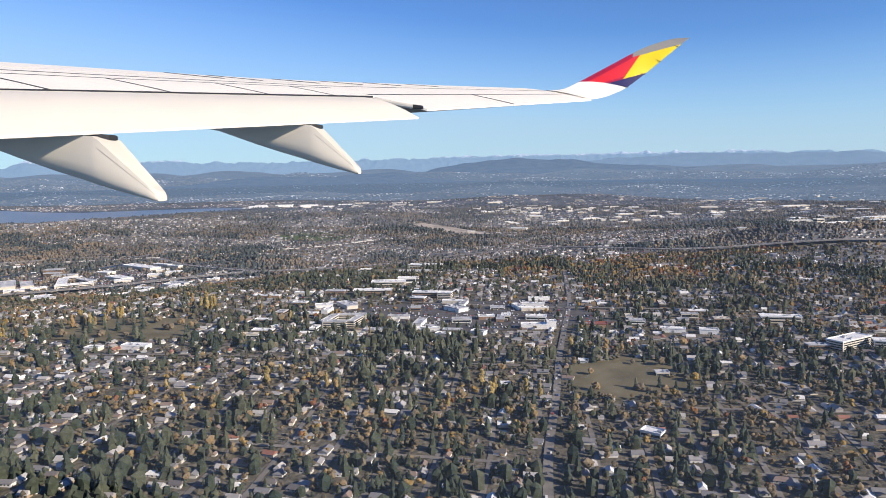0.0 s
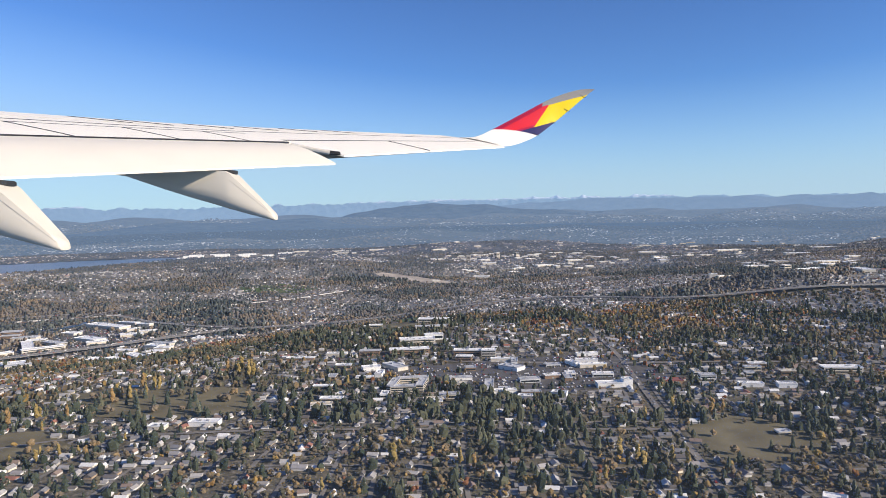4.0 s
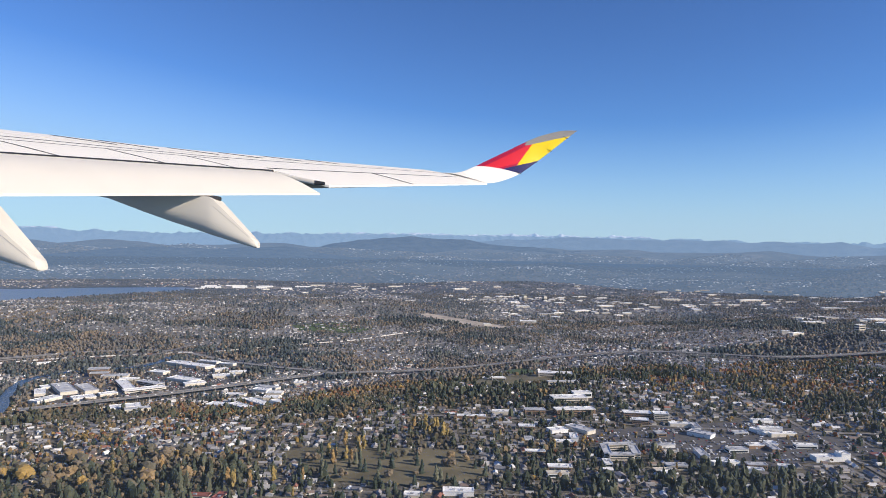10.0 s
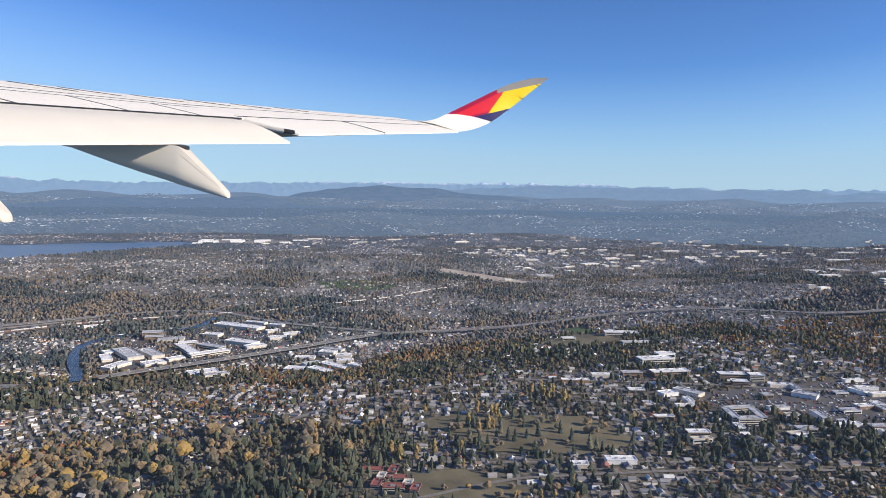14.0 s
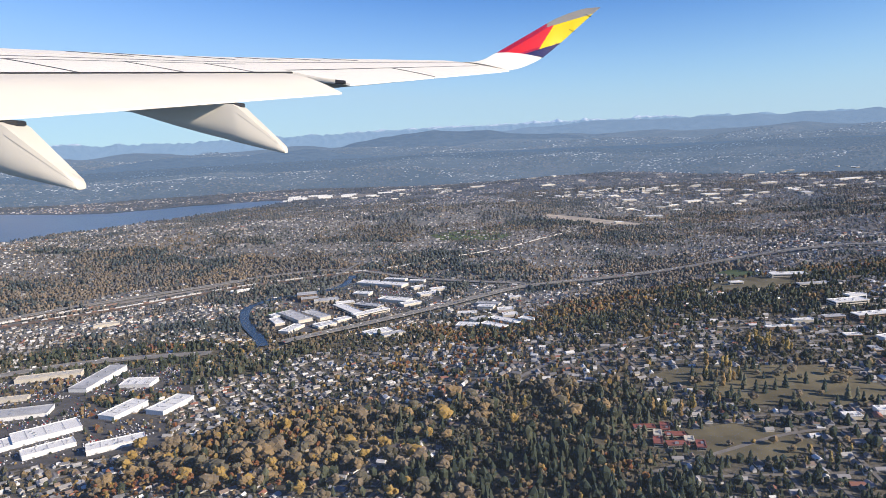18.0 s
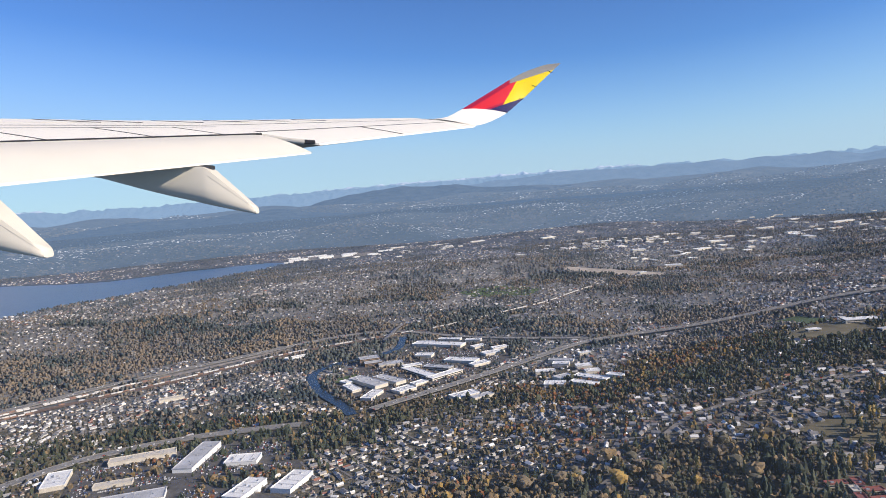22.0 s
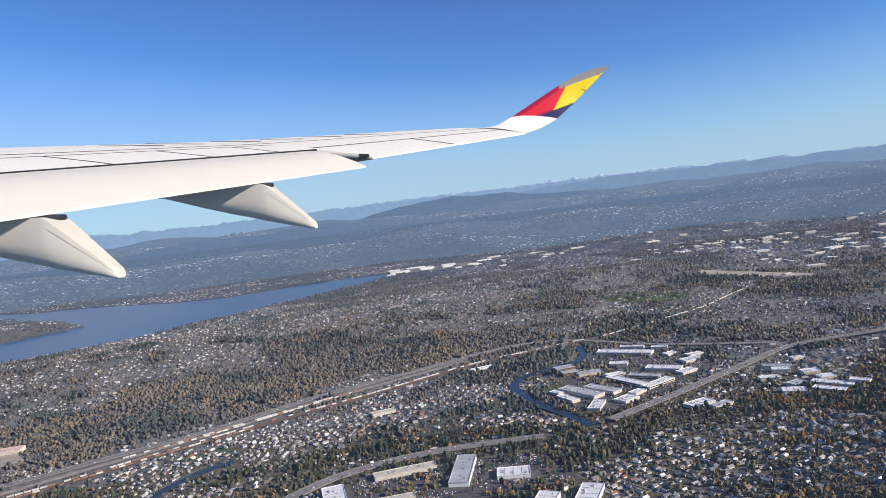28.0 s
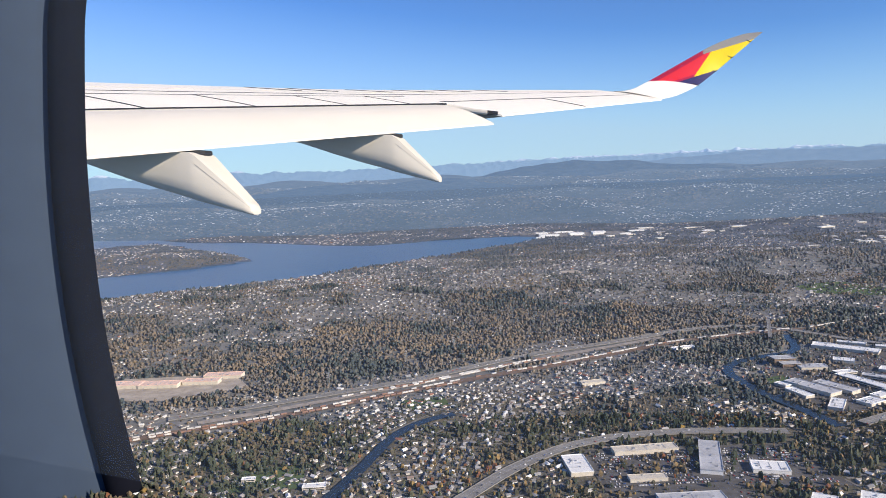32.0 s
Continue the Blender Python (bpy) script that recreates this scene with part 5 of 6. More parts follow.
def autumnal(x, y):
    """The share of broad-leaved trees."""
    d = (x + 1.2) * 0.62 - (y - 1.75) * 0.78
    edge = np.exp(-((d + 0.12) / 0.15) ** 2) * (y < 3.2)
    bank = np.exp(-((segment(x, y, -3.4, 2.8, -1.5, 3.5)) / 0.2) ** 2)
    wood = np.exp(-(segment(x, y, -1.6, 1.45, -1.05, 1.33) / 0.2) ** 2)
    n = 0.5 * grain(x, y, 0.30, 12) + 0.5 * grain(x, y, 0.11, 13)
    return np.clip(0.68 + 2.0 * (n - 0.5) + 0.34 * edge + 0.4 * bank + 0.5 * wood - 0.09 * (1 - smooth(y, 1.1, 1.6)) + 0.08 * smooth(y, 2.0, 2.6), 0.06, 0.95)


def grove(tag, box, closed, loose, seed, con, dec, scale, wide=1.0):
    """Trees over a stretch of land: so many to the hectare in closed woods, and loose among the houses."""
    x, y, r = scatter(*box, closed, seed)
    woods = smooth(wild(x, y), 0.42, 0.74)
    gap = smooth(grain(x, y, 0.045, seed), 0.12, 0.34)
    k = r.uniform(0, 1, len(x)) < (loose * (0.4 + 0.6 * smooth(wild(x, y), 0.1, 0.38)) + (closed - loose) * woods * gap) / closed
    x, y, woods = x[k], y[k], woods[k]
    leafy = r.uniform(0, 1, len(x)) < autumnal(x, y)
    for nm, s, shapes, mt, lb in (("conifers_" + tag, ~leafy, con, M_CONIFER, "dark green firs and cedars among the houses"),
                                  ("broadleaf_trees_" + tag, leafy, dec, M_AUTUMN, "broad-leaved trees in brown and gold autumn leaf")):
        n = int(s.sum())
        # stands farther off take the leaf colours that carry painted haze
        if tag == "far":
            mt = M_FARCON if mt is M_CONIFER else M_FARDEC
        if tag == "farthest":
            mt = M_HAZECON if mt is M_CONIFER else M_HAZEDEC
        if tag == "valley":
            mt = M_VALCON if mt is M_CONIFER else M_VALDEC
        stand = 0.72 + 0.42 * woods[s] + 0.5 * (grain(x[s], y[s], 0.07, 31) - 0.5)
        if nm.startswith("conifers"):
            tall = (7 + 17 * r.uniform(0, 1, n) ** 1.5) * scale * stand
            size = np.minimum(tall * r.uniform(0.62, 0.98, n), 16) * wide
            tint = np.clip(0.7 * grain(x[s], y[s], 0.2, 34) + r.normal(0.15, 0.22, n), 0, 1)
        else:
            tall = (6 + 11 * r.uniform(0, 1, n) ** 1.6) * scale * stand
            size = np.minimum(tall * r.uniform(0.8, 1.25, n), 14) * wide
            tint = np.clip(0.9 * grain(x[s], y[s], 0.24, 33) + r.normal(0.07, 0.23, n), 0, 1)
        low = np.interp(y[s], [5.0, 9.0], [1.0, 0.5])
        size, tall = size * low ** 0.5, tall * low
        tagged(gather(nm, shapes, x[s], y[s], size, tall, r.uniform(0, 6.28, n), tint, mt, 0.3, tag in ("valley", "far", "farthest")), lb, "trees", kind="stuff")


grove("near", (-3.2, 1.6, 0.5, 1.38), 100, 80, 101, CON_N, DEC_N, 1.2)
grove("middle", (-3.4, 2.8, 1.38, 2.3), 104, 74, 102, CON_M, DEC_M, 1.04)
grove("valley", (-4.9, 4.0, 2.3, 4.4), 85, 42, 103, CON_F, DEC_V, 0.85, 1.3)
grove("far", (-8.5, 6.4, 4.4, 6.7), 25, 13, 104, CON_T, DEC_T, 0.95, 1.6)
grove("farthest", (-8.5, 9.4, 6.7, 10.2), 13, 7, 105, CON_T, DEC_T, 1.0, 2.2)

# the wooded, built-up plain in the distance
r = np.random.RandomState(77)
n = 42000
az, rr = r.uniform(-50, 60, n), 32.5 + 25.5 * r.uniform(0, 1, n) ** 0.8
fx, fy = MID[0] * K + rr * np.sin(np.radians(az)), MID[1] * K + rr * np.cos(np.radians(az))
fz = beyond(fx, fy, rr)
kind = r.uniform(0, 1, n)
town = 0.6 * grain(fx, fy, 2.2, 41) + 0.4 * grain(fx, fy, 0.8, 42)
isle = (kind < 0.72) & (town > 0.5)
# woods and roofs emit a blue veil that imitates haze
M_FARWOOD, M_FARTOWN = Mat("haze_glow_woods", 1.0, spec=0.0), Mat("haze_glow_roofs", 1.0, spec=0.0)
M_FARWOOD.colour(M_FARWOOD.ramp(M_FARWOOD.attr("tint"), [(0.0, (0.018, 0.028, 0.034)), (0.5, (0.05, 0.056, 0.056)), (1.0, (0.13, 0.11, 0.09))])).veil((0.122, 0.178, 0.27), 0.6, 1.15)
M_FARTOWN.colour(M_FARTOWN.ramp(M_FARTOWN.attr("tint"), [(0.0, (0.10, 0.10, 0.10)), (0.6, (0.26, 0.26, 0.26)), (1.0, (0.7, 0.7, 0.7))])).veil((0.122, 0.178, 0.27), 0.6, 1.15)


def spread(name, shape, s, wide, tall, material, label):
    pv, pf = shape
    m = int(s.sum())
    c, q = np.cos(r.uniform(0, 6.28, m))[:, None], np.sin(r.uniform(0, 6.28, m))[:, None]
    w, h = r.uniform(*wide, m)[:, None], r.uniform(*tall, m)[:, None]
    v = np.stack([fx[s][:, None] + pv[None, :, 0] * w, fy[s][:, None] + pv[None, :, 1] * w, fz[s][:, None] + pv[None, :, 2] * h - 0.01], -1)
    f = (pf[None] + (np.arange(m) * len(pv))[:, None, None]).reshape(-1, pf.shape[1])
    return tagged(arrays(name, v.reshape(-1, 3), f, material, False, np.repeat(r.uniform(0, 1, m), len(pv))), label, "distance", kind="stuff")


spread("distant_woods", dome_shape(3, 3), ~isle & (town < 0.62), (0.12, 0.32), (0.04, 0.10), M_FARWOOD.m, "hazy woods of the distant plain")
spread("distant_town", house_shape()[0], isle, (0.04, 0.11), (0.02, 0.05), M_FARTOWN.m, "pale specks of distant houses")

# trees that stand out one by one
TREES = []
for k in range(4):
    v, f = conifer_shape(200 + k, 7, 9)
    TREES.append(("fir_tree", mesh_of("crown", v, f, by_object("fir_needles", [(0.0, CONIFER[0][1]), (0.5, CONIFER[1][1]), (0.8, CONIFER[2][1])], 0.9) if k == 0 else bpy.data.materials["fir_needles"]), "tall dark green fir tree", 22, 0.52))
for k in range(4):
    v, f = clump_shape(300 + k, 9)
    TREES.append(("autumn_tree", mesh_of("crown", v, f, by_object("golden_leaves", [(0.0, AUTUMN[1][1]), (0.3, AUTUMN[2][1]), (0.6, AUTUMN[3][1]), (0.85, AUTUMN[4][1])], 0.9) if k == 0 else bpy.data.materials["golden_leaves"]), "broad tree in golden brown autumn leaf", 15, 0.95))
for k in range(2):
    v, f = clump_shape(400 + k, 7, 1, True)
    TREES.append(("poplar_tree", mesh_of("crown", v, f, by_object("yellow_poplar_leaves", [(0.0, (0.27, 0.20, 0.07)), (0.5, (0.34, 0.25, 0.09)), (0.8, (0.29, 0.19, 0.08))], 0.9) if k == 0 else bpy.data.materials["yellow_poplar_leaves"]), "tall yellow poplar in autumn leaf", 24, 0.42))
tv, tf = np.array([(0.03 * math.cos(a) * (1 if z == 0 else 0.5), 0.03 * math.sin(a) * (1 if z == 0 else 0.5), z) for z in (0, 0.55) for a in np.arange(5) * 1.2566]), np.array([(i, (i + 1) % 5, 5 + (i + 1) % 5, 5 + i) for i in range(5)])
TRUNK = mesh_of("trunk", tv, tf, M_BARK)


def lone_tree(kind, x, y, scale):
    nm, me, lb, tall, wide = TREES[kind]
    root = tagged(new(nm), lb, "tree")
    root.location = up(x, y, -0.2)
    root.rotation_euler = (0, 0, random.uniform(0, 6.28))
    s = tall * scale * g
    for pn, m, sc in (("trunk", TRUNK, (s * 0.6, s * 0.6, s)), ("crown", me, (s * wide, s * wide, s))):
        o = new(pn, m)
        o.parent = root
        o.scale = sc


r = np.random.RandomState(9)
for cx, cy, n, sp in ((-0.53, 1.55, 7, 0.02), (-0.50, 1.50, 4, 0.015), (-0.70, 1.375, 6, 0.03), (-0.68, 1.45, 5, 0.02), (-1.02, 1.33, 6, 0.03), (-0.84, 1.25, 5, 0.03), (0.06, 0.9, 5, 0.03), (-0.2, 0.95, 5, 0.04), (0.22, 1.1, 4, 0.03)):
    for _ in range(n):
        lone_tree(8 + r.randint(2), cx + r.normal(0, sp), cy + r.normal(0, sp * 0.6), r.uniform(0.9, 1.5))
for _ in range(80):
    x, y = r.uniform(-0.82, -0.46), r.uniform(1.2, 1.47)
    if inside(x, y, PARK):
        lone_tree(r.randint(6), x, y, r.uniform(0.7, 1.25))
for _ in range(170):
    x = r.uniform(-1.5, 0.6)
    y = r.uniform(0.55, 1.25)
    if free(np.array([x]), np.array([y]))[0] and in_view(np.array([x]), np.array([y]))[0]:
        lone_tree(r.randint(8), x, y, r.uniform(0.7, 1.15))
for _ in range(120):
    x = r.uniform(-1.75, -1.2)
    lone_tree(4 + r.randint(4), x, r.uniform(1.03, 1.2) - 0.55 * (x + 1.2) + r.normal(0, 0.05), r.uniform(1.2, 1.9))
for _ in range(70):
    x, y = r.uniform(-1.6, -0.95), r.uniform(1.22, 1.50)
    lone_tree(4 + r.randint(4), x, y, r.uniform(1.3, 2.2))

# ---- along the roads and the railway ----


def walk_line(pts, step, start=0.0):
    """Places and headings every step kilometres along a line."""
    out, carry = [], start
    for (ax, ay), (bx, by) in zip(pts[:-1], pts[1:]):
        n = math.hypot(bx - ax, by - ay)
        d = carry
        while d < n:
            out.append((ax + (bx - ax) * d / n, ay + (by - ay) * d / n, math.atan2(by - ay, bx - ax)))
            d += step
        carry = d - n
    return out


WAGON = []
for nm, c in (("white_container", (0.62, 0.60, 0.57)), ("rust_container", (0.25, 0.155, 0.12)), ("grey_container", (0.5, 0.5, 0.5))):
    bm = bmesh.new()
    cuboid(bm, 17 * g, 3.2 * g, 3.4 * g, (0, 0, 1.2 * g))
    cuboid(bm, 18 * g, 2.6 * g, 0.9 * g, (0, 0, 0.3 * g))
    me = bpy.data.meshes.new("wagon")
    bm.to_mesh(me)
    bm.free()
    me.materials.append(plain(nm, c, 0.7))
    WAGON.append(me)


def train(pts, shift, first, count, pick, label):
    root = tagged(new("freight_train"), label, "train")
    spots = walk_line(dense(pts), 0.0195)[first:first + count]
    root.location = up(spots[0][0], spots[0][1], 0)
    r = random.Random(count)
    for x, y, a in spots:
        if r.random() < 0.22:
            continue
        o = new("wagon", WAGON[r.choice(pick)])
        o.parent = root
        px, py = x - math.sin(a) * shift / 1000, y + math.cos(a) * shift / 1000
        o.matrix_parent_inverse = Matrix.Translation(-root.location)
        o.location = up(px, py, 2.4)
        o.rotation_euler = (0, 0, a)


train(RAIL, 8, 42, 150, (0, 1, 2, 2), "long freight train of white, grey and rust-red containers")
train(RAIL, -12, 60, 60, (1, 1, 0), "freight train of rust-red and white containers")
train(RAIL[9:], 0, 3, 60, (0, 0, 2), "train of pale wagons on the line through the woods")
train(RAIL_B, 4, 22, 38, (0, 2, 1), "row of pale railway wagons in a siding")
train(RAIL_B, -8, 30, 34, (0, 1, 2), "row of mixed railway wagons in a siding")

bm = bmesh.new()
cuboid(bm, 26 * g, 2.2 * g, 1.6 * g, (0, 0, 9.4 * g))
for s in (-7, 7):
    cuboid(bm, 2.2 * g, 2.2 * g, 12 * g, (s * g, 0, -2.5 * g))
PIER = bpy.data.meshes.new("viaduct_pier")
bm.to_mesh(PIER)
bm.free()
PIER.materials.append(M_CONCRETE)
viaduct = bpy.data.objects["freeway_main"]
for x, y, a in walk_line(dense(FWY_M), 0.034)[6:44]:
    o = new("viaduct_pier", PIER)
    o.parent = viaduct
    o.location = up(x, y, -0.6)
    o.rotation_euler = (0, 0, a + math.pi / 2)
for nm, pts, half, tall in (("freeway_main", FWY_M, 15, 11), ("freeway_lower", FWY_L, 17, 4), ("freeway_north", FWY_N, 17, 3.5)):
    for s in (-half, half):
        bm = bmesh.new()
        ribbon(bm, dense(pts), 0.9, tall + 1.1, s)
        top = bm.faces[:]
        low = bmesh.ops.extrude_face_region(bm, geom=top)
        for v in [e for e in low["geom"] if isinstance(e, bmesh.types.BMVert)]:
            v.co.z -= 2.4 * g
        bmesh.ops.recalc_face_normals(bm, faces=bm.faces[:])
        part("parapet", bm, plain("parapet_concrete", (0.22, 0.21, 0.20), 0.9) if "parapet_concrete" not in bpy.data.materials else bpy.data.materials["parapet_concrete"], bpy.data.objects[nm])

# the bridge over railway and river
bridge = tagged(new("road_bridge"), "pale concrete bridge over railway and river", "bridge")
bridge.location = up(-1.40, 3.2, 0)
ends = [(-1.452, 3.075), (-1.345, 3.385)]
for nm, w, z, mt in (("deck", 13, 12, M_CONCRETE), ("rail", 0.7, 13.4, M_STEEL), ("rail", 0.7, 13.4, M_STEEL)):
    bm = bmesh.new()
    ribbon(bm, [(ends[0][0] + (ends[1][0] - ends[0][0]) * i / 8, ends[0][1] + (ends[1][1] - ends[0][1]) * i / 8) for i in range(9)], w, z, 0 if nm == "deck" else (6.3 if bridge.children and bridge.children[-1].name.startswith("rail") else -6.3), z / 1000 + 0.002)
    o = part(nm, bm, mt, bridge)
    o.matrix_parent_inverse = Matrix.Translation(-bridge.location)
for i in range(1, 8):
    x, y = ends[0][0] + (ends[1][0] - ends[0][0]) * i / 8, ends[0][1] + (ends[1][1] - ends[0][1]) * i / 8
    bm = bmesh.new()
    cuboid(bm, 8 * g, 2 * g, 14.5 * g, (0, 0, 0), -0.33)
    o = part("pillar", bm, M_CONCRETE, bridge)
    o.matrix_parent_inverse = Matrix.Translation(-bridge.location)
    o.location = (x * K, y * K, -0.0005 * K)

# cars on the roads and in the car parks
CAR = (np.array([(sx * 0.5, sy * 0.21, z) for z in (0.1, 0.55) for sx, sy in ((-1, -1), (1, -1), (1, 1), (-1, 1))] + [(sx * 0.28 - 0.03, sy * 0.18, 1.0) for sx, sy in ((-1, -1), (1, -1), (1, 1), (-1, 1))]),
       np.array([(0, 1, 5), (0, 5, 4), (1, 2, 6), (1, 6, 5), (2, 3, 7), (2, 7, 6), (3, 0, 4), (3, 4, 7), (4, 5, 9), (4, 9, 8), (5, 6, 10), (5, 10, 9), (6, 7, 11), (6, 11, 10), (7, 4, 8), (7, 8, 11), (8, 9, 10), (8, 10, 11)]))
r = np.random.RandomState(31)


def cars(name, x, y, a, lift, label):
    x, y, a = np.array(x), np.array(y), np.array(a)
    n = len(x)
    ob = gather(name, [CAR], x, y, r.uniform(4.3, 6.0, n), r.uniform(1.5, 2.1, n), a, r.uniform(0, 1, n), M_CARS, -lift)
    return tagged(ob, label, "cars", kind="stuff")


for nm, pts, lift, wide in (("freeway_main", FWY_M, 11.2, 11), ("freeway_lower", FWY_L, 4.2, 12), ("freeway_north", FWY_N, 3.7, 12), ("arterial", ROAD_B, 1.6, 4), ("main_road", ROAD_A, 1.6, 3)):
    s = [q for q in walk_line(dense(pts), 0.017) if r.uniform() < 0.6]
    off = r.choice([-1, 1], len(s)) * r.uniform(0.25, 1.0, len(s)) * wide / 1000
    cars("cars_on_" + nm, [q[0] - math.sin(q[2]) * o for q, o in zip(s, off)], [q[1] + math.cos(q[2]) * o for q, o in zip(s, off)], [q[2] for q in s], lift, "cars and lorries on the road")


def lot(name, poly, ang, keep):
    xs, ys = [p[0] for p in poly], [p[1] for p in poly]
    cx, cy = (min(xs) + max(xs)) / 2, (min(ys) + max(ys)) / 2
    u, v = np.meshgrid(np.arange(-0.4, 0.4, 0.0031), np.arange(-0.4, 0.4, 0.0125))
    x, y = cx + u * math.cos(ang) - v * math.sin(ang), cy + u * math.sin(ang) + v * math.cos(ang)
    k = inside(x, y, poly) & free(x, y) & (r.uniform(0, 1, x.shape) < keep * waves(x, y, 0.12, 5))
    n = int(k.sum())
    cars(name, x[k], y[k], np.full(n, ang + math.pi / 2), 1.2, "rows of parked cars on asphalt")


lot("parked_cars_mall", [(-2.25, 2.04), (-1.80, 2.08), (-1.76, 1.88), (-2.22, 1.86)], 0.1, 0.75)
lot("parked_cars_business_park", [(-1.62, 2.56), (-1.48, 2.78), (-1.2, 2.95), (-1.04, 2.84), (-1.1, 2.62), (-1.3, 2.42), (-1.5, 2.34)], -0.5, 0.45)
lot("parked_cars_town", [(-0.28, 1.53), (0.25, 1.56), (0.3, 1.33), (0.0, 1.27), (-0.14, 1.37)], 0.0, 0.4)
lot("parked_cars_warehouses", [(-2.18, 1.82), (-1.98, 1.84), (-1.76, 1.66), (-1.72, 1.52), (-2.0, 1.52), (-2.18, 1.62)], 0.6, 0.5)

# power line towers on the wooded bank
for x, y in ((-2.78, 2.86), (-2.62, 3.06), (-2.44, 3.26), (-2.3, 3.42), (-3.0, 2.62), (-3.2, 2.42)):
    root = tagged(new("power_pylon"), "grey lattice power line tower", "pylon", "towers of the power line")
    root.location = up(x, y, -0.2)
    for sx, sy in ((-1, -1), (1, -1), (1, 1), (-1, 1)):
        bm = bmesh.new()
        a, b = Vector((sx * 4.5, sy * 4.5, 0)) * g, Vector((sx * 0.6, sy * 0.6, 48)) * g
        for p, q in ((a, b),):
            vs = [bm.verts.new(p + Vector(o) * g) for o in ((-0.4, -0.4, 0), (0.4, -0.4, 0), (0, 0.5, 0))] + [bm.verts.new(q + Vector(o) * g) for o in ((-0.3, -0.3, 0), (0.3, -0.3, 0), (0, 0.4, 0))]
            for i in range(3):
                bm.faces.new((vs[i], vs[(i + 1) % 3], vs[3 + (i + 1) % 3], vs[3 + i]))
        part("leg", bm, M_STEEL, root)
    for z, w in ((30, 16), (37, 20), (44, 14)):
        bm = bmesh.new()
        cuboid(bm, w * g, 0.9 * g, 0.8 * g, (0, 0, z * g), 0.7)
        part("crossarm", bm, M_STEEL, root)

# more trees about the parks
r = np.random.RandomState(19)
for _ in range(26):
    a, d = r.uniform(0, 6.28), r.uniform(0.05, 0.095)
    lone_tree(r.randint(8), 0.262 + d * math.cos(a), 0.98 + d * math.sin(a), r.uniform(0.6, 1.1))
for _ in range(14):
    lone_tree(8 + r.randint(2), r.uniform(-1.2, 0.1), r.uniform(0.8, 1.5), r.uniform(0.7, 1.1))
for _ in range(24):
    lone_tree(4 + r.randint(6), r.uniform(-0.9, -0.6), r.uniform(1.05, 1.15), r.uniform(0.6, 1.1))

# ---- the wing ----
# Its own axes: forward, outboard and up, from one eye place; shaped to fit the camera's view.
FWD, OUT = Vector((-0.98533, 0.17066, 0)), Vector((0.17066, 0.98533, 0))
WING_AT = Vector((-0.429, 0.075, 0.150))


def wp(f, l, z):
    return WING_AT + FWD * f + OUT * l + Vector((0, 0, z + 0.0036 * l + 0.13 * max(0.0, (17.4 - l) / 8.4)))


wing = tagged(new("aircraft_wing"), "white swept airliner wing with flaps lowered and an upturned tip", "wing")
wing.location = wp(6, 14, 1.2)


def wpart(name, bm, material, label="", sharp=28):
    bm.normal_update()
    ob = part(name, bm, material, wing, label)
    for p in ob.data.polygons:
        p.use_smooth = True
    ob.data.set_sharp_from_angle(angle=radians(sharp))
    ob.matrix_parent_inverse = Matrix.Translation(-wing.location)
    return ob


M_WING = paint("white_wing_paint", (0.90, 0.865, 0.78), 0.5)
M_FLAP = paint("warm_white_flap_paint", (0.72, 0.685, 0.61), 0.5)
M_FAIR = paint("grey_white_fairing_paint", (0.66, 0.62, 0.54), 0.55, 0.1)
M_BLACK = paint("black_rubber_and_gap_shade", (0.02, 0.02, 0.022), 0.7)
M_RED, M_CRIMSON = paint("red_tip_paint", (0.72, 0.02, 0.035), 0.35), paint("crimson_tip_paint", (0.38, 0.005, 0.045), 0.35)
M_YELLOW, M_NAVY, M_GREYTIP = paint("yellow_tip_paint", (0.85, 0.62, 0.0), 0.35), paint("navy_tip_paint", (0.010, 0.007, 0.095), 0.6), paint("grey_tip_paint", (0.27, 0.26, 0.245), 0.45)


def te(l):
    return 10.867 - 0.45 * l


def chord(l):
    return 8.81 - 0.23 * l


def skin(l, c, lower=False):
    """A point of the fixed wing: l outboard, c from the trailing edge (0) to the leading edge (1)."""
    zt = 1.287 + 0.093 * (l - 17.5)
    ch = chord(l)
    g = 1.38 * c - 0.38 * c * c
    z = zt + (0.2 + 0.018 * max(0, min(1, (19 - l) / 8))) * ch * g
    if c > 0.86:
        z -= 0.012 * ch * ((c - 0.86) / 0.14) ** 2.5
    if lower:
        z -= 0.02 + 0.11 * ch * math.sin(math.pi * min(1, c * 0.96 + 0.02)) ** 0.7
    return wp(te(l) + c * ch, l, z)


def patch(rows, thick=0.0):
    """A bmesh over a grid of points; thick adds a lower side and edges."""
    bm = bmesh.new()
    n, m = len(rows), len(rows[0])
    top = [[bm.verts.new(p) for p in row] for row in rows]
    for i in range(n - 1):
        for j in range(m - 1):
            bm.faces.new((top[i][j], top[i][j + 1], top[i + 1][j + 1], top[i + 1][j]))
    if thick:
        low = [[bm.verts.new(p - Vector((0, 0, thick))) for p in row] for row in rows]
        for i in range(n - 1):
            for j in range(m - 1):
                bm.faces.new((low[i][j], low[i + 1][j], low[i + 1][j + 1], low[i][j + 1]))
        ring = [(0, j) for j in range(m)] + [(i, m - 1) for i in range(1, n)] + [(n - 1, j) for j in range(m - 2, -1, -1)] + [(i, 0) for i in range(n - 2, 0, -1)]
        for (a, b), (c, d) in zip(ring, ring[1:] + ring[:1]):
            bm.faces.new((top[a][b], low[a][b], low[c][d], top[c][d]))
    bmesh.ops.recalc_face_normals(bm, faces=bm.faces[:])
    return bm


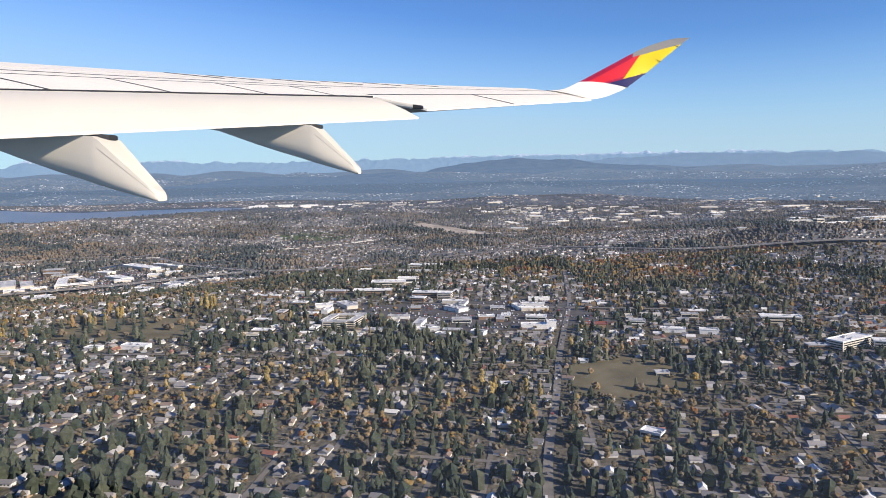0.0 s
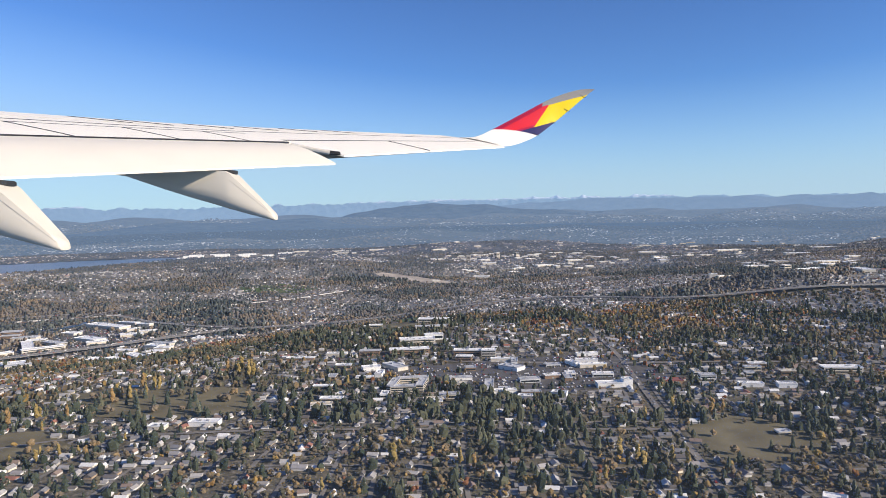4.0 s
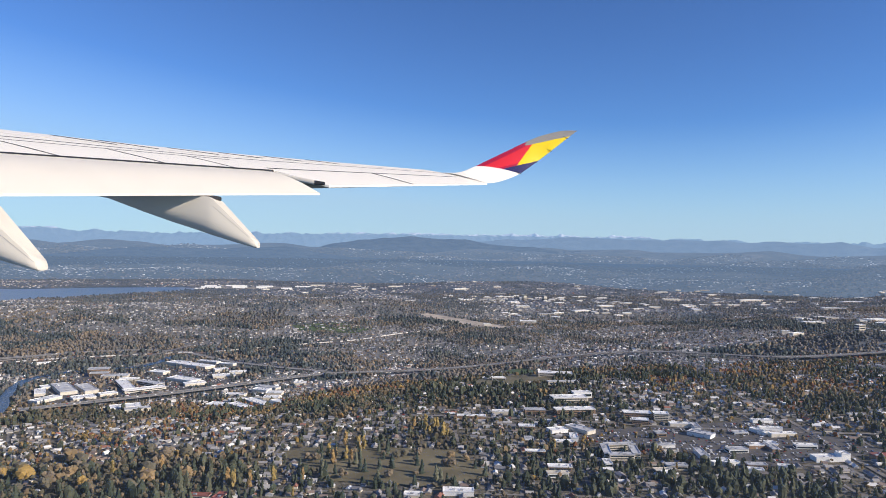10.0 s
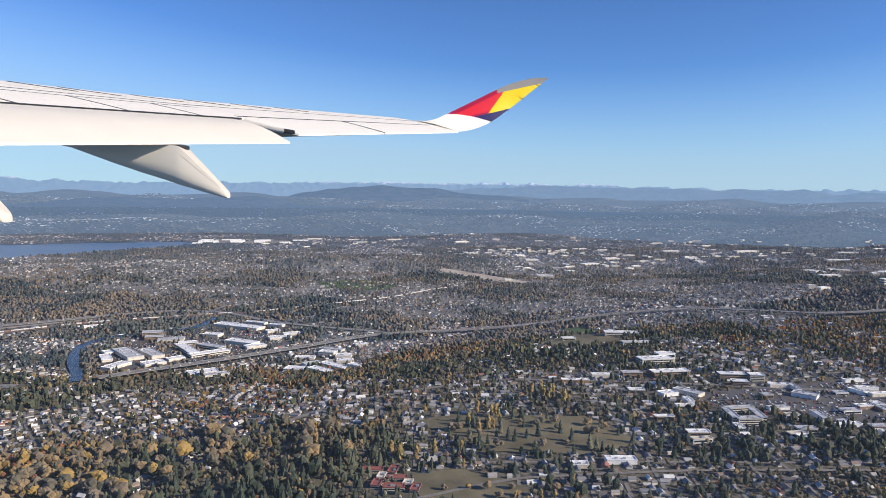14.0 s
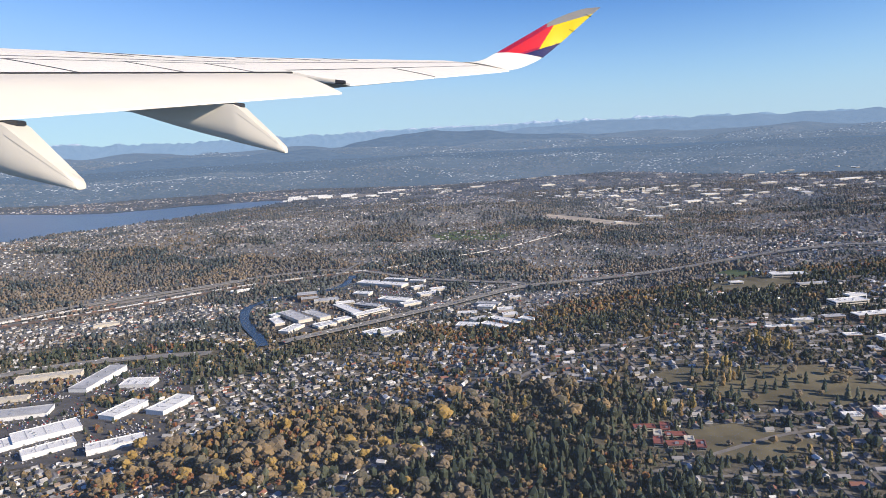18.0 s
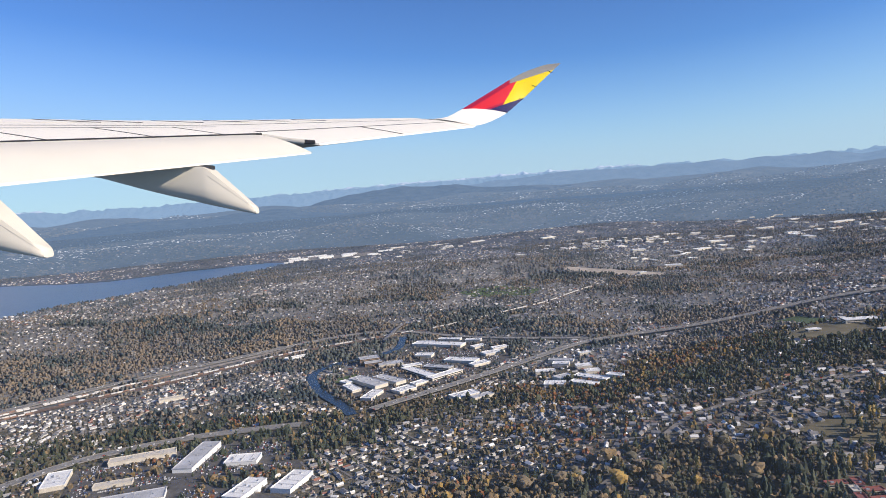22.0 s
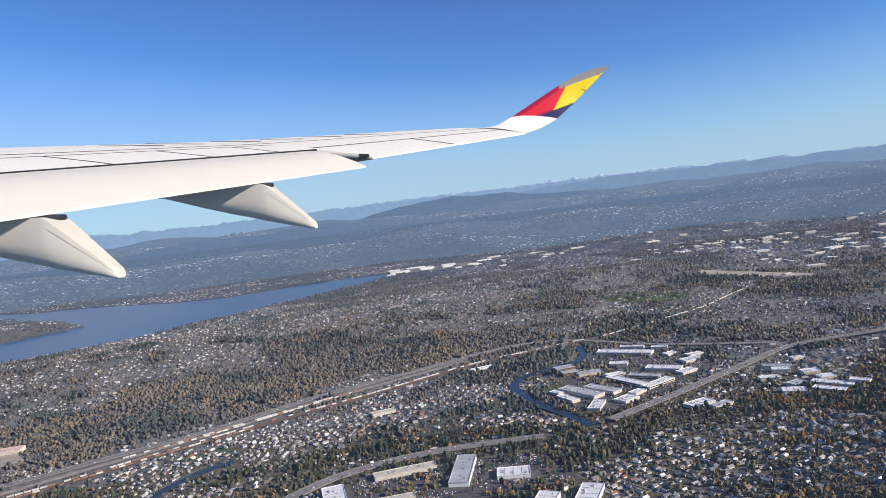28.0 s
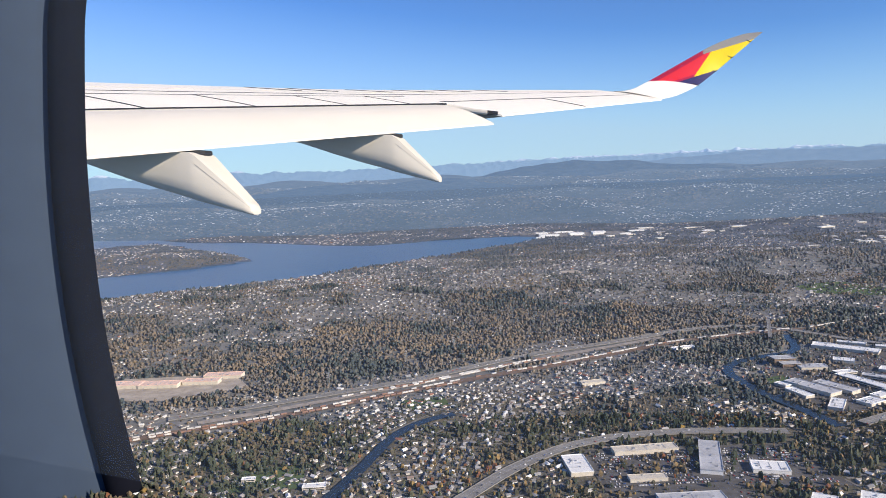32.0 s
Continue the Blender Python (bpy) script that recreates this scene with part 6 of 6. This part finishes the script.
def span(a, b, n):
    return [a + (b - a) * i / n for i in range(n + 1)]


# the fixed box of the wing, closed by its lower skin
for nm, l0, l1, c0 in (("inner_wing_box", 4.0, 17.35, 0.50), ("outer_wing_box", 17.35, 27.0, 0.30)):
    cs = span(c0, 1.0, 18)
    rows = []
    for l in span(l0, l1, 24):
        upper = [skin(l, c) for c in cs]
        rows.append(upper + [skin(l, c, True) for c in reversed(cs)])
    wpart(nm, patch(rows), M_WING)


def spoiler(l0, l1, c0, c1, lift, gap=0.02, thick=0.05):
    rows = [[skin(l, c) + Vector((0, 0, lift)) for c in span(c0, c1, 6)] for l in span(l0 + gap, l1 - gap, 6)]
    return patch(rows, thick)


for l0, l1 in ((6.0, 8.4), (8.4, 10.6), (10.6, 12.55), (12.55, 14.6), (14.6, 16.35), (16.35, 17.6)):
    wpart("spoiler", spoiler(l0, l1, 0.285, 0.51, 0.012), M_WING, "white spoiler panel with dark seams")
for l in (8.4, 10.6, 12.55, 14.6, 16.35):
    wpart("spoiler_gap", patch([[skin(l - 0.03, c) + Vector((0, 0, 0.016)), skin(l + 0.03, c) + Vector((0, 0, 0.016))] for c in span(0.28, 0.505, 6)], 0.006), M_BLACK)
wpart("spoiler_edge_seal", patch([[skin(l, 0.279) + Vector((0, 0, 0.006)), skin(l, 0.287) + Vector((0, 0, 0.016))] for l in span(4.5, 17.5, 30)], 0.03), M_BLACK, "dark line along the spoilers' rear edge")
wpart("spoiler_hinge_seal", patch([[skin(l, 0.508) + Vector((0, 0, 0.016)), skin(l, 0.517) + Vector((0, 0, 0.014))] for l in span(4.5, 17.5, 30)], 0.01), M_BLACK)
# black sheet added below the panels, so their gaps look shaded
wpart("spoiler_bay", patch([[skin(l, c) - Vector((0, 0, 0.05)) for c in span(0.27, 0.56, 6)] for l in span(4.0, 17.6, 20)], 0.02), M_BLACK, "black sheet that puts shade into the gaps under the spoilers")
for c, w in ((0.60, 0.004), (0.70, 0.003)):
    wpart("skin_seam", patch([[skin(l, c - w) + Vector((0, 0, 0.006)), skin(l, c + w) + Vector((0, 0, 0.006))] for l in span(5.0, 27.0, 40)], 0.004), M_BLACK if c < 0.7 else M_FAIR)
for l0, l1 in ((17.52, 21.6), (21.6, 26.6)):
    wpart("aileron", spoiler(l0, l1, 0.0, 0.33, 0.0, 0.03, 0.05), M_WING, "white aileron")
wpart("aileron_gap", patch([[skin(21.555, c) + Vector((0, 0, 0.008)), skin(21.645, c) + Vector((0, 0, 0.008))] for c in span(0.0, 0.33, 6)], 0.006), M_BLACK)
wpart("aileron_seam", patch([[skin(l, 0.33) + Vector((0, 0, 0.005)), skin(l, 0.345) + Vector((0, 0, 0.005))] for l in span(17.6, 26.6, 20)], 0.01), M_BLACK)
wpart("tip_trailing_edge", spoiler(26.6, 27.05, 0.0, 0.33, 0.0, 0.01), M_WING)


def flap_point(l, s):
    """s from the trailing edge (0) to where the flap passes under the spoilers (1)."""
    a = wp(te(l), l, 0.403 + 0.09 * (l - 9.73))
    b = skin(l, 0.31) - Vector((0, 0, 0.06))
    p = a.lerp(b, s)
    p.z += 0.16 * math.sin(math.pi * s * 0.92) * (1.1 - 0.02 * l)
    return p


for l0, l1 in ((4.5, 17.2),):
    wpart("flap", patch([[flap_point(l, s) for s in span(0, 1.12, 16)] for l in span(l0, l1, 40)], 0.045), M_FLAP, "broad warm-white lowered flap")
wpart("flap_seam", patch([[flap_point(l, s) + Vector((0, 0, 0.004)) for s in (0.86, 0.868)] for l in span(5, 17.1, 30)], 0.003), M_FAIR)

# the dark-nosed actuator fairing between flap and aileron


def loft(sections, sides=14, power=2.6):
    """A body of rounded sections: (f, l, z_top, z_bottom, width)."""
    bm = bmesh.new()
    rings = []
    for f, l, zt, zb, w in sections:
        ring = []
        for i in range(sides):
            a = 2 * math.pi * i / sides
            ca, sa = math.cos(a), math.sin(a)
            q = (abs(ca) ** power + abs(sa) ** power) ** (-1 / power)
            ring.append(bm.verts.new(wp(f, l + ca * q * w / 2, (zt + zb) / 2 + sa * q * (zt - zb) / 2)))
        rings.append(ring)
    for a, b in zip(rings, rings[1:]):
        for i in range(sides):
            bm.faces.new((a[i], a[(i + 1) % sides], b[(i + 1) % sides], b[i]))
    bm.faces.new(rings[0])
    bm.faces.new(rings[-1][::-1])
    bmesh.ops.recalc_face_normals(bm, faces=bm.faces[:])
    return bm


LIFT = -0.05
wpart("actuator_fairing", loft([(f, 17.45, a + LIFT, b + LIFT, w) for f, a, b, w in ((5.6, 1.83, 1.80, 0.03), (5.0, 1.765, 1.69, 0.10), (4.4, 1.66, 1.56, 0.15), (3.8, 1.55, 1.43, 0.17), (3.3, 1.46, 1.345, 0.14))]), M_FAIR, "slim grey fairing")
wpart("fairing_nozzle", loft([(3.32, 17.45, 1.462 + LIFT, 1.345 + LIFT, 0.14), (3.06, 17.45, 1.42 + LIFT, 1.33 + LIFT, 0.11)]), M_BLACK, "black end of the slim fairing")
# black strip painted in for the shadow beside the flap's outer end
wpart("flap_edge_shadow_gap", patch([[skin(17.38, c) - Vector((0, 0, 0.02)), skin(17.38 + 0.16 * (c - 0.1), c) - Vector((0, 0, 0.02))] for c in span(0.30, 0.60, 10)], 0.04), M_BLACK)

# flap track fairings, drooped with the flaps


def keel(sections):
    """A canoe body: flat top, upright flanks, chamfered shoulders and a rounded keel."""
    bm = bmesh.new()
    rings = []
    for f, l, zt, zb, w in sections:
        h, q = zt - zb, w / 2
        prof = [(-0.88, 1.0), (0.88, 1.0), (0.97, 0.70), (1.0, 0.42), (0.96, 0.22), (0.80, 0.07), (0.45, 0.0), (-0.45, 0.0), (-0.80, 0.07), (-0.96, 0.22), (-1.0, 0.42), (-0.97, 0.70)]
        rings.append([bm.verts.new(wp(f, l + a * q, zb + b * h)) for a, b in prof])
    n = len(rings[0])
    for a, b in zip(rings, rings[1:]):
        for i in range(n):
            bm.faces.new((a[i], a[(i + 1) % n], b[(i + 1) % n], b[i]))
    bm.faces.new(rings[0])
    bm.faces.new(rings[-1][::-1])
    bmesh.ops.recalc_face_normals(bm, faces=bm.faces[:])
    return bm


def track_fairing(l, s=1.0):
    f0, z0 = te(l), 0.403 + 0.09 * (l - 9.73)
    shape = ((2.75, 0.03, -0.02, 0.10), (2.1, 0.0, -0.14, 0.40), (1.3, -0.02, -0.42, 0.62), (0.75, -0.05, -0.60, 0.70), (0.30, -0.07, -0.735, 0.70), (0.05, -0.09, -0.82, 0.68),
             (-0.05, -0.15, -0.85, 0.66), (-0.4, -0.50, -0.955, 0.50), (-0.72, -0.82, -1.045, 0.36), (-0.83, -0.93, -1.075, 0.31), (-0.86, -0.975, -1.07, 0.26))
    body = wpart("flap_track_fairing", keel([(f0 + a * s, l, z0 + b * s, z0 + c * s, w) for a, b, c, w in shape]), M_FAIR, "beige-white canoe-shaped flap track fairing", 42)
    aft = [(f0 + a * s, z0 + c * s, (b - c) * s, w) for a, b, c, w in shape[6:10]]
    wpart("fairing_joint", patch([[wp(f, l - w / 2 * 0.934 - 0.005, zb + 0.818 * h), wp(f, l - w / 2 * 0.933 - 0.004, zb + 0.828 * h)] for f, zb, h, w in aft], 0.002), M_GREYTIP, "thin grey joint line")
    wpart("fairing_hinge", loft([(f0 + 0.50, l, z0 - 0.05, z0 - 0.14, 0.40), (f0 + 0.04, l + 0.04, z0 - 0.05, z0 - 0.14, 0.36), (f0 - 0.05, l + 0.10, z0 - 0.06, z0 - 0.14, 0.22)], 12, 5), M_BLACK, "dark hinge slot")
    return body


track_fairing(9.86)
track_fairing(14.0)
for l, c in ((15.2, 0.86), (16.1, 0.86), (17.6, 0.86), (18.9, 0.86), (20.2, 0.86), (21.6, 0.86)):
    wpart("vortex_strip", patch([[skin(l, c) + Vector((0, 0, 0.012)), skin(l + 0.03, c) + Vector((0, 0, 0.012))], [skin(l + 0.5, c - 0.16) + Vector((0, 0, 0.02)), skin(l + 0.56, c - 0.16) + Vector((0, 0, 0.02))]], 0.01), M_BLACK, "thin dark strip")

# the upturned tip
TIP_LE = [(0.39, 27.0, 2.56), (-0.25, 27.4, 2.62), (-0.86, 27.9, 2.91), (-2.1, 28.5, 3.58), (-3.3, 29.0, 4.21), (-4.27, 29.3, 4.53), (-4.7, 29.4, 4.59), (-5.08, 29.45, 4.60)]
TIP_TE = [(-1.28, 27.0, 2.174), (-1.60, 27.4, 2.24), (-2.0, 27.75, 2.37), (-2.63, 28.2, 2.67), (-3.33, 28.7, 3.19), (-3.96, 29.0, 3.70), (-4.66, 29.3, 4.27), (-5.07, 29.44, 4.59)]


def glide(pts, s):
    """A point along a smooth line through pts, s from 0 to 1."""
    n = len(pts) - 1
    i = min(n - 1, int(s * n))
    t = s * n - i
    p = [Vector(pts[max(0, min(n, k))]) for k in (i - 1, i, i + 1, i + 2)]
    return 0.5 * ((2 * p[1]) + (p[2] - p[0]) * t + (2 * p[0] - 5 * p[1] + 4 * p[2] - p[3]) * t * t + (3 * p[1] - p[0] - 3 * p[2] + p[3]) * t ** 3)


def side_of(p, a, b):
    return (b[0] - a[0]) * (p[1] - a[1]) - (b[1] - a[1]) * (p[0] - a[0])


def tip_paint(f, z, v):
    """Which colour of the livery lies at this place: forward f, height z, v from the leading edge."""
    low = 2.92 + (f + 0.86) * 0.14 + 0.04 * math.sin(math.pi * max(0, min(1, (-0.86 - f) / 1.8)))
    if z < low:
        return 0
    if side_of((f, z), (-3.18, 3.92), (-4.80, 4.36)) < 0 and f < -2.9:
        return 5
    if z < 2.98 - 0.30 * (f + 2.5) and f < -1.9:
        return 4
    if side_of((f, z), (-3.42, 4.26), (-2.52, 2.98)) < 0:
        return 3
    return 2 if v < 0.17 or z < 3.06 - 0.30 * (f + 2.5) and f < -1.7 else 1


bm = bmesh.new()
NS, NV = 230, 84
grid = {}
for side in (1, -1):
    for i in range(NS + 1):
        a, b = glide(TIP_LE, i / NS), glide(TIP_TE, i / NS)
        for j in range(NV + 1):
            v = j / NV
            p = a.lerp(b, v)
            t = 0.11 * (1 - 0.7 * i / NS) * 4 * v * (1 - v) * (1.4 - 0.8 * v)
            lift = i / NS
            q = wp(*p) + (Vector((0, 0, 1)) * (1 - 0.75 * lift) - OUT * 0.8 * lift) * t * (0.5 if side > 0 else -0.5)
            grid[side, i, j] = bm.verts.new(q)
            if side > 0:
                grid["p", i, j] = p
    for i in range(NS):
        for j in range(NV):
            vs = [grid[side, i, j], grid[side, i, j + 1], grid[side, i + 1, j + 1], grid[side, i + 1, j]]
            f = bm.faces.new(vs if side > 0 else vs[::-1])
            c = (grid["p", i, j] + grid["p", i + 1, j + 1]) / 2
            f.material_index = tip_paint(c[0], c[2], (j + 0.5) / NV)
bmesh.ops.remove_doubles(bm, verts=bm.verts[:], dist=0.0005)
wpart("winglet", bm, [M_WING, M_RED, M_CRIMSON, M_YELLOW, M_NAVY, M_GREYTIP], "curved wing tip striped red, yellow, navy and grey")
for s in (0.42, 0.56, 0.70, 0.84):
    a = glide(TIP_TE, s)
    wpart("static_wick", loft([(a[0] + 0.12, a[1], a[2] + 0.13, a[2] + 0.10, 0.03), (a[0] - 0.10, a[1], a[2] + 0.02, a[2], 0.012)], 6, 2), M_BLACK, "thin dark static wick")

# ---- the cabin window ----


def cabin(px, py, d):
    """A point of the cabin wall: across, down and out from the last place of the eye, in metres."""
    m = pose(0, 0, EYE, TILT, LEAN, TURN) @ pose(METRES * -0.9806, METRES * 0.1566, METRES * 0.1117, 91.04, 0.98, 4.2)
    return m @ Vector((px * 1.12, -py * 1.12, -d * 1.12))


def edge(s):
    """The window's curved edge, s from the top (0) to the bottom (1)."""
    y = -0.16 + 0.285 * s
    return -0.176 + 0.030 * max(0.0, (s - 0.25) / 0.75) ** 2.2 + 0.010 * max(0.0, (0.2 - s) / 0.2) ** 2, y


surround = tagged(new("cabin_window"), "grey cabin wall with a dark rubber window edge", "window")
surround.location = cabin(-0.2, 0.0, 0.35)
M_PANEL = plain("grey_cabin_panel", (0.036, 0.056, 0.092), 0.8, vary=0.06, scale=60.0)
M_RUBBER = plain("dark_window_rubber", (0.006, 0.007, 0.012), 0.9, vary=0.1, scale=60.0, spec=0.05)


def cabin_part(name, rows, material, label):
    bm = patch(rows)
    ob = part(name, bm, material, surround, label)
    ob.matrix_parent_inverse = Matrix.Translation(-surround.location)
    for p in ob.data.polygons:
        p.use_smooth = True


steps = span(0, 1, 40)
rows = []
for s in steps:
    x, y = edge(s)
    ring = [(0.0, 0.0), (-0.004, -0.004), (-0.010, -0.006), (-0.016, -0.004), (-0.0185, 0.0), (-0.010, 0.004), (0.0, 0.0)]
    rows.append([cabin(x + dx, y, 0.35 + dz) for dx, dz in ring])
cabin_part("window_seal", rows, M_RUBBER, "curved dark rubber window edge")
rows = []
for s in steps:
    x, y = edge(s)
    rows.append([cabin(x - 0.0165, y, 0.351), cabin(x - 0.03, y, 0.344), cabin(x - 0.06, y, 0.340), cabin(x - 0.12, y, 0.340), cabin(x - 0.12, y, 0.346), cabin(x - 0.06, y, 0.346), cabin(x - 0.0165, y, 0.355)])
cabin_part("wall_panel", rows, M_PANEL, "smooth grey wall panel")


def pane_row(s, back, low, high):
    """A row of the long outer pane beside the eye's way: s along the way, from the start (0) to its end (1)."""
    a, b = Vector((0, 0, EYE)), (pose(0, 0, EYE, TILT, LEAN, TURN) @ pose(METRES * -0.9806, METRES * 0.1566, METRES * 0.1117)).translation
    p = a.lerp(b, s) + OUT * back
    return [p + Vector((0, 0, low + (high - low) * i / 6)) for i in range(7)]


# Pane added along the eye's way: besides dust, its bluish film imitates haze.
m = Mat("dust_and_haze_acrylic", 0.05, spec=0.2)
clear, dusty_haze, both = m.t.nodes.new("ShaderNodeBsdfTransparent"), m.t.nodes.new("ShaderNodeBsdfDiffuse"), m.t.nodes.new("ShaderNodeMixShader")
dusty_haze.inputs[0].default_value = (0.62, 0.78, 1.0, 1)
film = m.node("ShaderNodeMapRange", **{"From Min": 0.35, "From Max": 0.8, "To Min": 0.026, "To Max": 0.042})
m.link(m.noise(16.0, 3), film.inputs[0])
m.link(film.outputs[0], both.inputs[0])
m.link(clear.outputs[0], both.inputs[1])
m.link(dusty_haze.outputs[0], both.inputs[2])
m.link(both.outputs[0], m.t.nodes["Material Output"].inputs["Surface"])
bm = patch([pane_row(s, 0.085, -0.05, 0.09) for s in span(-0.35, 1.35, 20)])
pane = part("pane", bm, m.m, surround, "clear acrylic pane with a faint film of dust and painted haze")
pane.matrix_parent_inverse = Matrix.Translation(-surround.location)
pane.visible_shadow = False
